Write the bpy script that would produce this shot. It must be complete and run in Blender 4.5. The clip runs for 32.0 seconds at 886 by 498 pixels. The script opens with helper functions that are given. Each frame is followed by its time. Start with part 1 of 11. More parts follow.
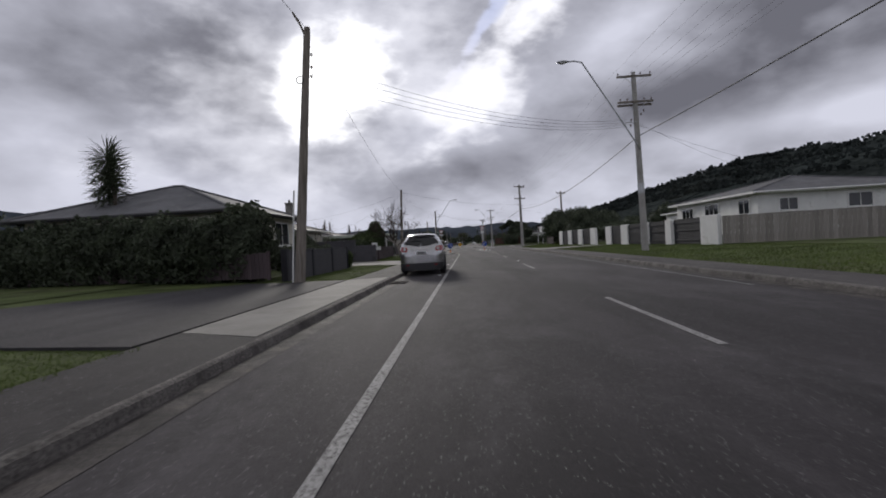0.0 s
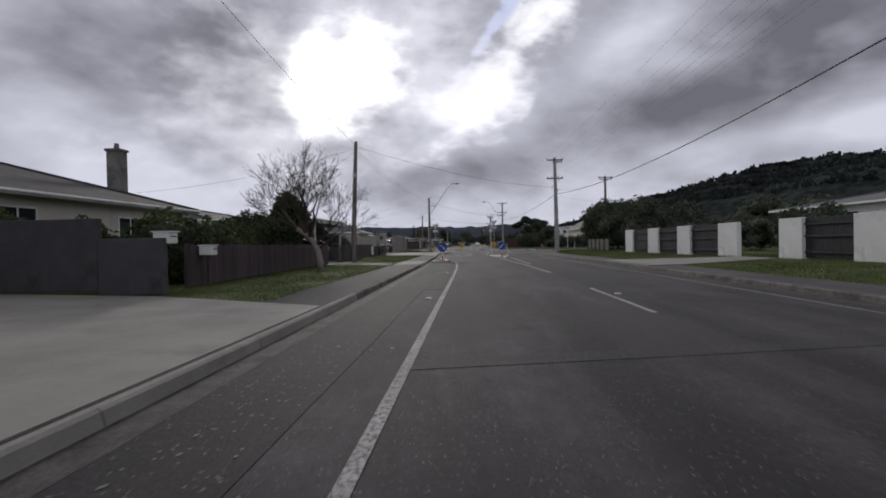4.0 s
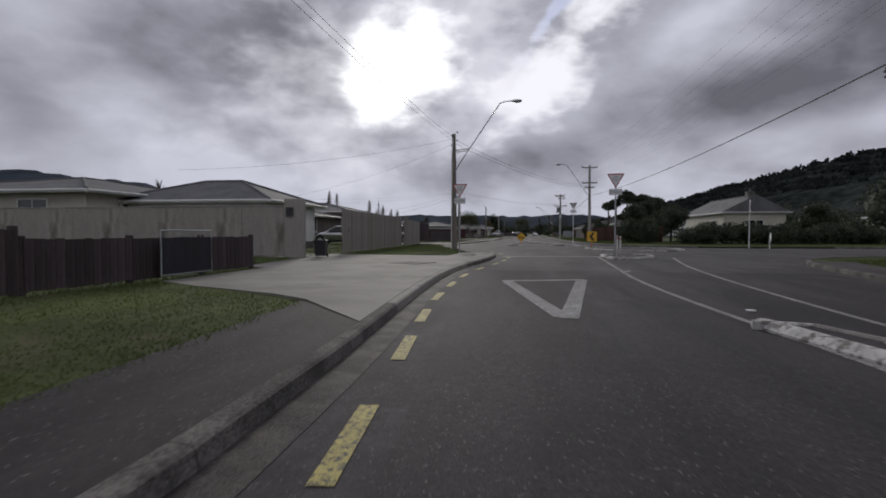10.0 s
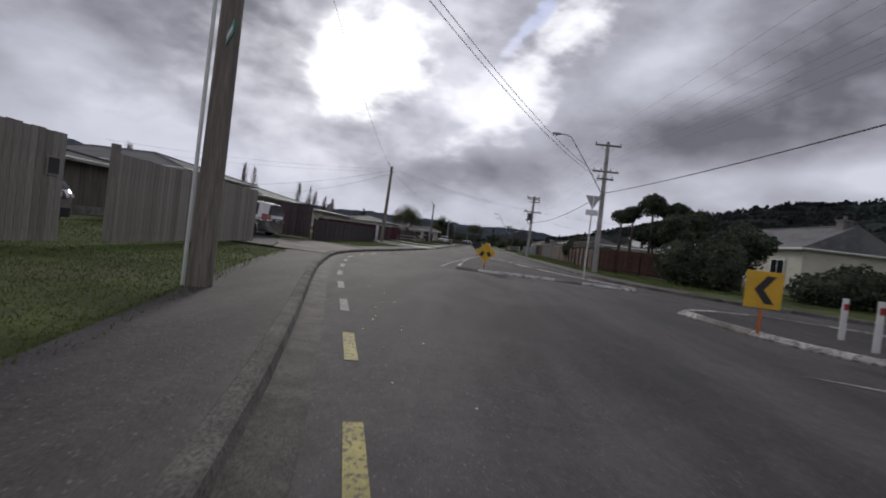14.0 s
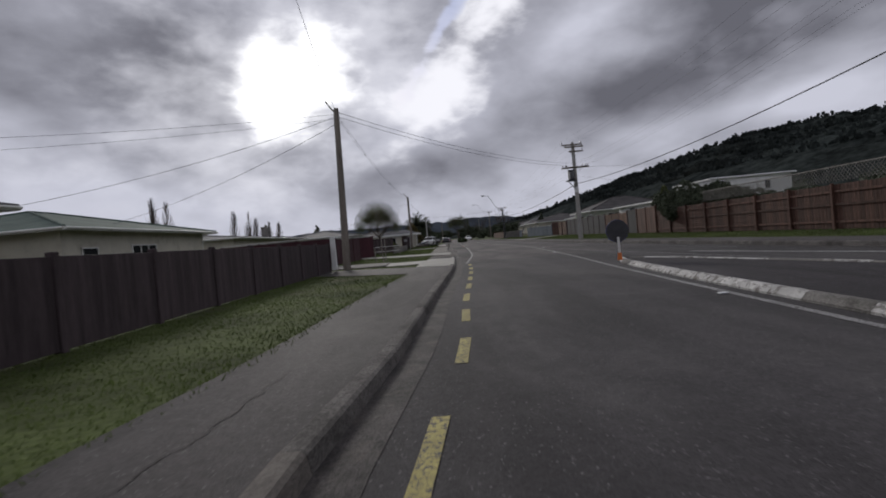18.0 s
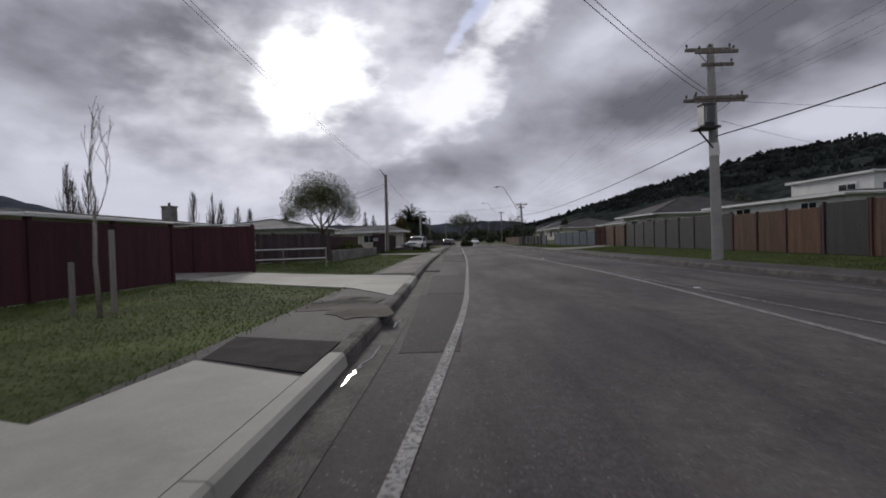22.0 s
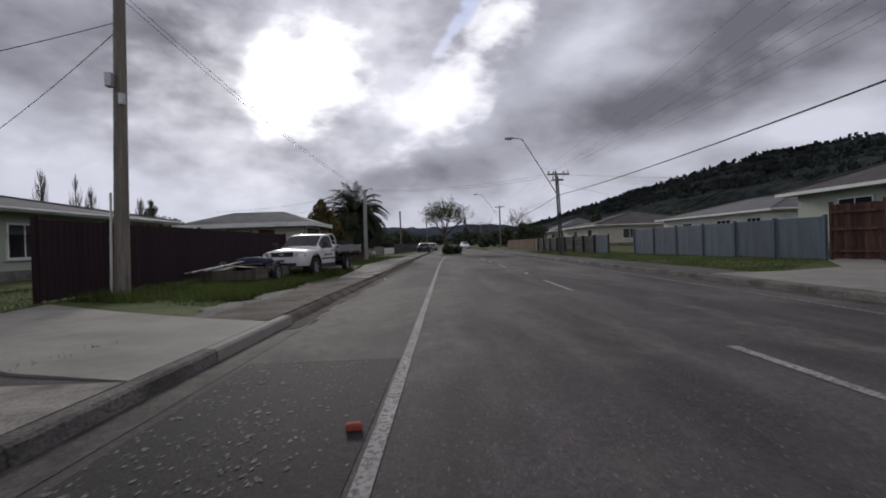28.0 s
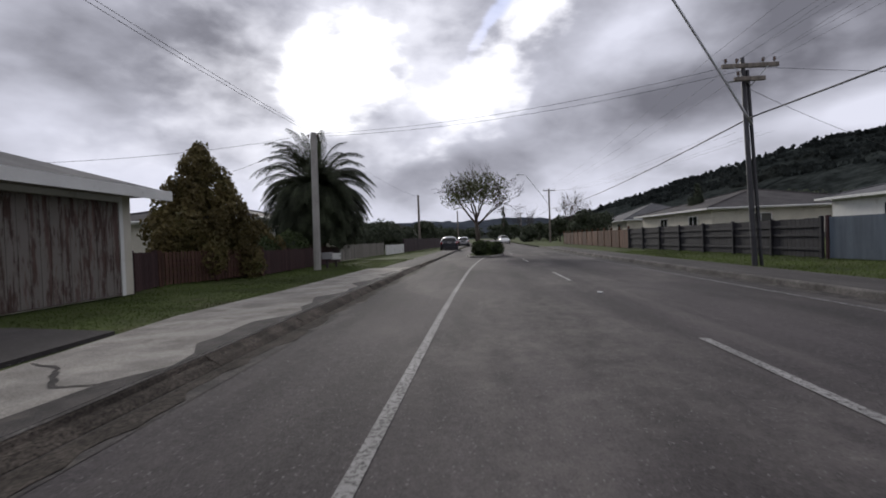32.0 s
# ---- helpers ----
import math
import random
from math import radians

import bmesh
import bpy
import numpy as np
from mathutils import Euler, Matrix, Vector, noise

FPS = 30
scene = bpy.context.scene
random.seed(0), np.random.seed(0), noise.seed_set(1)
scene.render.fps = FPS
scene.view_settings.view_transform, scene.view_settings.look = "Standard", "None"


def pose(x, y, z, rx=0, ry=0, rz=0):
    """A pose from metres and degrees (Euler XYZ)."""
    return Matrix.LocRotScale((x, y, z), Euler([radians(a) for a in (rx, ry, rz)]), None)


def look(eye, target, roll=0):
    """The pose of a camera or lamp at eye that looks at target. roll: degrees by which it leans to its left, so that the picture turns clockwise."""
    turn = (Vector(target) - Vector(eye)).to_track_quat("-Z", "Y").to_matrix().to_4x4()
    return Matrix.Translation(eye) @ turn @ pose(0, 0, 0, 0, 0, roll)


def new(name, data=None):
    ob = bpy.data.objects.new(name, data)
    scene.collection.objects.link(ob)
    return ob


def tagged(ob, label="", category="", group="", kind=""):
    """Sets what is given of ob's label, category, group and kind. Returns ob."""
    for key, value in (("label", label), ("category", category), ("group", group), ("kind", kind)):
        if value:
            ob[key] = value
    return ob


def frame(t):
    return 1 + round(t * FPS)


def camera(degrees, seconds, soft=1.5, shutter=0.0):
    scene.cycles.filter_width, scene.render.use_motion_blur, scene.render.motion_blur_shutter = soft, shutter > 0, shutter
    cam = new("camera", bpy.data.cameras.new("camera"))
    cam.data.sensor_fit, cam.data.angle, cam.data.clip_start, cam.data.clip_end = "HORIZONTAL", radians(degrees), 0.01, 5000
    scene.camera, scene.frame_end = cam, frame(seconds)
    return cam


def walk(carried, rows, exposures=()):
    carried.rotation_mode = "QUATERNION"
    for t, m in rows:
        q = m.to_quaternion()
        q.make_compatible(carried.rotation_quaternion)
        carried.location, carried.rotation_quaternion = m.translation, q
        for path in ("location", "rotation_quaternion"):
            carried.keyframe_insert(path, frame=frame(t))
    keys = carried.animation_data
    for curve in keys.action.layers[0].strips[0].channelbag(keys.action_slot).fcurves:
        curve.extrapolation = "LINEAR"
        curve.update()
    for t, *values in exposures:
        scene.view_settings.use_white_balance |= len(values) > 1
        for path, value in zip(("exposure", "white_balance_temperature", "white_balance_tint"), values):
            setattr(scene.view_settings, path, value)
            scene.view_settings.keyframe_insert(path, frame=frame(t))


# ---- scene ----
cam = camera(83.00, 32.0, soft=1.8, shutter=0.14)
walk(cam, [
    (0.0, pose(0.000, 0.000, 1.134, 89.43, 3.21, 2.60)),
    (0.5, pose(-0.104, 3.396, 1.124, 89.26, 0.50, 2.88)),
    (1.0, pose(-0.105, 6.781, 1.124, 88.94, 1.61, 3.99)),
    (1.5, pose(-0.056, 10.088, 1.117, 88.90, 3.34, 3.58)),
    (2.0, pose(-0.142, 13.306, 1.109, 89.00, 2.25, 4.27)),
    (2.5, pose(-0.245, 16.433, 1.111, 89.49, 3.74, 2.99)),
    (3.0, pose(-0.220, 19.544, 1.116, 89.57, 2.66, 2.36)),
    (3.5, pose(-0.146, 22.668, 1.120, 89.51, 1.24, 2.64)),
    (5.5, pose(-0.223, 35.191, 1.120, 89.11, 1.87, 3.89)),
    (6.0, pose(-0.299, 38.338, 1.121, 89.20, 2.60, 3.66)),
    (6.5, pose(-0.379, 41.453, 1.125, 89.11, 1.29, 4.17)),
    (7.0, pose(-0.414, 44.500, 1.120, 89.14, 2.93, 4.39)),
    (7.5, pose(-0.401, 47.536, 1.116, 89.23, 4.33, 3.75)),
    (8.0, pose(-0.460, 50.621, 1.112, 89.45, 2.40, 2.14)),
    (8.5, pose(-0.539, 53.685, 1.113, 89.40, 1.01, 2.11)),
    (9.0, pose(-0.643, 56.696, 1.128, 89.26, -0.66, 3.33)),
    (9.5, pose(-0.833, 59.682, 1.133, 88.75, -1.45, 6.11)),
    (10.0, pose(-1.179, 62.711, 1.122, 88.18, -0.08, 8.90)),
    (10.5, pose(-1.495, 65.801, 1.104, 88.35, 1.47, 9.99)),
    (11.0, pose(-1.854, 68.948, 1.118, 88.42, 3.26, 11.22)),
    (11.5, pose(-2.132, 72.058, 1.119, 88.97, 6.99, 8.14)),
    (12.0, pose(-2.244, 75.164, 1.109, 89.70, 6.36, 2.79)),
    (12.5, pose(-2.207, 78.302, 1.110, 89.64, 4.15, 0.93)),
    (13.0, pose(-1.988, 81.463, 1.115, 89.78, 5.37, -2.57)),
    (13.5, pose(-1.767, 84.607, 1.126, 90.24, -2.22, -6.55)),
    (14.0, pose(-1.863, 87.682, 1.129, 88.82, -6.91, 3.20)),
    (14.5, pose(-2.214, 90.646, 1.109, 88.34, -6.94, 11.02)),
    (16.5, pose(-5.936, 102.737, 1.134, 90.45, 8.61, 10.42)),
    (17.0, pose(-6.135, 105.883, 1.126, 90.07, 8.18, 6.62)),
    (17.5, pose(-6.156, 109.018, 1.112, 89.49, 6.88, 2.11)),
    (18.0, pose(-6.209, 112.113, 1.117, 88.88, 5.36, -0.91)),
    (18.5, pose(-6.042, 115.076, 1.125, 88.88, 5.55, -4.25)),
    (19.0, pose(-5.754, 117.906, 1.128, 88.86, 4.53, -6.12)),
    (19.5, pose(-5.441, 120.607, 1.121, 88.90, 2.06, -7.18)),
    (20.0, pose(-5.134, 123.221, 1.118, 88.76, 0.60, -5.37)),
    (20.5, pose(-4.915, 125.856, 1.115, 88.47, 0.41, -3.76)),
    (21.0, pose(-4.757, 128.565, 1.113, 88.33, 1.59, -2.42)),
    (21.5, pose(-4.556, 131.315, 1.097, 88.80, 1.11, -1.28)),
    (22.0, pose(-4.379, 134.094, 1.092, 89.09, 1.76, 0.03)),
    (22.5, pose(-4.165, 136.872, 1.122, 89.17, 1.58, 0.44)),
    (23.0, pose(-3.973, 139.630, 1.157, 89.06, 1.57, 0.97)),
    (23.5, pose(-3.818, 142.404, 1.139, 88.91, 3.52, 1.47)),
    (24.0, pose(-3.675, 145.144, 1.121, 89.37, 3.78, -0.57)),
    (24.5, pose(-3.525, 147.891, 1.111, 89.36, 1.93, -1.44)),
    (26.5, pose(-3.073, 159.106, 1.061, 89.06, 1.71, 1.02)),
    (27.0, pose(-2.866, 161.821, 1.113, 89.38, 3.95, 0.34)),
    (27.5, pose(-2.704, 164.484, 1.121, 89.42, 2.44, -0.92)),
    (28.0, pose(-2.498, 167.094, 1.104, 89.48, 1.82, -1.29)),
    (28.5, pose(-2.314, 169.649, 1.108, 89.28, 0.48, -0.60)),
    (29.0, pose(-2.123, 172.110, 1.099, 89.18, 1.45, 0.17)),
    (29.5, pose(-1.998, 174.589, 1.107, 89.09, -0.29, 1.18)),
    (30.0, pose(-1.960, 177.049, 1.115, 88.98, 1.70, 3.37)),
    (30.5, pose(-1.868, 179.539, 1.116, 89.16, 2.36, 3.20)),
    (31.0, pose(-1.778, 181.979, 1.123, 89.17, 2.54, 3.01)),
    (31.5, pose(-1.714, 184.323, 1.131, 89.07, 1.86, 3.12)),
    (32.0, pose(-1.660, 186.619, 1.162, 88.92, 2.13, 2.86)),
], exposures=[(0.0, 0.1), (4.0, 0.08), (6.5, -0.02), (8.5, -0.1), (11.5, -0.1), (13.0, -0.06), (14.0, 0.05), (17.0, -0.2), (19.5, 0.08), (22.0, -0.02), (24.0, -0.04), (28.0, 0.08), (30.5, 0.14), (32.0, 0.32)])

# ---------------- world, sun ----------------
SUN_AZ, SUN_EL = radians(-13.5), radians(17.6)      # azimuth from +y towards +x
SUN_DIR = Vector((math.sin(SUN_AZ) * math.cos(SUN_EL), math.cos(SUN_AZ) * math.cos(SUN_EL), math.sin(SUN_EL)))


def nd(tree, kind, **kw):
    n = tree.nodes.new(kind)
    for k, v in kw.items():
        if k in n.inputs:
            n.inputs[k].default_value = v
    return n


def mathn(tree, op, a, b=None, c=None, clamp=False):
    n = tree.nodes.new("ShaderNodeMath")
    n.operation, n.use_clamp = op, clamp
    for i, v in enumerate((a, b, c)):
        if v is None:
            continue
        if isinstance(v, (int, float)):
            n.inputs[i].default_value = v
        else:
            tree.links.new(v, n.inputs[i])
    return n.outputs[0]


def maprange(tree, v, a, b, c, d, smooth=True):
    n = tree.nodes.new("ShaderNodeMapRange")
    n.interpolation_type = "SMOOTHSTEP" if smooth else "LINEAR"
    tree.links.new(v, n.inputs[0])
    for i, q in enumerate((a, b, c, d)):
        n.inputs[i + 1].default_value = q
    return n.outputs[0]


def mixc(tree, f, a, b, mode="MIX"):
    n = tree.nodes.new("ShaderNodeMix")
    n.data_type, n.blend_type = "RGBA", mode
    for sock, v in ((n.inputs[0], f), (n.inputs[6], a), (n.inputs[7], b)):
        if isinstance(v, (int, float)):
            sock.default_value = v
        elif isinstance(v, tuple):
            sock.default_value = (*v[:3], 1)
        else:
            tree.links.new(v, sock)
    return n.outputs[2]


def build_world():
    world = bpy.data.worlds.new("overcast_sky")
    scene.world = world
    world.use_nodes = True
    t = world.node_tree
    bg = t.nodes["Background"]
    sky = t.nodes.new("ShaderNodeTexSky")
    sky.sky_type = "NISHITA"
    sky.sun_disc = False
    sky.sun_elevation, sky.sun_rotation = SUN_EL, SUN_AZ
    co = t.nodes.new("ShaderNodeTexCoord").outputs["Generated"]
    sep = t.nodes.new("ShaderNodeSeparateXYZ")
    t.links.new(co, sep.inputs[0])
    sx, sy, sz = sep.outputs
    up = mathn(t, "MAXIMUM", sz, 0.0)
    az = mathn(t, "MULTIPLY", mathn(t, "ARCTAN2", sx, sy), 57.3)
    el = mathn(t, "MULTIPLY", mathn(t, "ARCSINE", sz), 57.3)
    # clouds: soft billows, wider than high, tilted a little
    comb = t.nodes.new("ShaderNodeCombineXYZ")
    t.links.new(mathn(t, "MULTIPLY", az, 0.055), comb.inputs[0])
    t.links.new(mathn(t, "MULTIPLY", el, 0.10), comb.inputs[1])
    rot = t.nodes.new("ShaderNodeMapping")
    rot.inputs["Rotation"].default_value = (0, 0, radians(14))
    rot.inputs["Location"].default_value = CLOUD_SHIFT
    t.links.new(comb.outputs[0], rot.inputs["Vector"])
    big = nd(t, "ShaderNodeTexNoise", Scale=0.8, Detail=2.0, Roughness=0.4, Distortion=0.25)
    mid = nd(t, "ShaderNodeTexNoise", Scale=1.9, Detail=3.0, Roughness=0.42, Distortion=0.3)
    fluff = nd(t, "ShaderNodeTexNoise", Scale=6.0, Detail=5.0, Roughness=0.52, Distortion=0.2)
    for n in (big, mid, fluff):
        t.links.new(rot.outputs[0], n.inputs["Vector"])
    n3 = mathn(t, "ADD", mathn(t, "MULTIPLY", mid.outputs[0], 0.70), mathn(t, "MULTIPLY", fluff.outputs[0], 0.30))
    dens = mathn(t, "ADD", mathn(t, "MULTIPLY", big.outputs[0], 0.72), mathn(t, "MULTIPLY", n3, 0.28))

    def lobe(a0, e0, sa, se, tilt=0.0, rag=0.0):
        """A soft patch of the sky about a direction, its edge frayed by the clouds."""
        c, s = math.cos(radians(tilt)), math.sin(radians(tilt))
        da, de = mathn(t, "SUBTRACT", az, a0), mathn(t, "SUBTRACT", el, e0)
        u = mathn(t, "ADD", mathn(t, "MULTIPLY", da, c / sa), mathn(t, "MULTIPLY", de, s / sa))
        v = mathn(t, "ADD", mathn(t, "MULTIPLY", da, -s / se), mathn(t, "MULTIPLY", de, c / se))
        r = mathn(t, "SQRT", mathn(t, "ADD", mathn(t, "MULTIPLY", u, u), mathn(t, "MULTIPLY", v, v)))
        if rag:
            r = mathn(t, "ADD", r, mathn(t, "MULTIPLY", mathn(t, "SUBTRACT", n3, 0.5), rag))
        return r
    thick = maprange(t, dens, 0.32, 0.68, 0.14, 0.64)
    # the layer is heavy in a belt that climbs to the right, and thin by the sun and along the horizon
    for args, amount in LAYERS:
        thick = mathn(t, "ADD", thick, mathn(t, "MULTIPLY", maprange(t, lobe(*args), 0.0, 1.0, 1.0, 0.0), amount))
    thick = mathn(t, "ADD", mathn(t, "MULTIPLY", mathn(t, "MAXIMUM", thick, 0.0), 0.95), mathn(t, "MULTIPLY", mathn(t, "SUBTRACT", n3, 0.5), 0.62), clamp=True)
    horizon = maprange(t, mathn(t, "ADD", el, mathn(t, "MULTIPLY", mathn(t, "SUBTRACT", n3, 0.5), 14.0)), 1.5, 7.0, 1.0, 0.0)
    thick = mathn(t, "MULTIPLY", thick, mathn(t, "SUBTRACT", 1.0, mathn(t, "MULTIPLY", horizon, 0.55)))
    cloud = mixc(t, thick, (0.615, 0.625, 0.725), (0.142, 0.143, 0.172))
    blue = mixc(t, 0.6, mixc(t, 1.0, sky.outputs[0], (0.09, 0.09, 0.09), "MULTIPLY"), (0.40, 0.48, 0.82))
    # bright breaks, frayed by the clouds in front
    cloud = mixc(t, maprange(t, lobe(4.8, 19.2, 9.5, 4.2, 48, 4.6), 0.1, 1.2, 0.9, 0.0), cloud, (1.05, 1.05, 1.12))
    cloud = mixc(t, mathn(t, "MULTIPLY", maprange(t, lobe(3.2, 23.0, 6.5, 1.25, 52, 5.0), 0.35, 1.0, 1.0, 0.0), 0.9), cloud, blue)
    cloud = mixc(t, mathn(t, "MULTIPLY", maprange(t, lobe(10.0, 29.0, 5.0, 1.5, 10, 2.0), 0.5, 1.1, 1.0, 0.0), 0.7), cloud, blue)
    cloud = mixc(t, maprange(t, lobe(SUN_AZ * 57.3, SUN_EL * 57.3, 22.0, 11.5, 18, 2.6), 0.05, 1.15, 0.5, 0.0), cloud, (0.98, 0.98, 1.05))
    cloud = mixc(t, maprange(t, lobe(SUN_AZ * 57.3, SUN_EL * 57.3, 8.2, 6.4, 24, 2.0), 0.25, 1.05, 1.0, 0.0), cloud, (1.9, 1.9, 1.92))
    # overhead, out of view, an added even grey sets the ground's light
    cloud = mixc(t, mathn(t, "MULTIPLY", maprange(t, el, 32.0, 48.0, 0.0, 1.0), 0.85), cloud, (0.36, 0.36, 0.39))
    t.links.new(cloud, bg.inputs[0])
    bg.inputs[1].default_value = 1.0


# heavier (+) and thinner (-) parts of the cloud: azimuth, elevation, half-widths, tilt
LAYERS = [((26.0, 13.5, 28.0, 5.0, 3), 0.5), ((4.0, 8.5, 18.0, 4.6, 4), 0.45), ((-34.0, 20.0, 24.0, 12.0, 0), 0.45), ((18.0, 21.0, 12.0, 4.0, 30), -0.35), ((38.0, 23.0, 24.0, 14.0, 0), 0.75), ((33.0, 9.6, 15.0, 2.2, 4), -0.35),
          ((-42.0, 12.0, 8.0, 4.0, 30), -0.3), ((-36.0, 5.5, 26.0, 5.0, 0), -0.5)]
CLOUD_SHIFT = (1.7, 0.4, 0.0)
build_world()
sun = new("sun", bpy.data.lights.new("sun", "SUN"))
sun.data.energy, sun.data.angle, sun.data.color = 1.2, radians(9.0), (1.0, 0.95, 0.88)
sun.matrix_world = look(SUN_DIR * 50, (0, 0, 0))


# ---------------- materials ----------------
MATS = {}


def material(name, base, rough=0.8, metal=0.0, var=0.25, scale=3.0, fine=60.0, bump=0.25, dirt=None, stretch=(1, 1, 1), spec=0.5,
             rand=0.0, coords="Object", wear=None, transl=0.0, coat=0.0, fine_amt=0.35):
    """A surface with variation at two scales, a fine relief and, where given, dirt or worn spots of another colour."""
    if name in MATS:
        return MATS[name]
    m = bpy.data.materials.new(name)
    m.use_nodes = True
    t = m.node_tree
    b = t.nodes["Principled BSDF"]
    co = t.nodes.new("ShaderNodeTexCoord").outputs["Object"] if coords == "Object" else t.nodes.new("ShaderNodeNewGeometry").outputs["Position"]
    mp = t.nodes.new("ShaderNodeMapping")
    mp.inputs["Scale"].default_value = stretch
    t.links.new(co, mp.inputs["Vector"])
    v = mp.outputs[0]
    n1 = nd(t, "ShaderNodeTexNoise", Scale=scale, Detail=4.0, Roughness=0.6)
    n2 = nd(t, "ShaderNodeTexNoise", Scale=fine, Detail=3.0, Roughness=0.65)
    t.links.new(v, n1.inputs["Vector"])
    t.links.new(v, n2.inputs["Vector"])
    f1 = maprange(t, n1.outputs[0], 0.3, 0.7, 1 - var, 1 + var)
    f2 = maprange(t, n2.outputs[0], 0.25, 0.75, 1 - var * fine_amt * 2, 1 + var * fine_amt * 2)
    f = mathn(t, "MULTIPLY", f1, f2)
    if rand:
        oi = t.nodes.new("ShaderNodeObjectInfo").outputs["Random"]
        f = mathn(t, "MULTIPLY", f, maprange(t, oi, 0, 1, 1 - rand, 1 + rand, False))
    cc = t.nodes.new("ShaderNodeCombineXYZ")
    for i in range(3):
        t.links.new(mathn(t, "MULTIPLY", f, float(base[i])), cc.inputs[i])
    col = cc.outputs[0]
    if dirt:
        dcol, amount, dscale = dirt
        n3 = nd(t, "ShaderNodeTexNoise", Scale=dscale, Detail=6.0, Roughness=0.7)
        t.links.new(v, n3.inputs["Vector"])
        col = mixc(t, maprange(t, n3.outputs[0], 0.62 - amount * 0.3, 0.72, 0.0, 0.9), col, dcol)
    if wear:
        wcol, amount, wscale = wear
        n4 = nd(t, "ShaderNodeTexNoise", Scale=wscale, Detail=5.0, Roughness=0.75)
        t.links.new(v, n4.inputs["Vector"])
        col = mixc(t, maprange(t, n4.outputs[0], 0.66 - amount * 0.4, 0.70 - amount * 0.4 + 0.06, 0.0, 1.0), col, wcol)
    t.links.new(col, b.inputs["Base Color"])
    b.inputs["Roughness"].default_value = rough
    b.inputs["Metallic"].default_value = metal
    b.inputs["Specular IOR Level"].default_value = spec
    if coat:
        b.inputs["Coat Weight"].default_value = coat
        b.inputs["Coat Roughness"].default_value = 0.08
    if bump:
        bp = t.nodes.new("ShaderNodeBump")
        bp.inputs["Strength"].default_value = bump
        bp.inputs["Distance"].default_value = 0.02
        t.links.new(mathn(t, "ADD", n2.outputs[0], mathn(t, "MULTIPLY", n1.outputs[0], 0.6)), bp.inputs["Height"])
        t.links.new(bp.outputs[0], b.inputs["Normal"])
    if transl:
        tr = t.nodes.new("ShaderNodeBsdfTranslucent")
        t.links.new(col, tr.inputs[0])
        ms = t.nodes.new("ShaderNodeMixShader")
        ms.inputs[0].default_value = transl
        t.links.new(b.outputs[0], ms.inputs[1])
        t.links.new(tr.outputs[0], ms.inputs[2])
        t.links.new(ms.outputs[0], t.nodes["Material Output"].inputs[0])
    MATS[name] = m
    return m


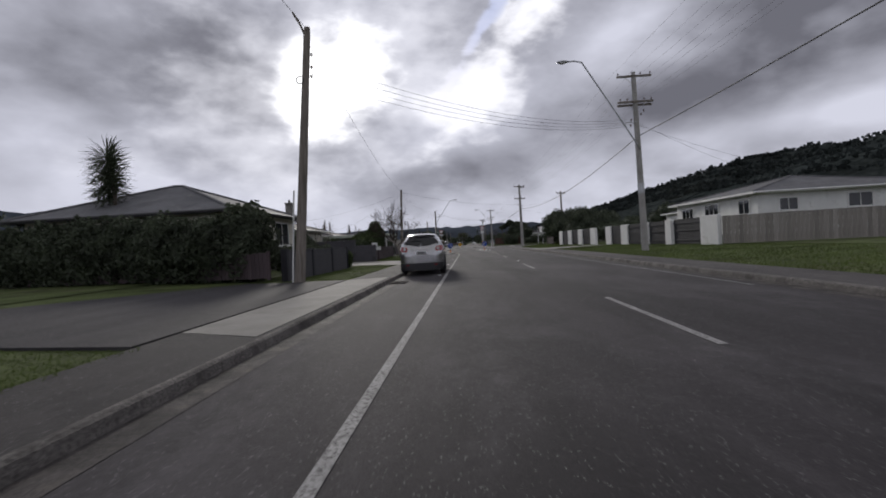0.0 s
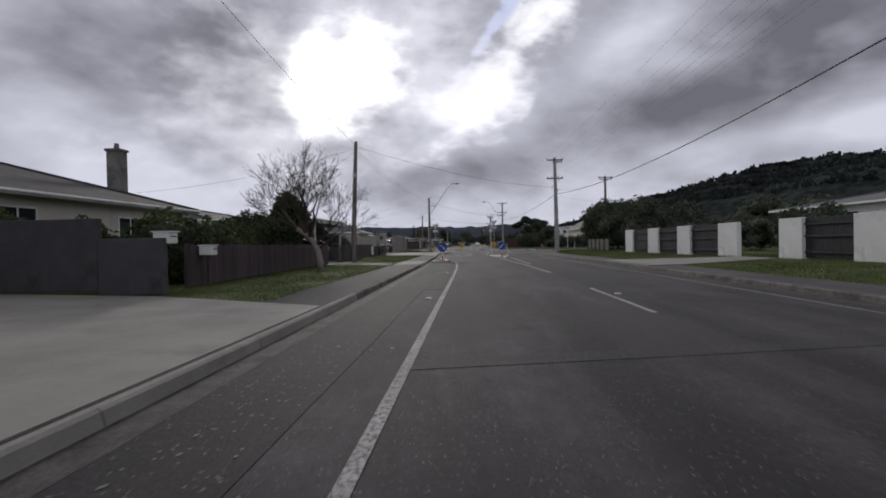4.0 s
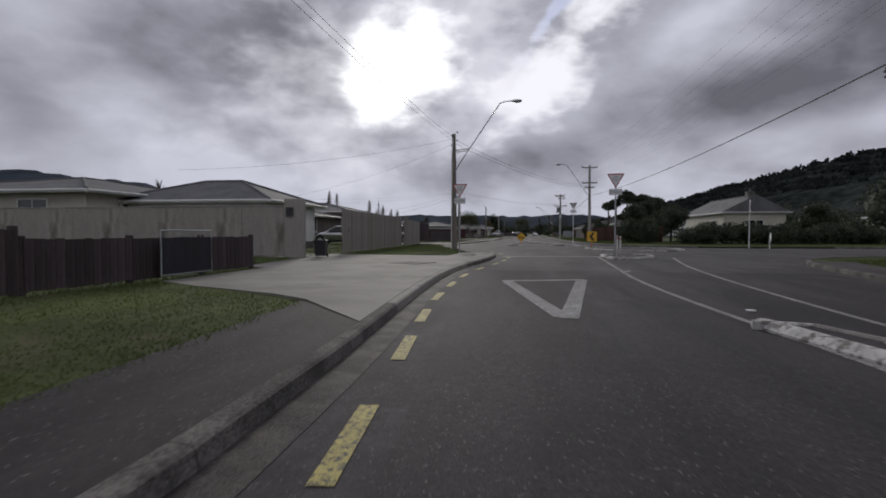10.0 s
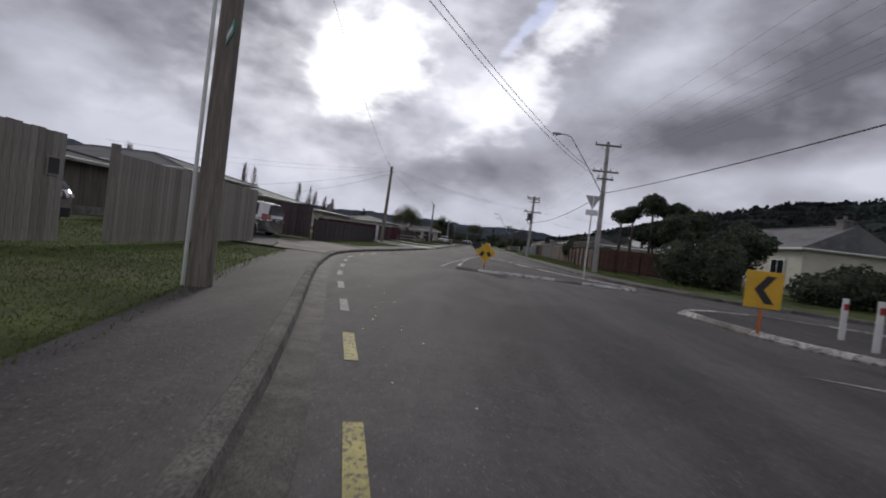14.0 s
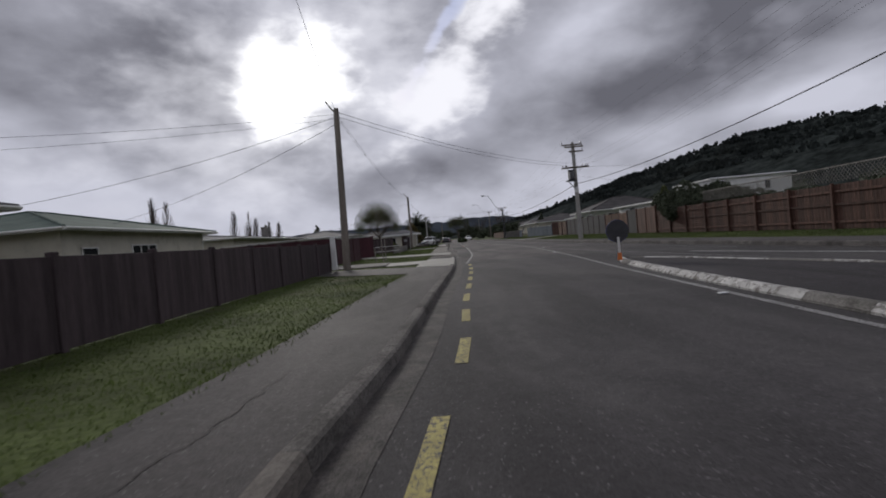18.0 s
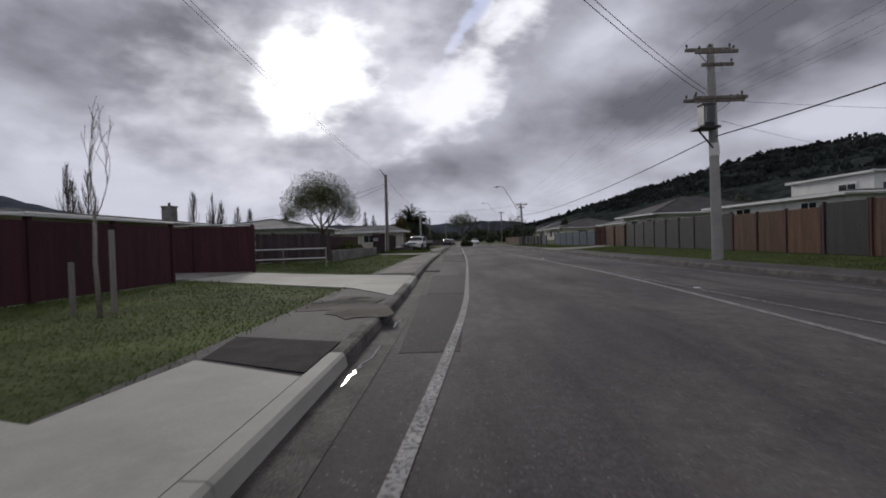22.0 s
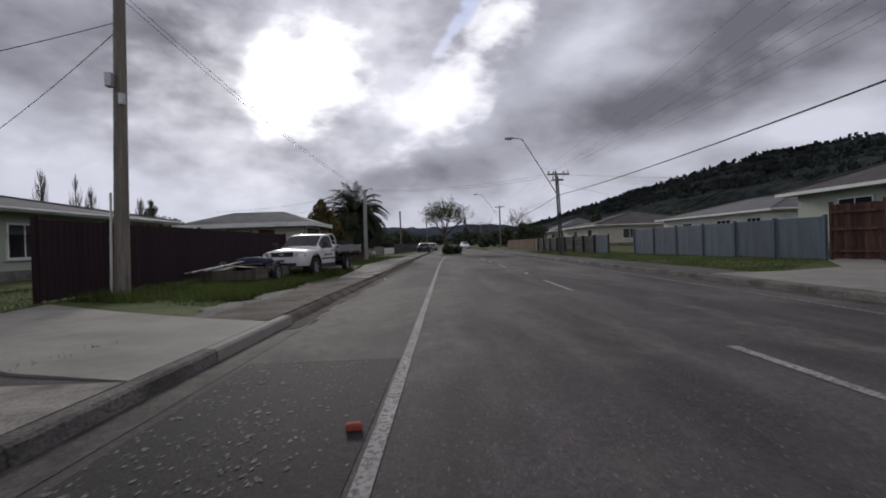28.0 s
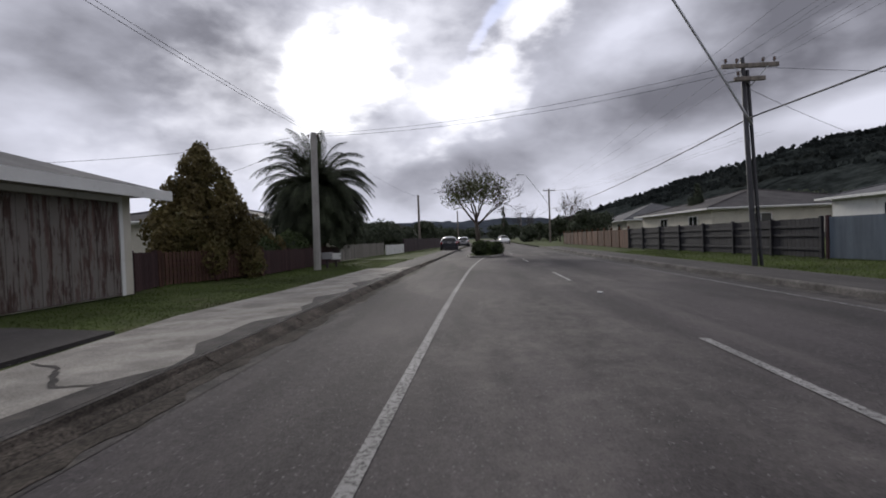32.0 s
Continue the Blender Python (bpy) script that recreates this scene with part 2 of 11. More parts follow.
def asphalt_material(name, base, pale, grain=0.5, tracks=0.3, scuff=0.35, stones=90.0, rough=0.85):
    """Rolled asphalt: stone grain, lengthwise wheel tracks, pale rubbed patches and dark sealed spots."""
    m = bpy.data.materials.new(name)
    m.use_nodes = True
    t = m.node_tree
    b = t.nodes["Principled BSDF"]
    pos = t.nodes.new("ShaderNodeNewGeometry").outputs["Position"]

    def noise_at(sx, sy, scale, detail, rgh=0.6, dist=0.0):
        mp = t.nodes.new("ShaderNodeMapping")
        mp.inputs["Scale"].default_value = (sx, sy, 1)
        t.links.new(pos, mp.inputs["Vector"])
        n = nd(t, "ShaderNodeTexNoise", Scale=scale, Detail=detail, Roughness=rgh, Distortion=dist)
        t.links.new(mp.outputs[0], n.inputs["Vector"])
        return n.outputs[0]
    v = nd(t, "ShaderNodeTexVoronoi", Scale=stones)
    t.links.new(pos, v.inputs["Vector"])
    sv = t.nodes.new("ShaderNodeSeparateColor")
    t.links.new(v.outputs["Color"], sv.inputs[0])
    stone = maprange(t, sv.outputs[0], 0.0, 1.0, 1 - grain, 1 + grain * 1.1, False)
    glint = maprange(t, sv.outputs[1], 0.982, 0.992, 0.0, 1.0)
    f = mathn(t, "MULTIPLY", stone, maprange(t, noise_at(1, 1, 14.0, 3.0), 0.3, 0.7, 1 - grain * 0.4, 1 + grain * 0.4))
    f = mathn(t, "MULTIPLY", f, maprange(t, noise_at(1.0, 0.05, 0.9, 3.0), 0.35, 0.65, 1 - tracks, 1 + tracks))
    f = mathn(t, "MULTIPLY", f, maprange(t, noise_at(1.0, 0.5, 0.35, 5.0, 0.62), 0.32, 0.68, 1 - tracks * 0.8, 1 + tracks * 0.8))
    cc = t.nodes.new("ShaderNodeCombineXYZ")
    for i in range(3):
        t.links.new(mathn(t, "MULTIPLY", f, float(base[i])), cc.inputs[i])
    rub = mathn(t, "MULTIPLY", maprange(t, noise_at(1.0, 0.30, 0.50, 7.0, 0.62, 0.6), 0.42, 0.66, 0.0, 1.0), maprange(t, noise_at(1, 0.7, 4.0, 6.0, 0.72), 0.34, 0.66, 0.35, 1.0))
    rub = mathn(t, "MULTIPLY", rub, mathn(t, "MULTIPLY", maprange(t, sv.outputs[2], 0.0, 0.7, 0.55, 1.0), scuff))
    col = mixc(t, rub, cc.outputs[0], pale)
    col = mixc(t, mathn(t, "MULTIPLY", maprange(t, noise_at(1.0, 0.6, 0.8, 6.0, 0.6), 0.62, 0.70, 0.0, 1.0), 0.35), col, tuple(q * 0.55 for q in base))
    col = mixc(t, mathn(t, "MULTIPLY", glint, 0.7), col, (0.22, 0.215, 0.21))
    t.links.new(col, b.inputs["Base Color"])
    b.inputs["Roughness"].default_value = rough
    b.inputs["Specular IOR Level"].default_value = 0.3
    bp = t.nodes.new("ShaderNodeBump")
    bp.inputs["Strength"].default_value = 0.5
    bp.inputs["Distance"].default_value = 0.006
    t.links.new(v.outputs["Distance"], bp.inputs["Height"])
    t.links.new(bp.outputs[0], b.inputs["Normal"])
    MATS[name] = m
    return m


def glass_material(name, tint=(0.02, 0.022, 0.025), rough=0.04, alpha=0.0):
    if name in MATS:
        return MATS[name]
    m = bpy.data.materials.new(name)
    m.use_nodes = True
    b = m.node_tree.nodes["Principled BSDF"]
    b.inputs["Base Color"].default_value = (*tint, 1)
    b.inputs["Roughness"].default_value = rough
    b.inputs["Transmission Weight"].default_value = alpha
    b.inputs["IOR"].default_value = 1.5
    MATS[name] = m
    return m


M = {
    "asphalt": asphalt_material("dark_rolled_asphalt", (0.027, 0.0235, 0.026), (0.083, 0.076, 0.081), 0.28, 0.28, 0.85, 110.0),
    "asphalt_mid": asphalt_material("worn_asphalt", (0.046, 0.042, 0.044), (0.108, 0.101, 0.100), 0.34, 0.24, 0.8, 100.0),
    "asphalt_old": asphalt_material("old_pale_asphalt", (0.052, 0.045, 0.047), (0.15, 0.135, 0.128), 0.36, 0.28, 0.95, 90.0),
    "asphalt_rough": asphalt_material("coarse_chip_seal", (0.015, 0.013, 0.0145), (0.068, 0.063, 0.062), 0.6, 0.2, 0.28, 60.0),
    "asphalt_patch": asphalt_material("dark_asphalt_patch", (0.034, 0.031, 0.033), (0.07, 0.066, 0.066), 0.4, 0.2, 0.4, 100.0),
    "tar": material("black_tar", (0.032, 0.029, 0.030), 0.95, var=0.3, scale=3.0, fine=60.0, bump=0.5, coords="World", spec=0.15),
    "path": asphalt_material("asphalt_footpath", (0.056, 0.050, 0.050), (0.13, 0.12, 0.115), 0.34, 0.25, 0.6, 95.0),
    "path_dark": asphalt_material("dark_asphalt_footpath", (0.021, 0.0185, 0.0185), (0.062, 0.057, 0.055), 0.32, 0.25, 0.6, 95.0),
    "kerb_concrete": material("weathered_kerb_concrete", (0.125, 0.116, 0.108), 0.9, var=0.4, scale=1.3, fine=45.0, bump=0.7, dirt=((0.045, 0.041, 0.038), 0.4, 2.3), coords="World", spec=0.2, fine_amt=0.7),
    "concrete": material("pale_concrete", (0.235, 0.224, 0.203), 0.85, var=0.14, scale=0.8, fine=60.0, bump=0.25, dirt=((0.165, 0.155, 0.14), 0.4, 0.7), coords="World", spec=0.3, fine_amt=0.5),
    "concrete_new": material("new_concrete", (0.35, 0.34, 0.305), 0.8, var=0.12, scale=0.8, fine=70.0, bump=0.15, dirt=((0.27, 0.26, 0.23), 0.4, 0.9), coords="World", spec=0.3),
    "concrete_old": material("weathered_concrete", (0.20, 0.19, 0.175), 0.9, var=0.3, scale=1.1, fine=45.0, bump=0.6, dirt=((0.08, 0.075, 0.065), 0.5, 1.7), coords="World", spec=0.25, fine_amt=0.7),
    "gravel_edge": material("gritty_wet_gutter", (0.050, 0.044, 0.042), 0.8, var=0.5, scale=2.5, fine=70.0, bump=0.6, coords="World", fine_amt=0.8, spec=0.35, dirt=((0.11, 0.095, 0.08), 0.35, 3.0)),
    "white_line": material("worn_white_road_paint", (0.31, 0.305, 0.298), 0.8, var=0.25, scale=1.2, fine=60.0, bump=0.4, wear=((0.07, 0.065, 0.066), 0.45, 30.0), coords="World"),
    "white_faint": material("faded_white_road_paint", (0.28, 0.28, 0.28), 0.8, var=0.2, scale=2.0, fine=60.0, bump=0.4, wear=((0.07, 0.066, 0.068), 0.62, 14.0), coords="World"),
    "yellow_line": material("worn_yellow_road_paint", (0.40, 0.34, 0.10), 0.75, var=0.2, scale=3.0, fine=60.0, bump=0.4, wear=((0.07, 0.066, 0.062), 0.42, 26.0), coords="World"),
    "kerb_white": material("chipped_white_kerb_paint", (0.50, 0.49, 0.47), 0.8, var=0.2, scale=3.0, fine=50.0, bump=0.5, wear=((0.17, 0.155, 0.14), 0.45, 7.0), coords="World", rand=0.2),
    "flake_and_glint": material("pale_worn_flake_and_glint", (0.17, 0.165, 0.158), 0.85, var=0.35, scale=4.0, fine=60.0, bump=0.3, coords="World", spec=0.2),
    "drive_stained": material("oil_stained_concrete", (0.145, 0.130, 0.115), 0.85, var=0.3, scale=0.9, fine=50.0, bump=0.5, coords="World", spec=0.25, fine_amt=0.6, dirt=((0.055, 0.048, 0.043), 0.5, 0.7)),
    "gritty_path": material("gritty_stained_concrete", (0.23, 0.215, 0.195), 0.9, var=0.3, scale=1.6, fine=50.0, bump=0.6, coords="World", spec=0.2, fine_amt=0.7, dirt=((0.10, 0.09, 0.08), 0.45, 1.2)),
    "soil": material("ground_soil_grass", (0.068, 0.086, 0.030), 0.95, var=0.4, scale=0.5, fine=12.0, bump=0.8, dirt=((0.10, 0.085, 0.06), 0.25, 0.4), coords="World", spec=0.1),
    "grass": material("grass_blades", (0.080, 0.110, 0.031), 0.7, var=0.3, scale=0.35, fine=5.0, bump=0.0, dirt=((0.115, 0.13, 0.042), 0.25, 0.8), coords="World", transl=0.35, spec=0.2),
    "dirt_dark": material("dark_damp_earth", (0.062, 0.053, 0.045), 0.9, var=0.4, scale=2.0, fine=45.0, bump=0.8, coords="World", spec=0.15, fine_amt=0.8),
    "pale_path": material("pale_gritty_concrete", (0.33, 0.31, 0.28), 0.9, var=0.28, scale=1.6, fine=50.0, bump=0.6, coords="World", spec=0.2, fine_amt=0.7, dirt=((0.17, 0.155, 0.135), 0.35, 1.2)),
    "dirt_path": material("broken_earthy_concrete", (0.118, 0.104, 0.092), 0.92, var=0.4, scale=1.1, fine=45.0, bump=0.8, coords="World", spec=0.15, fine_amt=0.8, dirt=((0.062, 0.05, 0.041), 0.5, 1.4)),
    "kerb_broken": material("crumbling_dirty_kerb", (0.085, 0.072, 0.061), 0.92, var=0.5, scale=2.0, fine=45.0, bump=0.9, coords="World", spec=0.15, fine_amt=0.8, dirt=((0.035, 0.03, 0.026), 0.45, 1.6)),
    "maroon_dark": material("near_black_maroon_stain", (0.030, 0.017, 0.020), 0.85, var=0.25, scale=1.4, fine=14.0, bump=0.4, stretch=(5, 5, 0.4), rand=0.12, spec=0.2),
    "plywood": material("weathered_plywood", (0.20, 0.175, 0.15), 0.85, var=0.3, scale=1.2, fine=16.0, bump=0.4, stretch=(1, 5, 1), spec=0.2, dirt=((0.09, 0.078, 0.066), 0.4, 2.0)),
    "hill": material("forested_hill", (0.036, 0.042, 0.040), 0.95, var=0.28, scale=0.012, fine=0.09, bump=0.0, dirt=((0.036, 0.038, 0.032), 0.35, 0.006), coords="World", spec=0.0, fine_amt=0.9),
    # the haze of distance is put into this paler, bluer colour
    "far_hill": material("haze_tinted_far_hill", (0.06, 0.07, 0.085), 0.95, var=0.25, scale=0.004, fine=0.03, bump=0.0, coords="World", spec=0.0),
    "pole_wood": material("weathered_grey_pole_timber", (0.21, 0.185, 0.16), 0.85, var=0.25, scale=1.2, fine=9.0, bump=0.5, stretch=(6, 6, 0.35), dirt=((0.09, 0.08, 0.07), 0.4, 1.5), spec=0.2),
    "pole_concrete": material("pole_concrete", (0.33, 0.32, 0.30), 0.85, var=0.15, scale=1.0, fine=40.0, bump=0.3, dirt=((0.20, 0.19, 0.17), 0.4, 0.8), spec=0.25),
    "dark_timber": material("dark_stained_timber", (0.066, 0.050, 0.053), 0.8, var=0.3, scale=1.4, fine=14.0, bump=0.4, stretch=(5, 5, 0.4), rand=0.25, spec=0.25),
    "red_timber": material("dark_maroon_stained_timber", (0.060, 0.034, 0.035), 0.8, var=0.3, scale=1.4, fine=14.0, bump=0.4, stretch=(5, 5, 0.4), rand=0.25, spec=0.25),
    "peeling_red": material("peeling_red_brown_paint", (0.085, 0.055, 0.047), 0.75, var=0.3, scale=2.0, fine=14.0, bump=0.4, stretch=(3, 3, 0.5), spec=0.25, wear=((0.19, 0.172, 0.155), 0.55, 2.2), rand=0.2),
    "tail_dark": material("dark_smoked_lens", (0.09, 0.012, 0.014), 0.12, var=0.1, scale=8.0, fine=40.0, bump=0.0, coat=1.0),
    "rust_timber": material("rust_brown_stained_timber", (0.085, 0.045, 0.034), 0.8, var=0.35, scale=1.4, fine=14.0, bump=0.4, stretch=(5, 5, 0.4), rand=0.3, spec=0.25),
    "brown_timber": material("brown_stained_timber", (0.095, 0.046, 0.027), 0.8, var=0.3, scale=1.4, fine=14.0, bump=0.4, stretch=(5, 5, 0.4), rand=0.25, spec=0.25),
    "maroon_timber": material("maroon_painted_timber", (0.052, 0.017, 0.023), 0.75, var=0.2, scale=1.4, fine=14.0, bump=0.3, stretch=(5, 5, 0.4), rand=0.12, spec=0.3),
    "grey_timber": material("weathered_grey_fence_timber", (0.27, 0.25, 0.225), 0.85, var=0.25, scale=1.4, fine=14.0, bump=0.5, stretch=(5, 5, 0.35), rand=0.22, spec=0.2, dirt=((0.12, 0.105, 0.09), 0.4, 1.5)),
    "old_timber": material("old_brown_grey_timber", (0.125, 0.108, 0.095), 0.85, var=0.3, scale=1.4, fine=14.0, bump=0.5, stretch=(5, 5, 0.35), rand=0.25, spec=0.2),
    "charcoal_timber": material("charcoal_painted_timber", (0.025, 0.025, 0.030), 0.75, var=0.2, scale=1.4, fine=14.0, bump=0.3, stretch=(5, 5, 0.4), rand=0.15, spec=0.3),
    "blue_timber": material("blue_grey_painted_fence", (0.095, 0.12, 0.15), 0.7, var=0.15, scale=1.4, fine=14.0, bump=0.3, stretch=(5, 5, 0.4), rand=0.1, spec=0.3),
    "wall_panel": material("pale_stained_concrete_panel", (0.33, 0.31, 0.28), 0.9, var=0.16, scale=0.9, fine=40.0, bump=0.3, dirt=((0.16, 0.145, 0.125), 0.4, 1.0), stretch=(1, 1, 0.35), spec=0.2),
    "block_grey": material("grey_painted_blockwork", (0.075, 0.073, 0.08), 0.85, var=0.15, scale=1.1, fine=40.0, bump=0.4, dirt=((0.05, 0.047, 0.047), 0.4, 1.2), rand=0.06, spec=0.25),
    "white_paint": material("white_painted_surface", (0.72, 0.72, 0.70), 0.6, var=0.06, scale=1.0, fine=30.0, bump=0.12, dirt=((0.5, 0.49, 0.45), 0.25, 1.5), spec=0.35),
    "cream_paint": material("cream_painted_boards", (0.55, 0.52, 0.44), 0.6, var=0.07, scale=1.0, fine=30.0, bump=0.12, dirt=((0.4, 0.37, 0.3), 0.3, 1.5), spec=0.35),
    "pale_green": material("pale_green_painted_wall", (0.42, 0.45, 0.38), 0.65, var=0.07, scale=1.0, fine=30.0, bump=0.12, spec=0.35),
    "trim_dark": material("dark_painted_trim", (0.06, 0.058, 0.06), 0.6, var=0.1, scale=2.0, fine=30.0, bump=0.1, spec=0.35),
    "roof_grey": material("grey_tile_roof", (0.13, 0.13, 0.135), 0.8, var=0.2, scale=0.8, fine=14.0, bump=0.5, dirt=((0.2, 0.2, 0.19), 0.3, 1.5), spec=0.25, rand=0.05),
    "roof_dark": material("dark_tile_roof", (0.070, 0.064, 0.064), 0.8, var=0.25, scale=0.8, fine=14.0, bump=0.5, spec=0.25, rand=0.05),
    "roof_green": material("green_tile_roof", (0.10, 0.135, 0.115), 0.8, var=0.2, scale=0.8, fine=14.0, bump=0.5, spec=0.25, rand=0.05),
    "roof_pale": material("pale_metal_roof", (0.42, 0.43, 0.44), 0.5, var=0.1, scale=0.8, fine=14.0, bump=0.2, spec=0.4, rand=0.05),
    "foliage_dark": material("dark_hedge_leaves", (0.060, 0.072, 0.046), 0.8, var=0.5, scale=1.0, fine=8.0, bump=0.0, transl=0.2, spec=0.3),
    "foliage": material("green_leaves", (0.055, 0.075, 0.030), 0.8, var=0.5, scale=1.0, fine=8.0, bump=0.0, transl=0.25, spec=0.3),
    "foliage_palm": material("dark_palm_fronds", (0.034, 0.042, 0.022), 0.75, var=0.4, scale=1.0, fine=8.0, bump=0.0, transl=0.2, spec=0.3, rand=0.3),
    "foliage_olive": material("olive_leaves", (0.075, 0.085, 0.03), 0.6, var=0.5, scale=1.0, fine=8.0, bump=0.0, transl=0.25, spec=0.25),
    "foliage_gold": material("golden_cypress_foliage", (0.13, 0.105, 0.045), 0.6, var=0.4, scale=0.9, fine=8.0, bump=0.0, transl=0.2, spec=0.2, dirt=((0.05, 0.06, 0.02), 0.45, 0.8)),
    "bark": material("grey_brown_bark", (0.10, 0.085, 0.07), 0.9, var=0.35, scale=2.0, fine=25.0, bump=0.7, stretch=(3, 3, 0.7), spec=0.15),
    "birch_bark": material("pale_birch_bark", (0.28, 0.25, 0.22), 0.8, var=0.3, scale=3.0, fine=18.0, bump=0.6, stretch=(1, 1, 3), dirt=((0.05, 0.04, 0.035), 0.5, 3.0), spec=0.2),
    "twig": material("bare_twigs", (0.075, 0.06, 0.05), 0.9, var=0.3, scale=2.0, fine=9.0, bump=0.0, spec=0.15),
    "galv": material("galvanised_steel", (0.42, 0.43, 0.44), 0.45, metal=0.8, var=0.12, scale=2.0, fine=25.0, bump=0.1),
    "rusty_iron": material("rusty_cast_iron", (0.055, 0.045, 0.040), 0.95, var=0.35, scale=4.0, fine=40.0, bump=0.4, spec=0.15),
    "steel_dark": material("dark_steel", (0.06, 0.06, 0.065), 0.5, metal=0.6, var=0.15, scale=2.0, fine=25.0, bump=0.1),
    "wire": material("black_cable_sheath", (0.02, 0.02, 0.022), 0.6, var=0.1, scale=2.0, fine=20.0, bump=0.0),
    "porcelain": material("brown_porcelain", (0.07, 0.035, 0.025), 0.25, var=0.1, scale=5.0, fine=20.0, bump=0.0, coat=0.5),
    "sign_blue": material("blue_reflective_sheet", (0.025, 0.07, 0.32), 0.45, var=0.08, scale=3.0, fine=30.0, bump=0.0),
    "sign_white": material("white_reflective_sheet", (0.72, 0.72, 0.72), 0.45, var=0.05, scale=3.0, fine=30.0, bump=0.0),
    "sign_red": material("red_reflective_sheet", (0.35, 0.03, 0.03), 0.45, var=0.08, scale=3.0, fine=30.0, bump=0.0),
    "sign_yellow": material("yellow_reflective_sheet", (0.72, 0.42, 0.03), 0.45, var=0.08, scale=3.0, fine=30.0, bump=0.0),
    "sign_green": material("green_reflective_sheet", (0.02, 0.16, 0.09), 0.45, var=0.08, scale=3.0, fine=30.0, bump=0.0),
    "sign_back": material("aluminium_sign_back", (0.38, 0.38, 0.39), 0.5, metal=0.6, var=0.1, scale=3.0, fine=30.0, bump=0.0),
    "black": material("black_paint", (0.025, 0.025, 0.027), 0.5, var=0.1, scale=3.0, fine=30.0, bump=0.0),
    "orange": material("orange_plastic", (0.60, 0.16, 0.03), 0.5, var=0.15, scale=3.0, fine=30.0, bump=0.05),
    "rubber": material("tyre_rubber", (0.030, 0.030, 0.031), 0.8, var=0.2, scale=6.0, fine=60.0, bump=0.2, spec=0.3),
    "plastic_black": material("black_textured_plastic", (0.028, 0.028, 0.031), 0.55, var=0.1, scale=6.0, fine=150.0, bump=0.1, spec=0.4),
    "alloy": material("alloy_wheel_metal", (0.55, 0.55, 0.56), 0.3, metal=0.85, var=0.08, scale=6.0, fine=60.0, bump=0.0),
    "car_silver": material("silver_car_paint", (0.44, 0.435, 0.44), 0.24, metal=0.92, var=0.05, scale=2.0, fine=400.0, bump=0.0, coat=1.0),
    "car_white": material("white_car_paint", (0.74, 0.74, 0.74), 0.35, var=0.04, scale=2.0, fine=40.0, bump=0.0, coat=0.8, dirt=((0.5, 0.48, 0.45), 0.15, 1.5)),
    "car_dark": material("dark_car_paint", (0.02, 0.022, 0.03), 0.3, metal=0.4, var=0.05, scale=2.0, fine=40.0, bump=0.0, coat=1.0),
    "lamp_red": material("red_lamp_lens", (0.20, 0.010, 0.013), 0.12, var=0.15, scale=8.0, fine=40.0, bump=0.05, coat=1.0),
    "lamp_clear": material("clear_lamp_lens", (0.6, 0.6, 0.6), 0.1, var=0.1, scale=8.0, fine=40.0, bump=0.05, coat=1.0),
    "tarp": material("dark_blue_tarpaulin", (0.03, 0.035, 0.06), 0.85, var=0.3, scale=4.0, fine=30.0, bump=0.4, spec=0.2),
    "rusty_steel": material("rusty_steel", (0.09, 0.05, 0.035), 0.9, var=0.4, scale=3.0, fine=30.0, bump=0.4, spec=0.2),
    "plate": material("white_number_plate", (0.62, 0.62, 0.62), 0.4, var=0.05, scale=8.0, fine=40.0, bump=0.0),
    "brick_red": material("red_brick", (0.30, 0.06, 0.04), 0.85, var=0.25, scale=6.0, fine=60.0, bump=0.4),
    "curtain": material("pale_curtain", (0.45, 0.45, 0.43), 0.9, var=0.1, scale=3.0, fine=30.0, bump=0.2),
    "aluminium": material("white_aluminium_frame", (0.6, 0.6, 0.6), 0.45, var=0.05, scale=3.0, fine=30.0, bump=0.0),
}
M["glass"] = glass_material("dark_window_glass")
M["car_glass"] = glass_material("tinted_car_glass", (0.012, 0.013, 0.015), 0.02)


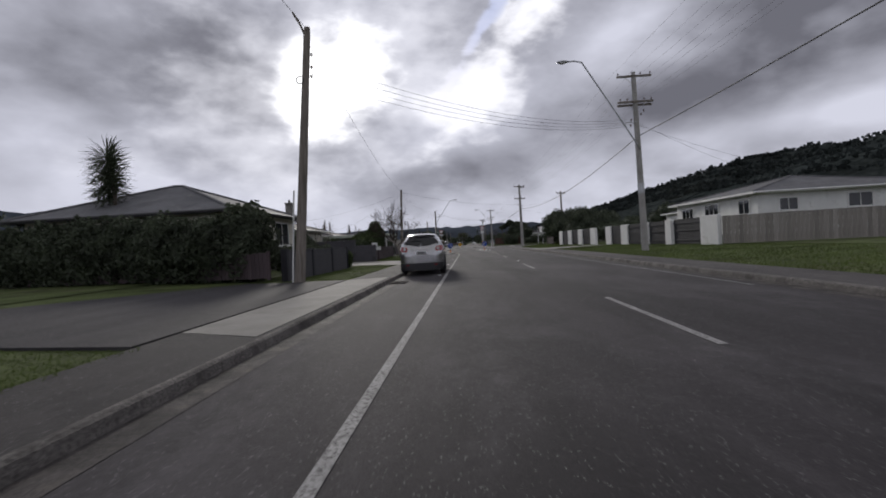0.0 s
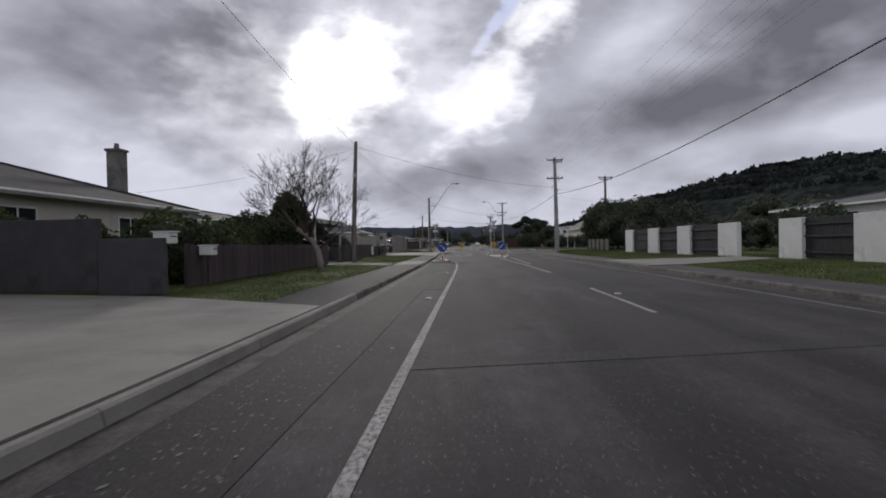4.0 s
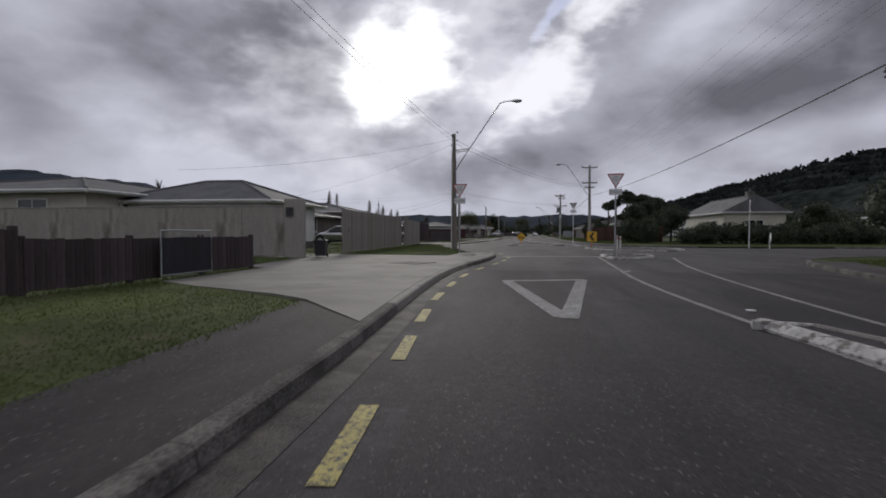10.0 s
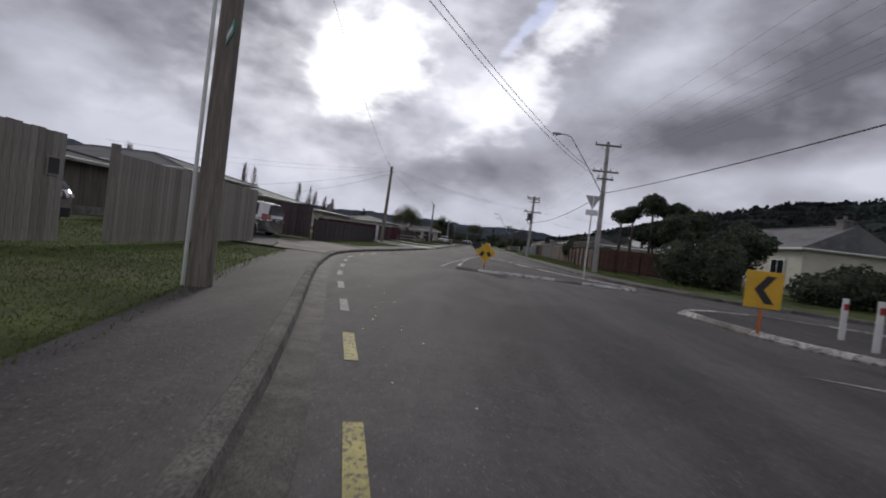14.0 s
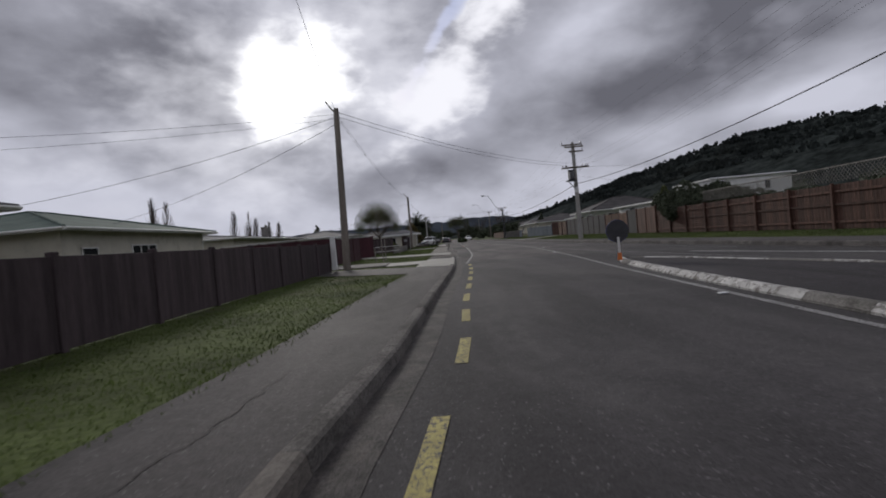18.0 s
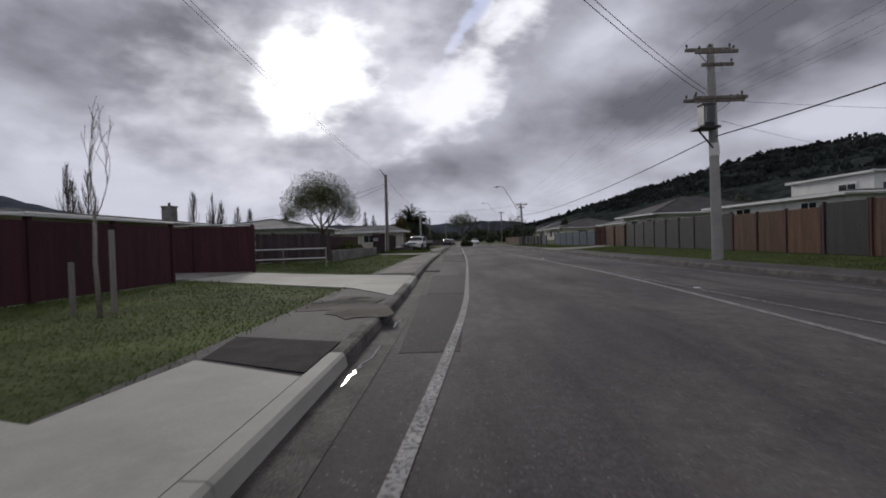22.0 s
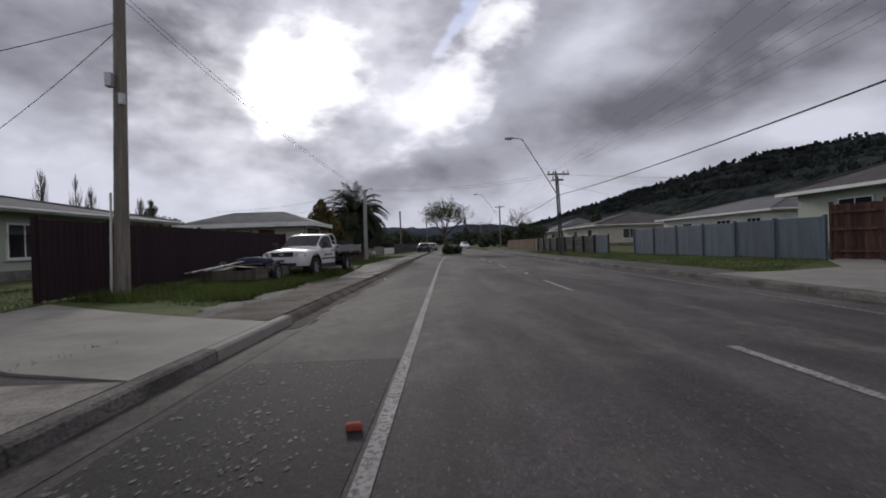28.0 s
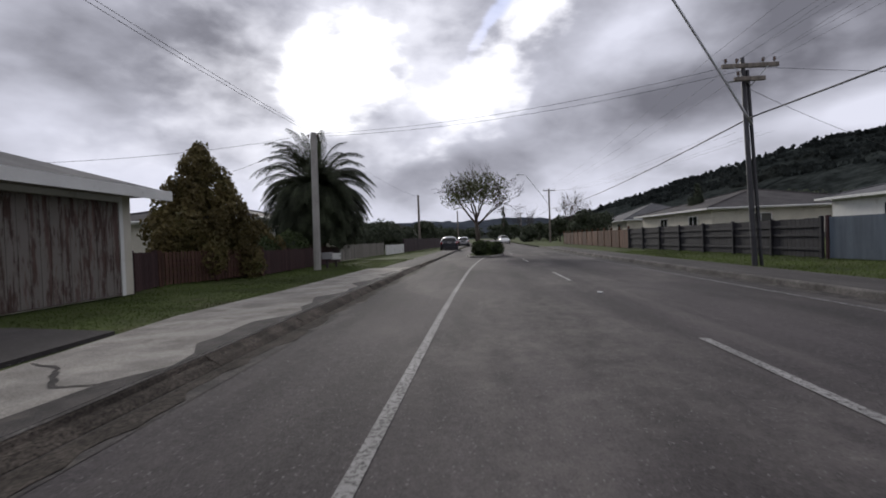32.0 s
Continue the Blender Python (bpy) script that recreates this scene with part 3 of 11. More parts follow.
# ---------------- mesh helpers ----------------
class Build:
    """Collects corners and faces of one mesh."""

    def __init__(self):
        self.v, self.f, self.smooth = [], [], False

    def add(self, verts, faces):
        k = len(self.v)
        self.v += [tuple(p) for p in verts]
        self.f += [tuple(i + k for i in q) for q in faces]
        return self

    def box(self, x0, y0, z0, x1, y1, z1, c=0.0, m=None):
        """A box with its edges cut off by c."""
        X, Y, Z = (x0, x1), (y0, y1), (z0, z1)
        if c <= 0:
            vs = [(X[i], Y[j], Z[k]) for i in (0, 1) for j in (0, 1) for k in (0, 1)]
            fs = [(0, 1, 3, 2), (4, 6, 7, 5), (0, 4, 5, 1), (2, 3, 7, 6), (0, 2, 6, 4), (1, 5, 7, 3)]
        else:
            vs, ix = [], {}
            for i in (0, 1):
                for j in (0, 1):
                    for k in (0, 1):
                        s = [1 - 2 * q for q in (i, j, k)]
                        for a in range(3):
                            p = [X[i], Y[j], Z[k]]
                            for q in range(3):
                                if q != a:
                                    p[q] += s[q] * c
                            ix[i, j, k, a] = len(vs)
                            vs.append(tuple(p))
            fs = []
            for a in range(3):
                for s in (0, 1):
                    b, d = (a + 1) % 3, (a + 2) % 3
                    q = []
                    for u, w in ((0, 0), (1, 0), (1, 1), (0, 1)):
                        key = [0, 0, 0]
                        key[a], key[b], key[d] = s, u, w
                        q.append(ix[key[0], key[1], key[2], a])
                    fs.append(tuple(q if s else q[::-1]))
            for a in range(3):
                b, d = (a + 1) % 3, (a + 2) % 3
                for u in (0, 1):
                    for w in (0, 1):
                        k0, k1 = [0, 0, 0], [0, 0, 0]
                        k0[a], k1[a] = 0, 1
                        k0[b] = k1[b] = u
                        k0[d] = k1[d] = w
                        q = (ix[(*k0, b)], ix[(*k1, b)], ix[(*k1, d)], ix[(*k0, d)])
                        fs.append(q if (u != w) else q[::-1])
            for i in (0, 1):
                for j in (0, 1):
                    for k in (0, 1):
                        q = (ix[i, j, k, 0], ix[i, j, k, 1], ix[i, j, k, 2])
                        fs.append(q if (i + j + k) % 2 else q[::-1])
        if m is not None:
            vs = [m @ Vector(p) for p in vs]
        return self.add(vs, fs)

    def tube(self, pts, radii, n=8, caps=True):
        pts = [Vector(p) for p in pts]
        if isinstance(radii, (int, float)):
            radii = [radii] * len(pts)
        k, rings = len(self.v), len(pts)
        ref = None
        for i, p in enumerate(pts):
            d = (pts[min(i + 1, rings - 1)] - pts[max(i - 1, 0)])
            d = d.normalized() if d.length > 1e-9 else Vector((0, 0, 1))
            if ref is None:
                ref = Vector((1, 0, 0)) if abs(d.x) < 0.8 else Vector((0, 1, 0))
            a = (ref - d * ref.dot(d)).normalized()
            b = d.cross(a)
            ref = a
            for j in range(n):
                an = 2 * math.pi * j / n
                self.v.append(tuple(p + (a * math.cos(an) + b * math.sin(an)) * radii[i]))
        for i in range(rings - 1):
            for j in range(n):
                q = (j + 1) % n
                self.f.append((k + i * n + j, k + i * n + q, k + (i + 1) * n + q, k + (i + 1) * n + j))
        if caps:
            self.f.append(tuple(k + j for j in range(n))[::-1])
            self.f.append(tuple(k + (rings - 1) * n + j for j in range(n)))
        return self

    def prism(self, poly, axis, a, b):
        """A flat outline, given in the two other axes in order, pushed from a to b along an axis (0, 1, 2)."""
        def put(u, w, s):
            p = [0, 0, 0]
            p[(axis + 1) % 3], p[(axis + 2) % 3], p[axis] = u, w, s
            return p
        n = len(poly)
        vs = [put(u, w, a) for u, w in poly] + [put(u, w, b) for u, w in poly]
        fs = [tuple(range(n))[::-1], tuple(range(n, 2 * n))] + [(i, (i + 1) % n, n + (i + 1) % n, n + i) for i in range(n)]
        return self.add(vs, fs)

    def loft(self, rings, closed=True, caps=True):
        n, k = len(rings[0]), len(self.v)
        for r in rings:
            self.v += [tuple(p) for p in r]
        for i in range(len(rings) - 1):
            for j in range(n if closed else n - 1):
                q = (j + 1) % n
                self.f.append((k + i * n + j, k + i * n + q, k + (i + 1) * n + q, k + (i + 1) * n + j))
        if caps and closed:
            self.f.append(tuple(k + j for j in range(n))[::-1])
            self.f.append(tuple(k + (len(rings) - 1) * n + j for j in range(n)))
        return self

    def mesh(self, name, mat, smooth=False, recalc=True):
        me = bpy.data.meshes.new(name)
        me.from_pydata(self.v, [], self.f)
        if recalc:
            bm = bmesh.new()
            bm.from_mesh(me)
            bmesh.ops.recalc_face_normals(bm, faces=bm.faces)
            bm.to_mesh(me)
            bm.free()
        me.materials.append(mat if not isinstance(mat, str) else M[mat])
        if smooth or self.smooth:
            me.shade_smooth() if smooth != 30 else None
            if smooth == 30:
                me.shade_smooth()
                me.set_sharp_from_angle(angle=radians(35))
        return me


def part(name, b, mat, parent, label="", smooth=False):
    """Links a mesh as one object under a thing or a part."""
    me = b if isinstance(b, bpy.types.Mesh) else b.mesh(name, mat, smooth)
    ob = new(name, me)
    ob.parent = parent
    if label:
        tagged(ob, label)
    return ob


def thing(name, label, category, at=(0, 0, 0), rz=0.0, group="", kind=""):
    e = new(name)
    e.empty_display_size = 0.2
    e.matrix_basis = pose(*at, 0, 0, rz)
    return tagged(e, label, category, group, kind)


def solid(name, b, mat, label, category, kind="", group="", smooth=False):
    ob = new(name, b.mesh(name, mat, smooth))
    return tagged(ob, label, category, group, kind)


def quads(name, centres, u, w, mat):
    """Many small four-cornered leaves: centres and two half-side vectors for each."""
    n = len(centres)
    co = np.empty((n, 4, 3), np.float32)
    co[:, 0], co[:, 1], co[:, 2], co[:, 3] = centres - u - w, centres + u - w, centres + u + w, centres - u + w
    return raw_mesh(name, co.reshape(-1, 3), 4, mat)


def raw_mesh(name, co, sides, mat):
    n = len(co) // sides
    me = bpy.data.meshes.new(name)
    me.vertices.add(len(co))
    me.vertices.foreach_set("co", np.ascontiguousarray(co, np.float32).ravel())
    me.loops.add(len(co))
    me.loops.foreach_set("vertex_index", np.arange(len(co), dtype=np.int32))
    me.polygons.add(n)
    me.polygons.foreach_set("loop_start", np.arange(n, dtype=np.int32) * sides)
    me.polygons.foreach_set("loop_total", np.full(n, sides, np.int32))
    me.update(calc_edges=True)
    me.materials.append(M[mat] if isinstance(mat, str) else mat)
    return me


# ---------------- the street's plan ----------------
LEFT = [(-60, -2.45), (40, -2.45), (55, -2.5), (60, -2.7), (64, -2.64), (67.5, -2.75), (70.9, -3.0), (74.2, -3.12), (77.5, -3.12), (79.4, -2.92), (81.5, -2.56), (84.2, -2.36), (87.4, -2.33), (88.8, -2.55), (90.3, -2.95),
        (91.2, -3.15), (93.2, -3.70), (95.5, -4.35), (99.4, -5.45), (101.5, -5.95), (104, -6.5), (107, -7.1), (110, -7.2), (114.5, -6.98), (117, -6.6), (121, -6.35), (125, -6.0), (129, -5.67), (133, -5.45),
        (142, -5.15), (151, -5.15), (162, -4.98), (170, -4.73), (182, -4.36), (190, -4.12), (200, -3.95), (230, -2.9), (300, -0.4), (520, 8.0)]
RIGHT_A = [(6.0, -60), (6.0, 10), (6.2, 22), (6.5, 32), (6.4, 50), (6.2, 58), (6.0, 66), (6.4, 72), (7.6, 78), (8.6, 82), (10.2, 85), (13, 87), (18, 88), (70, 90)]
RIGHT_B = [(70, 104.5), (30, 104.5), (19, 103.8), (14.5, 103.6), (11.5, 104.4), (9.2, 105.6), (7.4, 107.2), (5.8, 110), (4.8, 113.5), (4.3, 118), (4.05, 126), (3.95, 135), (3.85, 147), (3.8, 165), (4.3, 174),
           (4.45, 185), (4.5, 200), (4.9, 220), (5.9, 250), (7.6, 300), (16, 520)]
ISL_TREE = (0.55, 222.0)


def kl(y):
    return float(np.interp(y, [p[0] for p in LEFT], [p[1] for p in LEFT]))


def kr(y):
    if y <= 85:
        return float(np.interp(y, [p[1] for p in RIGHT_A], [p[0] for p in RIGHT_A]))
    if y >= 107.2:
        q = RIGHT_B[6:]
        return float(np.interp(y, [p[1] for p in q], [p[0] for p in q]))
    return 9.0


def gz(x, y):
    """Height of the verge: a low bank behind the kerb."""
    d = (kl(y) - x) if x < 0.5 * (kl(y) + kr(y)) else (x - kr(y))
    return 0.12 + 0.018 * max(0.0, min(d - 1.5, 9.0))


def smooth_line(pts, step):
    """Points at even steps along a line that rounds its corners."""
    p = np.array(pts, float)
    for _ in range(2):
        a, b = p[:-1] * 0.75 + p[1:] * 0.25, p[:-1] * 0.25 + p[1:] * 0.75
        p = np.vstack([p[:1], np.stack([a, b], 1).reshape(-1, 2), p[-1:]])
    s = np.concatenate([[0], np.cumsum(np.linalg.norm(np.diff(p, axis=0), axis=1))])
    q = np.linspace(0, s[-1], max(2, int(s[-1] / step) + 1))
    return np.stack([np.interp(q, s, p[:, 0]), np.interp(q, s, p[:, 1])], 1)


def offset_line(p, d):
    """The line moved sideways by d, to its right."""
    t = np.gradient(p, axis=0)
    t /= np.linalg.norm(t, axis=1)[:, None]
    return p + np.stack([t[:, 1], -t[:, 0]], 1) * d


def strip(a, b, za, zb, under=None):
    """A band between two lines, with heights at each side."""
    bd = Build()
    n = len(a)
    va = [(p[0], p[1], za if not callable(za) else za(*p)) for p in a]
    vb = [(p[0], p[1], zb if not callable(zb) else zb(*p)) for p in b]
    bd.add(va + vb, [(i, n + i, n + i + 1, i + 1) for i in range(n - 1)])
    return bd


# ---------------- ground, hills ----------------
def build_ground():
    b = Build()
    xs = [-3000, -800, -200, -60, 0, 60, 200, 800, 3000]
    ys = [-800, -100, 0, 100, 200, 300, 500, 1000, 4000]
    b.add([(x, y, -0.06) for y in ys for x in xs], [(j * 9 + i, j * 9 + i + 1, j * 9 + i + 10, j * 9 + i + 9) for j in range(8) for i in range(8)])
    solid("ground", b, "soil", "grassy soil reaching to the hills", "ground", "structure")


def ridge(name, pts, depth, mat, label, seed, rough=6.0, trees=0):
    """A hill whose skyline runs through (x, y, height); it falls away towards the street and behind."""
    noise_at = lambda x, y, s: noise.noise(Vector((x * s + seed, y * s, seed)))
    p = np.array(pts, float)
    n = 150
    s = np.linspace(0, len(p) - 1, n)
    line = np.stack([np.interp(s, range(len(p)), p[:, k]) for k in range(3)], 1)
    t = np.gradient(line[:, :2], axis=0)
    t /= np.linalg.norm(t, axis=1)[:, None]
    nrm = np.stack([t[:, 1], -t[:, 0]], 1)
    rows = 26
    b = Build()
    top = []
    for i in range(n):
        for j in range(rows):
            u = j / (rows - 1)
            d = (u - 0.55) * depth
            h = max(0.0, 1 - abs(u - 0.55) / 0.55) ** 0.9
            x, y = line[i, 0] + nrm[i, 0] * d, line[i, 1] + nrm[i, 1] * d
            z = line[i, 2] * h + (noise_at(x, y, 0.006) * rough * 2.0 + noise_at(x, y, 0.03) * rough * 0.8 + noise_at(x, y, 0.12) * rough * 0.35) * min(1, h * 3)
            b.v.append((x, y, max(z, -2.0)))
            if h > 0.42:
                top.append((x, y, z))
    b.f = [(i * rows + j, i * rows + j + 1, (i + 1) * rows + j + 1, (i + 1) * rows + j) for i in range(n - 1) for j in range(rows - 1)]
    ob = thing(name, label, "hill", kind="structure")
    part("slope", b, mat, ob, smooth=True)
    if trees:
        # crowns of the forest as many small leaning tufts
        rng = np.random.default_rng(int(seed * 10) + 3)
        base = np.array(top)[rng.integers(0, len(top), trees)] + rng.normal(0, 6, (trees, 3)) * (1, 1, 0)
        keep = base[:, 2] > 6
        base = base[keep]
        m = len(base)
        size = rng.uniform(1.3, 3.4, m)
        co = []
        for _ in range(4):
            c = base + rng.normal(0, 1.0, (m, 3)) * size[:, None] * 0.45 + np.array([0, 0, 0.6]) * size[:, None]
            a = rng.uniform(0, 6.28, m)
            u = np.stack([np.cos(a), np.sin(a), rng.uniform(-.3, .3, m)], 1) * size[:, None] * 0.6
            w = np.stack([rng.uniform(-.4, .4, m), rng.uniform(-.4, .4, m), np.ones(m)], 1) * size[:, None] * 0.65
            co.append((c, u, w))
        me = quads("forest", np.vstack([q[0] for q in co]), np.vstack([q[1] for q in co]), np.vstack([q[2] for q in co]), mat)
        tagged(part("forest", me, mat, ob), "dark evergreen forest", kind="stuff")
    return ob


build_ground()
ridge("hill", [(700, -200, 90), (640, 250, 122), (600, 520, 112), (545, 800, 112), (500, 940, 118), (455, 1080, 100), (400, 1180, 84), (330, 1260, 62), (270, 1330, 40), (200, 1400, 18), (150, 1480, 6)], 620,
      "hill", "dark forested ridge behind the houses", 1.3, 7.0, 15000)
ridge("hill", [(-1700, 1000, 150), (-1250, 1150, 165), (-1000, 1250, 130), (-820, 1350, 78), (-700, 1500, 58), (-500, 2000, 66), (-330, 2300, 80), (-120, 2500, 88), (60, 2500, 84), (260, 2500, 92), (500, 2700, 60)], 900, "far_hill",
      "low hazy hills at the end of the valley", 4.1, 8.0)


# ---------------- road, kerbs, paths, verges ----------------
def build_road(name, lo, hi, mat, label):
    b = Build()
    ys = [y for y in sorted(set(list(np.arange(-60, 84, 2.0)) + list(np.arange(84, 112, 0.5)) + list(np.arange(112, 240, 2.0)) + list(np.arange(240, 521, 10.0)))) if lo <= y <= hi]
    def right(y):
        if y < 88:
            q = RIGHT_A
            return float(np.interp(y, [p[1] for p in q], [p[0] for p in q]))
        if y <= 103.6:
            return 70.0
        q = RIGHT_B[3:]
        return float(np.interp(y, [p[1] for p in q], [p[0] for p in q]))
    cols = 13
    for y in ys:
        x0, x1 = kl(y) - 0.05, right(y) + 0.05
        for i in range(cols):
            u = i / (cols - 1)
            b.v.append((x0 + (x1 - x0) * u, y, 0.0))
    b.f = [(j * cols + i, j * cols + i + 1, (j + 1) * cols + i + 1, (j + 1) * cols + i) for j in range(len(ys) - 1) for i in range(cols - 1)]
    solid(name, b, mat, label, "road", "structure")


build_road("road_first", -60, 78, "asphalt", "dark worn asphalt street with faint pale tyre tracks")
build_road("road_roundabout", 78, 134, "asphalt_mid", "worn asphalt at the roundabout")
build_road("road_second", 134, 520, "asphalt_old", "old pale asphalt street with rubbed patches")
LEFT_LINE = smooth_line([(p[1], p[0]) for p in LEFT], 1.2)
RA_LINE = smooth_line(RIGHT_A, 1.2)
RB_LINE = smooth_line(RIGHT_B, 1.2)


def ribbon_block(p, q, n0, n1, prof):
    """A short length of a moulded edge: its profile (sideways, up) carried from p to q."""
    b = Build()
    r0 = [(p[0] + n0[0] * u, p[1] + n0[1] * u, z) for u, z in prof]
    r1 = [(q[0] + n1[0] * u, q[1] + n1[1] * u, z) for u, z in prof]
    return b.loft([r0, r1])


def normals(p):
    t = np.gradient(p, axis=0)
    t /= np.linalg.norm(t, axis=1)[:, None]
    return np.stack([t[:, 1], -t[:, 0]], 1)


CROSSINGS = [(6.2, 16.4, "kerb_concrete"), (26.4, 33.8, "concrete"), (50.4, 55.0, "concrete"), (68.2, 78.2, "concrete"), (105.2, 113.0, "drive_stained"), (130.7, 137.6, "concrete_new"), (143.4, 147.6, "concrete_new"), (171.1, 174.0, "concrete")]


def kerb(name, line, side, lo, hi):
    """Concrete kerb in short blocks with open joints, lowered at driveways."""
    top = thing(name, "weathered concrete kerb, chipped along its edge", "kerb", kind="structure")
    nm = normals(line) * side
    for i in range(0, len(line) - 2, 2):
        y = line[i][1]
        if not lo <= y <= hi:
            continue
        j = i + 2
        low = [m for a, c, m in CROSSINGS if a <= y <= c] if name == "kerb_left" else []
        h = 0.128 if low else 0.125
        jit = random.uniform(-0.008, 0.008)
        d = (line[j] - line[i])
        g = d / np.linalg.norm(d) * 0.006
        wk = 0.115 if name == "kerb_left" and y < 50 else 0.17
        prof = [(-0.02, -0.05), (wk, -0.05), (wk, h - 0.004), (wk - 0.015, h + 0.004), (0.045, h + jit * 0.4), (0.018, h - 0.02), (0.0, 0.02)]
        broken = name == "kerb_left" and 174.0 < y < 212
        if broken:
            # slumped and chipped along the earthy stretch
            k = random.uniform(0.0, 0.05)
            prof = [(-0.02, -0.05), (wk, -0.05), (wk, h - 0.004), (wk - 0.03, h - 0.3 * k), (0.07 + k, h - k), (0.03 + 0.6 * k, 0.06), (0.0, 0.015)]
        part("kerb_block", ribbon_block(line[i] + g, line[j] - g, nm[i], nm[j], prof), low[0] if low else ("kerb_broken" if broken else "kerb_concrete"), top)
    return top


kerb("kerb_left", LEFT_LINE, -1, -20, 236)
kerb("kerb_right", RA_LINE, 1, -10, 89)
kerb("kerb_far_right", RB_LINE, 1, 104, 236)


def band(name, line, d0, d1, z0, z1, mat, label, cat, lo=-60, hi=520):
    k = [i for i in range(len(line)) if lo <= line[i][1] <= hi]
    p = line[k[0]:k[-1] + 1]
    return solid(name, strip(offset_line(p, d0), offset_line(p, d1), z0, z1), mat, label, cat, "structure")


# gutter channels in front of the kerbs
band("channel_left", LEFT_LINE, 0.0, 0.30, 0.008, 0.004, "gravel_edge", "gritty concrete gutter channel", "gutter", -20, 236)
band("channel_right", RA_LINE, -0.28, 0.0, 0.004, 0.008, "gravel_edge", "gritty concrete gutter channel", "gutter", -20, 90)
band("channel_far_right", RB_LINE, -0.28, 0.0, 0.004, 0.008, "gravel_edge", "gritty concrete gutter channel", "gutter", 103, 236)
# verges: grass banks behind the kerbs
band("verge_left_near", LEFT_LINE, -0.16, -1.5, 0.105, 0.105, "soil", "grass verge", "verge")
VERGE_L = band("verge_left", LEFT_LINE, -1.5, -11, 0.105, lambda x, y: 0.27, "soil", "mown grass verge between path and fences", "verge")
gy = list(np.arange(-60, 521, 4.0))
solid("garden_left", strip([(kl(y) - 9.0, y) for y in gy], [(-75.0, y) for y in gy], 0.262, 0.262), "soil", "grassy gardens behind the fences", "garden", "structure")


def side_sheet(name, line, far, rev):
    """Land on the far side, from the kerb out to x = far."""
    bd = Build()
    offs = [0.16, 1.5, 4.0, 7.5, 10.5]
    rows = []
    for i in range(0, len(line)):
        rows.append(line[i])
    rows = np.array(rows)
    nm = normals(rows)
    pts = []
    for i, p in enumerate(rows):
        r = [(p[0] + nm[i][0] * o, p[1] + nm[i][1] * o, 0.105 + 0.018 * max(0, min(o - 1.5, 9))) for o in offs]
        pts.append(r)
    m = len(offs)
    for r in pts:
        bd.v += r
    bd.f = [(i * m + j, i * m + j + 1, (i + 1) * m + j + 1, (i + 1) * m + j) for i in range(len(rows) - 1) for j in range(m - 1)]
    return solid(name, bd, "soil", "mown grass verge before the fences", "verge", "structure")


side_sheet("verge_right", RA_LINE, 70, False)
side_sheet("verge_far_right", RB_LINE, 70, True)
b = Build()
b.add([(15.5, -60, 0.262), (200, -60, 0.262), (200, 79, 0.262), (22, 79, 0.262), (17, 76, 0.262), (15, 66, 0.262)], [(0, 1, 2, 3, 4, 5)])
solid("garden_right", b, "soil", "grassy gardens behind the fences", "garden", "structure")
b = Build()
b.add([(24, 113, 0.262), (200, 113, 0.262), (200, 520, 0.262), (26, 520, 0.262), (16, 300, 0.262), (13.5, 200, 0.262), (13.5, 130, 0.262), (17, 117, 0.262)], [tuple(range(8))])
solid("garden_far_right", b, "soil", "grassy gardens behind the fences", "garden", "structure")

# footpaths
band("footpath_left", LEFT_LINE, -0.112, -1.45, 0.122, 0.13, "path_dark", "dark asphalt footpath with worn patches", "footpath", -20, 50.5)
band("footpath_left_middle", LEFT_LINE, -0.165, -1.45, 0.122, 0.13, "path_dark", "dark asphalt footpath with worn patches", "footpath", 49.5, 86)
band("footpath_left_far", LEFT_LINE, -0.165, -1.45, 0.122, 0.13, "path", "grey asphalt footpath with worn patches", "footpath", 86, 300)
band("footpath_right", RA_LINE, 0.165, 1.5, 0.122, 0.13, "path", "grey asphalt footpath", "footpath", -20, 84)
band("footpath_far_right", RB_LINE, 0.165, 1.5, 0.122, 0.13, "path", "grey asphalt footpath", "footpath", 108, 236)


# ---------------- slabs: drives and concrete path bays ----------------
def slab(name, poly, z, mat, label, th=0.06, cat="driveway"):
    b = Build()
    n = len(poly)
    z_in = z if callable(z) else (lambda x, y: z)

    def zz(x, y):
        # never below the bank it crosses
        d = (kl(y) - x) if x < 0.5 * (kl(y) + kr(y)) else (x - kr(y))
        return max(z_in(x, y), 0.113 + 0.018 * max(0.0, min(d - 1.5, 9.0)) if d > 1.5 else 0.0)
    b.add([(x, y, zz(x, y)) for x, y in poly] + [(x, y, zz(x, y) - th) for x, y in poly],
          [tuple(range(n)), tuple(range(n, 2 * n))[::-1]] + [(i, (i + 1) % n, n + (i + 1) % n, n + i) for i in range(n)])
    return solid(name, b, mat, label, cat, "structure")


def back_edge(ya, yb, line=None, side=-1):
    """Points along the back of a kerb from ya to yb."""
    p = offset_line(LEFT_LINE if line is None else line, side * 0.168)
    return [(float(np.interp(y, p[:, 1], p[:, 0])), y) for y in np.linspace(ya, yb, 2 + int(abs(yb - ya) / 0.8))]


def drive_z(top):
    """Level with the kerb at its edge, rising to the given height behind the footpath."""
    return lambda x, y: 0.131 + (top - 0.131) * max(0.0, min(1.0, (kl(y) - x - 0.17) / 1.4))


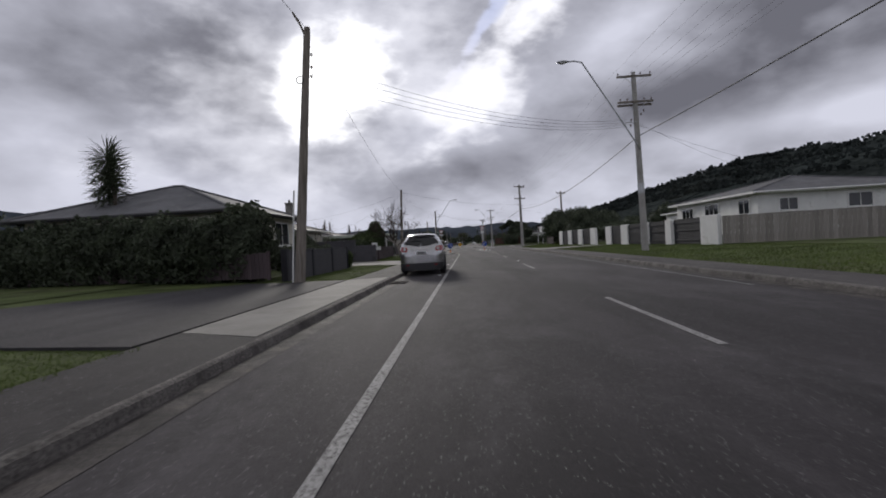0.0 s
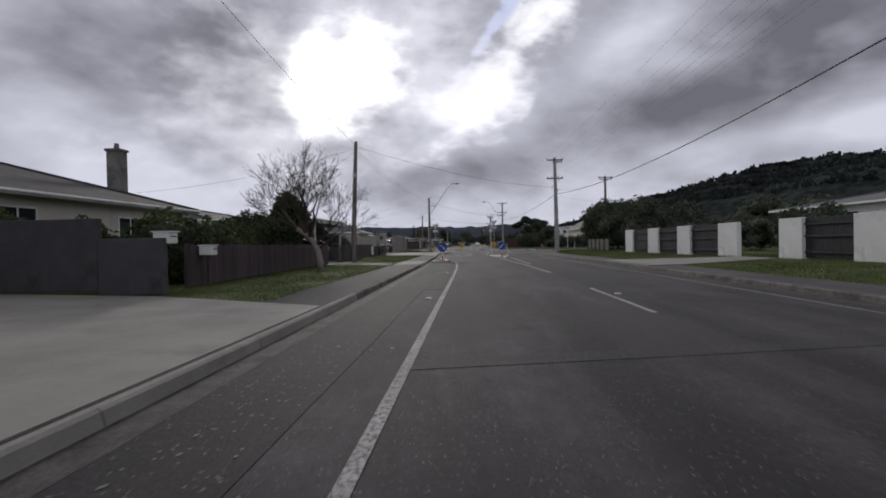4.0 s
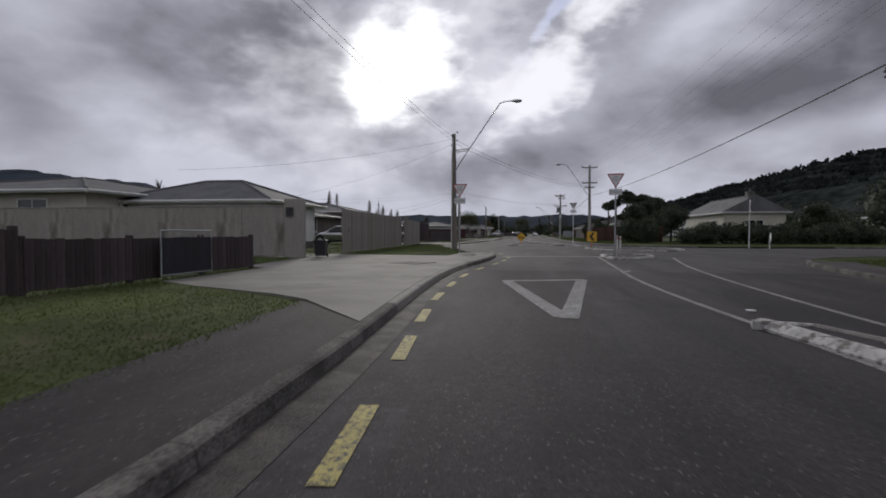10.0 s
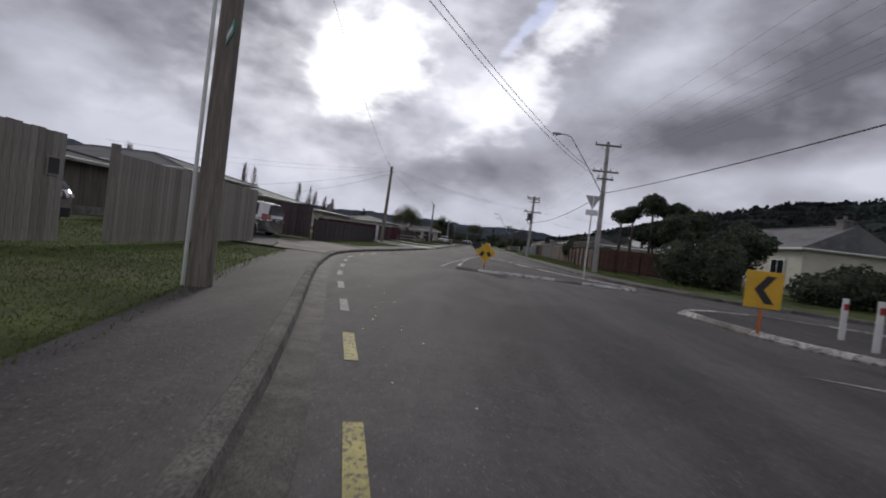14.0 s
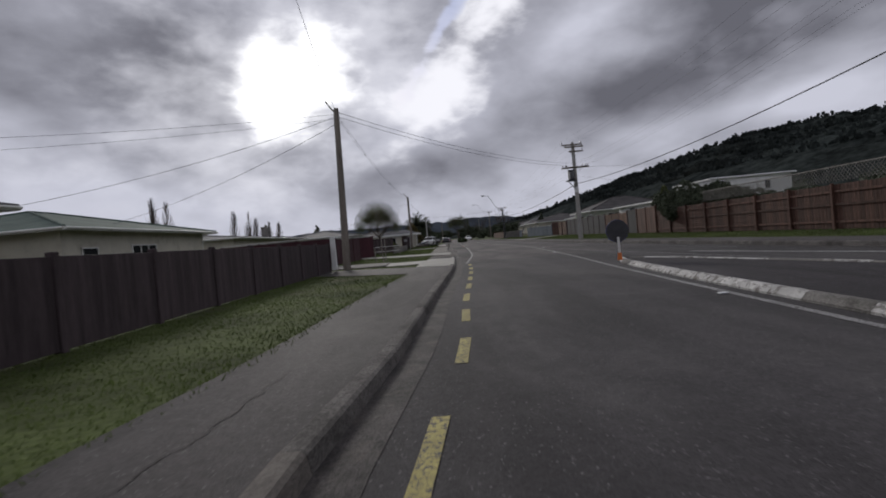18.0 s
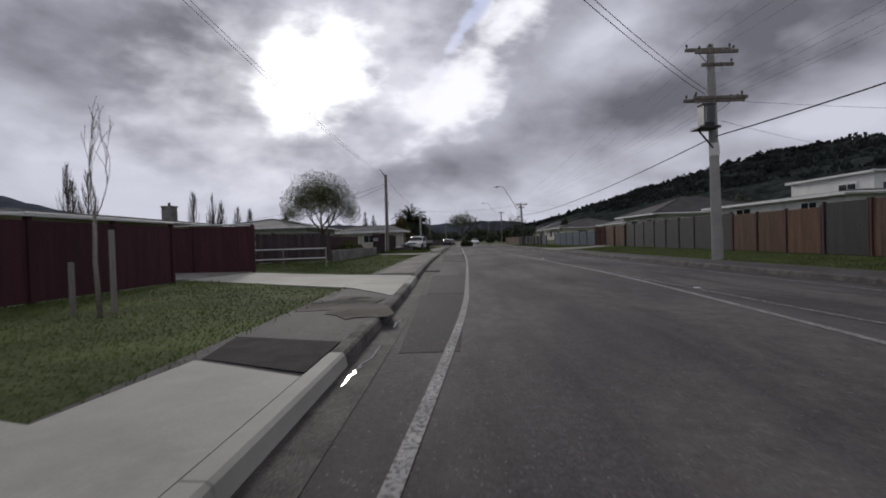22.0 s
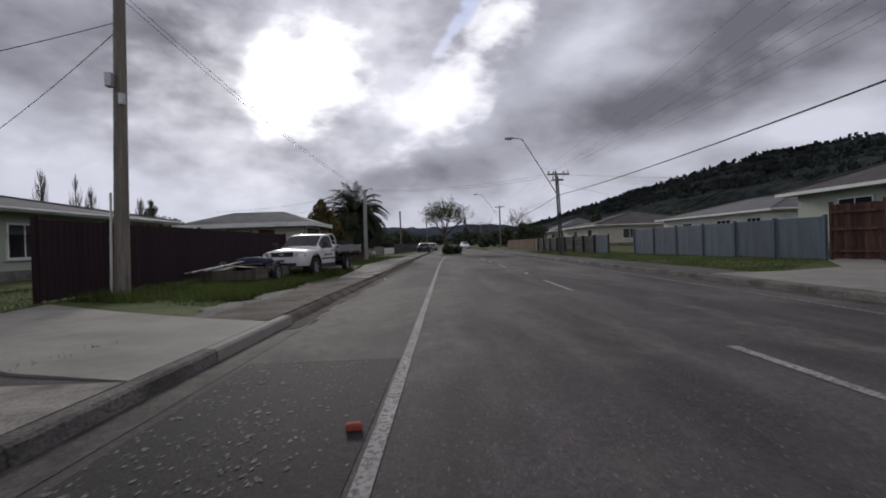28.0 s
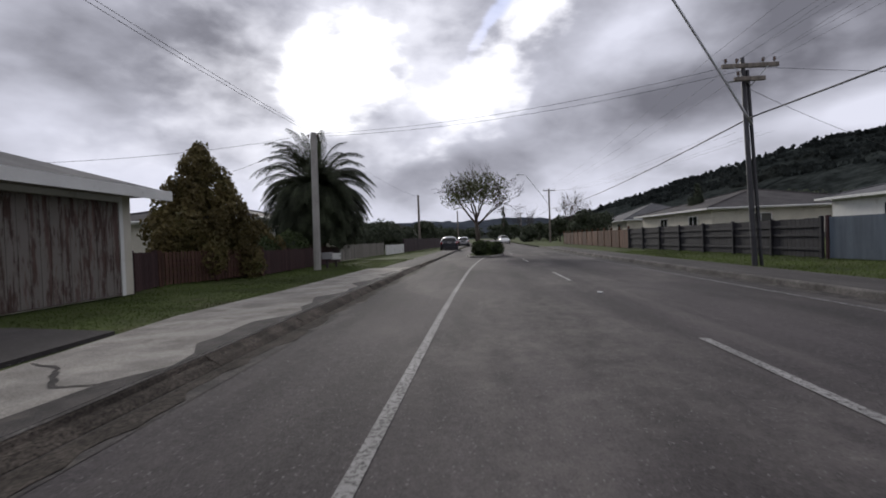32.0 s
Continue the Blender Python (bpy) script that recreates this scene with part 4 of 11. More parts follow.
slab("driveway", back_edge(16.6, 6.0) + [(-3.9, 6.6), (-3.9, 16.2)], 0.134, "concrete", "pale concrete footpath crossing with a cracked joint")
slab("driveway", [(-3.92, 5.6), (-3.92, 16.0), (-6.6, 16.2), (-19.5, 20.8), (-30, 22), (-30, 9), (-12, 6.6)], 0.150, "asphalt_patch", "dark asphalt parking area")
slab("driveway", back_edge(34.0, 26.3) + [(-3.85, 26.8), (-4.8, 28.2), (-9.0, 29.2), (-13.5, 36.4), (-6.45, 35.7)], drive_z(0.16), "concrete", "pale concrete driveway with a rubbed surface")
slab("driveway", [(-4.12, 49.9), (-4.12, 52.7), (-6.7, 53.9), (-8.0, 55.4), (-8.6, 56.7), (-14.3, 57.0), (-14.3, 51.8), (-8.2, 50.6)], 0.128, "path_dark", "worn asphalt driveway to a carport", 0.02)
slab("driveway", back_edge(55.2, 50.2) + [(-4.0, 50.2), (-4.0, 55.2)], 0.135, "concrete", "bay of pale concrete footpath")
slab("driveway", back_edge(87.6, 68.1) + [(-4.31, 69.65), (-5.11, 70.2), (-7.06, 71.0), (-8.1, 71.5), (-8.1, 75.4), (-8.8, 75.5), (-9.3, 83.4), (-4.3, 84.0), (-4.1, 87.6)], drive_z(0.155), "concrete", "wide pale concrete driveway and path")
slab("driveway", [(-8.8, 75.5), (-9.3, 83.4), (-14, 83.4), (-14, 80.2), (-9.2, 79.9)], 0.2, "concrete", "pale concrete yard between two fences")
slab("driveway", back_edge(113.2, 105.0) + [(-8.6, 104.6), (-9.6, 107.6), (-11.2, 111.4), (-11.9, 113.9), (-9.6, 114.4)], drive_z(0.17), "drive_stained", "stained concrete driveway with a dirty edge")
slab("driveway", [(-8.62, 104.6), (-9.62, 107.6), (-11.22, 111.4), (-11.92, 113.9), (-14.6, 117.0), (-24, 120), (-24, 104)], 0.19, "path_dark", "dark oil-stained asphalt yard where cars park", 0.03)
slab("dirt_strip", [(-7.6, 113.3), (-9.6, 114.3), (-11.0, 114.5), (-11.0, 114.9), (-9.4, 114.75), (-7.5, 113.8)], 0.175, "gravel_edge", "broken dirty edge of a driveway against the grass", 0.02, "dirt")
slab("driveway", back_edge(137.75, 130.6) + [(-7.05, 131.4), (-6.95, 133.8), (-8.5, 134.3), (-8.55, 137.5), (-6.92, 136.92), (-6.7, 136.84), (-6.52, 138.33)], drive_z(0.15), "concrete_new", "fresh pale concrete driveway crossing")
slab("driveway", [(-8.52, 134.3), (-8.57, 137.5), (-13.5, 140.0), (-18, 141), (-18, 135.5)], 0.195, "concrete_old", "grey concrete driveway")
slab("driveway", back_edge(148.65, 143.2) + [(-6.35, 144.8), (-9.5, 147.0), (-11.7, 148.2), (-11.3, 151.6), (-8.0, 149.7), (-7.17, 149.15), (-6.34, 148.8)], drive_z(0.158), "concrete_new", "fresh white concrete driveway crossing")
slab("driveway", [(-11.72, 148.2), (-11.35, 152.0), (-17, 153.5), (-17, 149)], 0.21, "concrete_old", "grey concrete driveway")
slab("driveway", back_edge(174.0, 171.0) + [(-6.0, 171.3), (-9.4, 173.0), (-10.0, 177.0), (-8.0, 175.7), (-5.9, 174.4)], drive_z(0.16), "concrete", "stained concrete driveway crossing")
slab("driveway", [(-5.9, 188.7), (-6.15, 192.7), (-8.0, 193.2), (-9.8, 193.0), (-9.8, 188.7)], 0.165, "path", "worn asphalt driveway")
slab("footpath_patch", back_edge(149.75, 148.68) + [(-6.3, 148.85), (-6.25, 149.75)], 0.136, "tar", "dark smooth asphalt patch beside new concrete", 0.02, "patch")
slab("footpath_bay", back_edge(170.95, 149.8) + [(kl(y) - 1.5, y) for y in np.linspace(149.8, 170.95, 18)], 0.135, "gritty_path", "old gritty concrete footpath with stains", 0.02, "footpath")
slab("footpath_bay", back_edge(206.0, 183.0) + [(-5.5, 183.0), (-5.75, 188.0), (-5.85, 190.8), (-6.2, 194.2), (-5.9, 198.0), (-5.6, 206.0)], 0.139, "pale_path", "old gritty concrete footpath with stains", 0.02, "footpath")
slab("dirt_strip", [(kl(y) + 0.01, y) for y in np.linspace(174.0, 208.0, 30)] + [(kl(y) + 0.2 + 0.05 * math.sin(y * 1.7) + 0.04 * math.sin(y * 4.9) + 0.03 * math.sin(y * 11.3), y) for y in np.linspace(208.0, 174.0, 180)], 0.0105, "dirt_dark", "damp dark earth lying in the gutter", 0.004, "dirt")
slab("footpath_bay", back_edge(182.9, 174.1) + [(kl(y) - 1.55 - 0.12 * math.sin(y * 2.3) - 0.08 * math.sin(y * 5.1), y) for y in np.linspace(174.1, 182.9, 30)], 0.137, "dirt_path", "broken concrete footpath covered in brown earth", 0.02, "footpath")
slab("dirt_strip", [(kl(y) - 1.3, y) for y in np.linspace(179.0, 174.0, 6)] + [(kl(y) - 1.75 - 0.18 * math.sin(y * 2.9) - 0.1 * math.sin(y * 6.7), y) for y in np.linspace(174.0, 179.0, 26)], 0.139, "gravel_edge", "dark bare earth between the footpath and the grass", 0.01, "dirt")
slab("dirt_strip", [(kl(y) - 0.18, y) for y in np.linspace(205, 186, 12)] + [(kl(y) - 0.42 - 0.16 * math.sin(y * 1.9) - 0.1 * math.sin(y * 4.3), y) for y in np.linspace(186, 205, 40)], 0.143, "gravel_edge", "dark dirt and leaves along a broken kerb", 0.01, "dirt")
slab("footpath_patch", back_edge(139.0, 137.85) + [(-6.5, 138.42), (-6.62, 139.45)], 0.137, "tar", "dark smooth asphalt patch beside new concrete", 0.02, "patch")
slab("driveway", back_edge(172.8, 179.6, RB_LINE, 1) + [(6.4, 179.6), (8.6, 180.4), (11.0, 184.0), (12.5, 180.4), (9.5, 177.5), (6.0, 173.2)], 0.16, "concrete", "pale concrete driveway to a red gate")
slab("driveway", back_edge(45.0, 51.0, RA_LINE, 1) + [(8.1, 51.2), (13.3, 51.2), (13.3, 48.3), (8.1, 45.4)], 0.165, "concrete", "pale concrete driveway to a gate gap")


def ragged(cx, cy, rx, ry, seed, n=44):
    """An uneven outline round a middle, as a spill or worn patch has."""
    rng = random.Random(seed)
    ph = [rng.uniform(0, 6.28) for _ in range(4)]
    out = []
    for k in range(n):
        a = 6.2832 * k / n
        f = 0.8 + 0.2 * math.sin(2 * a + ph[0]) + 0.14 * math.sin(3 * a + ph[1]) + 0.1 * math.sin(5 * a + ph[2]) + 0.07 * math.sin(9 * a + ph[3]) + rng.uniform(-0.05, 0.05)
        out.append((cx + rx * f * math.cos(a), cy + ry * f * math.sin(a)))
    return out


for cx, cy, rx, ry, sd in ((-6.12, 142.45, 0.42, 0.34, 3), (-5.86, 142.98, 0.22, 0.12, 5), (-5.97, 142.78, 0.10, 0.16, 8)):
    slab("footpath_stain", ragged(cx, cy, rx, ry, sd), 0.1345 + 0.0008 * sd / 3, "tar", "ragged black tar stain on the footpath", 0.006, "stain")
slab("footpath_bay", ragged(-5.85, 141.9, 0.75, 1.6, 12), 0.1335, "dirt_path", "crumbling earthy patch of footpath", 0.006, "footpath")
for cx, cy, rx, ry, sd in ((kl(177.0) - 0.75, 177.0, 0.3, 0.9, 21), (kl(180.2) - 0.6, 180.2, 0.25, 0.8, 22), (kl(175.4) - 1.2, 175.4, 0.25, 0.4, 23)):
    slab("footpath_stain", ragged(cx, cy, rx, ry, sd), 0.1385 + 0.0004 * (sd - 20), "dirt_dark", "dark hollow where the footpath has broken up", 0.006, "stain")


# ---------------- road markings ----------------
def line_mark(name, pts, w, mat, label, z=0.006, step=0.8, cat="road marking"):
    p = smooth_line(pts, step)
    return solid(name, strip(offset_line(p, -w / 2), offset_line(p, w / 2), z, z), mat, label, cat, "structure")


def bar(name, x0, y0, x1, y1, w, mat, label, z=0.006):
    return line_mark(name, [(x0, y0), ((x0 + x1) / 2, (y0 + y1) / 2), (x1, y1)], w, mat, label, z, 0.7)


line_mark("edge_line", [(-0.86, -20), (-0.78, 15), (-0.74, 30), (-0.67, 45), (-0.70, 50), (-0.86, 54.6)], 0.10, "white_line", "worn solid white edge line")
for y in (-9.5, 5.0, 19.3, 33.6):
    bar("centre_dash", 2.42 + 0.008 * y, y, 2.42 + 0.008 * (y + 4.2), y + 4.2, 0.10, "white_line", "worn white centre line dash")
line_mark("centre_line", [(2.78, 44), (2.72, 48), (2.35, 57), (1.85, 66), (1.45, 74), (1.9, 80), (2.45, 87.6)], 0.11, "white_line", "worn white median line")
line_mark("centre_line", [(2.98, 51), (2.95, 57), (3.0, 64), (3.3, 72), (4.2, 80), (5.7, 87)], 0.11, "white_line", "worn white median line")
line_mark("edge_line", [(5.55, 10), (5.8, 35), (5.7, 52), (5.5, 62), (5.9, 72)], 0.10, "white_faint", "faded white edge line")
DASH = [(56.3, -1.0), (59.15, -1.36), (61.0, -1.65), (63.3, -1.92), (65.3, -2.10), (67.5, -2.30), (69.4, -2.50), (71.45, -2.65), (73.6, -2.69), (75.9, -2.70), (78.5, -2.48), (81.1, -2.10), (83.45, -1.87), (85.7, -1.75)]
for y, x in DASH:
    x0, x1 = (float(np.interp(y + q, [d[0] for d in DASH], [d[1] for d in DASH])) for q in (-0.52, 0.52))
    bar("no_stopping_dash", x0, y - 0.52, x1, y + 0.52, 0.13, "yellow_line", "worn yellow no-stopping dash")
for y in [90.0 + k * 2.445 for k in range(10)] + [114.7, 117.1, 119.3, 121.4, 123.5, 125.5, 127.6, 129.7, 131.9]:
    bar("no_stopping_dash", kl(y - 0.55) + 0.59, y - 0.55, kl(y + 0.55) + 0.59, y + 0.55, 0.12, "yellow_line" if y < 94 or y > 108 else "white_line", "worn pale no-stopping dash")
for k, (a, c) in enumerate((((-1.6, 74.5), (0.33, 75.1)), ((-1.5, 74.4), (-0.62, 69.5)), ((0.25, 75.0), (-0.56, 69.4)))):
    bar("give_way_triangle", a[0], a[1], c[0], c[1], 0.26, "white_line", "worn white give-way triangle on the asphalt", 0.006 + 0.003 * k)
bar("give_way_line", -2.08, 86.82, 2.62, 87.62, 0.38, "white_line", "worn white give-way line")
bar("give_way_mark", 2.6, 83.0, 3.1, 84.2, 0.3, "gravel_edge", "faded brown mark")
solid("lane_mark", Build().add([(2.25, 93.95, 0.006), (4.35, 92.95, 0.006), (4.85, 93.25, 0.006)], [(0, 1, 2)]), "white_line", "worn white wedge painted before the island", "road marking", "structure")
line_mark("lane_mark", [(4.8, 93.18), (8.6, 93.4), (12.5, 94.2)], 0.10, "white_line", "thin worn white lane line")
line_mark("lane_mark", [(-2.6, 106.0), (0.2, 107.0), (3.0, 106.2), (5.2, 106.4)], 0.10, "white_line", "thin worn white line before the island")
line_mark("centre_line", [(-2.95, 108), (-2.75, 112), (-2.35, 117), (-1.75, 124), (-0.95, 131), (-0.3, 138), (0.35, 146), (0.5, 152), (0.45, 172)], 0.11, "white_line", "worn white median line")
line_mark("centre_line", [(1.6, 120), (1.3, 127), (0.6, 136), (0.55, 146), (0.6, 152)], 0.10, "white_faint", "faded white median line")
for y in (178.0, 188.9, 199.4, 209.8, 220.0, 230, 240):
    bar("centre_dash", 0.55 + (y - 178) * 0.016, y, 0.60 + (y - 175) * 0.016, y + 3.2, 0.10, "white_line", "worn white centre line dash")
line_mark("edge_line", [(-5.0, 133.0), (-4.45, 138), (-4.02, 142.5), (-3.75, 148), (-3.35, 156), (-2.95, 166), (-2.6, 178), (-2.3, 188), (-2.0, 198), (-1.4, 210), (-0.3, 220)], 0.10, "white_line", "worn solid white edge line")
line_mark("edge_line", [(3.35, 128), (3.1, 150), (3.2, 168), (3.7, 180), (3.9, 205), (4.3, 222)], 0.09, "white_faint", "faded white edge line")
bar("lane_mark", 1.9, 128.0, 3.2, 122.0, 0.25, "white_line", "worn white mark on the opposite lane")
# darker and coarser surfacing
slab("road_patch", [(-2.15, 38), (-0.80, 38), (-0.78, 52), (-0.95, 56.4), (-2.2, 56.4)], 0.0045, "asphalt_rough", "coarse flaking chip seal shoulder", 0.02, "patch")
slab("road_patch", [(-2.15, 18), (-1.3, 18), (-1.25, 38), (-2.15, 38)], 0.0045, "asphalt_rough", "coarse chip seal shoulder", 0.02, "patch")
slab("road_patch", [(-4.85, 139), (-4.25, 139), (-3.95, 144.3), (-4.85, 144.3)], 0.0045, "asphalt_rough", "coarse flaking chip seal shoulder", 0.02, "patch")
slab("road_patch", [(-4.75, 144.4), (-3.95, 144.4), (-3.62, 150), (-4.75, 150)], 0.0045, "asphalt_patch", "smooth dark asphalt patch", 0.02, "patch")
slab("road_patch", [(-4.5, 160), (-3.25, 160), (-2.85, 172), (-4.3, 172)], 0.0045, "asphalt_rough", "coarse chip seal shoulder", 0.02, "patch")
slab("road_patch", [(-1.0, 54.1), (0.6, 54.6), (2.35, 55.2), (2.2, 60), (1.75, 66), (1.4, 70.5), (-0.4, 70.9), (-2.2, 70.2), (-1.75, 64), (-1.2, 58.5)], 0.0045, "asphalt_patch", "smooth dark resurfaced asphalt", 0.02, "patch")
slab("road_patch", [(-0.75, 30.2), (5.8, 31.4), (5.8, 31.75), (-0.75, 30.6)], 0.0045, "asphalt_patch", "dark sealed trench across the street", 0.02, "patch")


def flakes(label, n, y0, y1, xa, xb, seed, size=(0.015, 0.06)):
    """Flat pale scabs of worn paint, old seal and painted glints, scattered in loose clusters."""
    rng = np.random.default_rng(seed)
    b = Build()
    cy = rng.uniform(y0, y1, max(4, n // 14))
    for _ in range(n):
        y = float(np.clip(cy[rng.integers(len(cy))] + rng.normal(0, 0.32), y0, y1))
        x = xa(y) + (xb(y) - xa(y)) * rng.random()
        q = rng.uniform(*size) * (1.0 if rng.random() < 0.9 else 1.9)
        k = rng.integers(5, 8)
        an = np.sort(rng.uniform(0, 6.283, k))
        b.add([(x + q * math.cos(a) * rng.uniform(0.5, 1.0), y + 1.5 * q * math.sin(a) * rng.uniform(0.5, 1.0), 0.0085) for a in an], [tuple(range(k))])
    ob = new("seal_flakes", b.mesh("seal_flakes", "flake_and_glint"))
    return tagged(ob, label, "flakes", kind="stuff")


flakes("pale scabs of old seal on the coarse shoulder", 900, 38.5, 55.5, lambda y: -2.05, lambda y: -0.95, 91, (0.008, 0.032))
flakes("pale scabs of old seal on the shoulder", 260, 20, 38, lambda y: -2.0, lambda y: -0.9, 92, (0.005, 0.018))
flakes("pale scabs of old seal on the coarse shoulder", 1100, 160.5, 172.0, lambda y: kl(y) + 0.4, lambda y: kl(y) + 1.5, 93, (0.006, 0.024))
# wet glints along the gutter, painted as flat pale specks
flakes("pale stone chips and painted wet glints along the gutter edge", 260, 100, 112, lambda y: kl(y) + 0.35, lambda y: kl(y) + 0.8, 94, (0.005, 0.016))
flakes("pale stone chips and painted wet glints along the gutter edge", 160, 86, 100, lambda y: kl(y) + 0.45, lambda y: kl(y) + 1.2, 95, (0.004, 0.012))


# ---------------- traffic islands ----------------
def island(name, outline, label, whites=True, fill="asphalt", step=0.9, h=0.11, wid=0.2):
    """A raised island: a ring of kerb blocks painted white in part, and a filling."""
    p = smooth_line(outline + outline[:1], step)
    nm = normals(p)
    c = p.mean(0)
    # the ring's inside lies towards the middle
    s = 1 if np.mean(np.sum((c - p) * nm, axis=1)) > 0 else -1
    nm = nm * s
    top = thing(name, label, "traffic island", kind="structure")
    inner = Build()
    ins = p + nm * wid * 0.9
    n = len(ins) - 1
    inner.add([(q[0], q[1], h - 0.03) for q in ins[:n]], [tuple(range(n))])
    part("filling", inner, fill, top)
    for i in range(len(p) - 1):
        d = p[i + 1] - p[i]
        g = d / max(np.linalg.norm(d), 1e-6) * 0.006
        jit = random.uniform(-0.006, 0.006)
        prof = [(0.0, -0.03), (0.0, 0.03), (0.07, h - 0.01 + jit), (0.11, h + jit), (wid - 0.03, h + jit), (wid, h - 0.02), (wid, -0.03)]
        part("kerb_block", ribbon_block(p[i] + g, p[i + 1] - g, nm[i], nm[i + 1], prof), "kerb_white" if whites and random.random() < 0.8 else "concrete_old", top)
    return top


def kerb_row(name, pts, label, wid=0.22, h=0.10, step=0.68, painted=()):
    """A single row of kerb blocks set on the asphalt, some of them painted."""
    top = thing(name, label, "traffic island", kind="structure")
    p = smooth_line(pts, step)
    nm = normals(p)
    for i in range(len(p) - 1):
        d = p[i + 1] - p[i]
        g = d / max(np.linalg.norm(d), 1e-6) * 0.008
        j = random.uniform(-0.008, 0.008)
        prof = [(-wid / 2, -0.02), (-wid / 2, 0.03), (-wid / 2 + 0.05, h - 0.012 + j), (-wid / 2 + 0.08, h + j), (wid / 2 - 0.08, h + j), (wid / 2 - 0.05, h - 0.012 + j), (wid / 2, 0.03), (wid / 2, -0.02)]
        part("kerb_block", ribbon_block(p[i] + g, p[i + 1] - g, nm[i], nm[i + 1], prof), "kerb_white" if i in painted else "concrete_old", top)
    return top


kerb_row("island_build_out", [(-2.32, 55.32), (-1.85, 55.82), (-1.38, 56.33)], "low row of kerb blocks, white paint worn off the near end", painted=(0,))
kerb_row("island_build_out", [(-1.33, 56.42), (-1.62, 58.4), (-1.90, 60.4), (-2.18, 62.4)], "low row of kerb blocks with chipped white paint", painted=(1, 2, 3, 5, 6))
island("island_median", [(1.55, 69.2), (2.15, 65.6), (2.55, 62.6), (2.95, 62.4), (3.0, 63.6), (2.85, 66.5), (2.1, 69.5)], "slim median island with white painted kerb blocks", step=0.9)
island("island_splitter", [(2.65, 88.3), (2.45, 85.0), (3.3, 84.4), (4.8, 86.3), (5.2, 88.2), (4.4, 88.9)], "splitter island with chipped white kerb", step=0.8)
island("island_roundabout", [(3.35, 100.2), (3.5, 97.0), (4.6, 95.2), (6.6, 94.6), (8.6, 95.4), (9.6, 97.4), (8.8, 100.0), (6.5, 101.6), (4.4, 101.4)], "raised roundabout island with white kerb", step=0.9)
island("island_splitter", [(-2.35, 107.8), (-1.4, 107.2), (1.0, 107.6), (3.6, 106.9), (5.2, 107.0), (4.4, 108.6), (2.8, 112.0), (1.3, 119.0), (0.35, 124.5), (-0.45, 126.9), (-0.95, 127.0), (-1.45, 124.0), (-2.05, 117.5), (-2.3, 112.0)],
       "long splitter island with chipped white kerb blocks", step=1.0)
island("island_tree", [(-1.6, 216.5), (-0.6, 216.0), (0.4, 217.5), (0.9, 222.0), (0.6, 227.0), (-0.4, 228.0), (-1.3, 226.0), (-1.9, 221.0)], "planted traffic island in the street", whites=False, fill="soil", step=1.2)


# ---------------- cracks and broken joints in the paths ----------------
def crack(pts, w, z, label="dark jagged crack across the footpath", mat="gravel_edge"):
    """A jagged open crack of uneven width."""
    p = smooth_line(pts, 0.09)
    rng = random.Random(int(abs(pts[0][0] * 100 + pts[0][1] * 10)))
    n = len(p)
    left, right = [], []
    nm = normals(p)
    for i in range(n):
        k = math.sin(math.pi * (i + 0.3) / (n - 0.4)) ** 0.5
        o = rng.uniform(-0.03, 0.03)
        left.append(p[i] + nm[i] * (o - w * k * rng.uniform(0.3, 0.8)))
        right.append(p[i] + nm[i] * (o + w * k * rng.uniform(0.3, 0.8)))
    return solid("path_crack", strip(np.array(left), np.array(right), z, z), mat, label, "crack", "structure")


Z_BAY = 0.1425
for pts, w in (([(-5.75, 186.2), (-5.2, 185.9), (-4.75, 185.6), (-4.15, 185.25)], 0.035), ([(-5.3, 187.7), (-4.95, 188.0), (-4.75, 188.15), (-4.4, 188.9)], 0.025), ([(-5.8, 191.1), (-5.3, 190.9), (-4.9, 190.2), (-4.45, 190.4)], 0.05),
               ([(-5.6, 184.3), (-5.0, 185.0), (-4.75, 185.6), (-4.6, 186.6), (-4.75, 188.1)], 0.04), ([(-5.0, 183.2), (-4.6, 184.2), (-4.4, 184.7), (-4.15, 185.2)], 0.06), ([(-5.7, 194.8), (-5.0, 194.9), (-4.2, 194.7)], 0.015),
               ([(-4.9, 185.2), (-4.7, 186.0), (-4.55, 186.9), (-4.5, 187.6)], 0.14), ([(-4.75, 183.6), (-4.55, 184.3), (-4.45, 185.0)], 0.16), ([(-5.5, 199.0), (-4.9, 199.2), (-3.9, 199.0)], 0.015)):
    crack(pts, w, Z_BAY)
    Z_BAY += 0.0012
M["water"] = glass_material("still_puddle_water", (0.03, 0.028, 0.027), 0.03)
for pts, w in (([(-5.20, 137.9), (-5.16, 138.4), (-5.10, 139.0), (-5.06, 139.4)], 0.028), ([(-5.06, 140.4), (-5.02, 140.9), (-5.0, 141.3)], 0.02)):
    tagged(crack(pts, w, 0.0098, "still rainwater lying along the gutter", "water"), "still rainwater lying along the gutter", "puddle", kind="structure").name = "puddle"
crack([(-7.8, 119.6), (-7.3, 119.7), (-6.75, 119.6)], 0.015, 0.1335)
crack([(-7.8, 114.2), (-7.6, 115.2), (-7.55, 116.4)], 0.012, 0.1335)


# ---------------- poles, lamps and wires ----------------
def insulator(parent, x, y, z, h=0.16, mat="porcelain"):
    b = Build()
    b.tube([(x, y, z), (x, y, z + h * 0.45)], 0.012, 6)
    b.tube([(x, y, z + h * 0.35), (x, y, z + h * 0.55), (x, y, z + h * 0.6), (x, y, z + h * 0.85), (x, y, z + h)], [0.03, 0.05, 0.035, 0.045, 0.02], 8)
    return part("insulator", b, mat, parent, smooth=True)


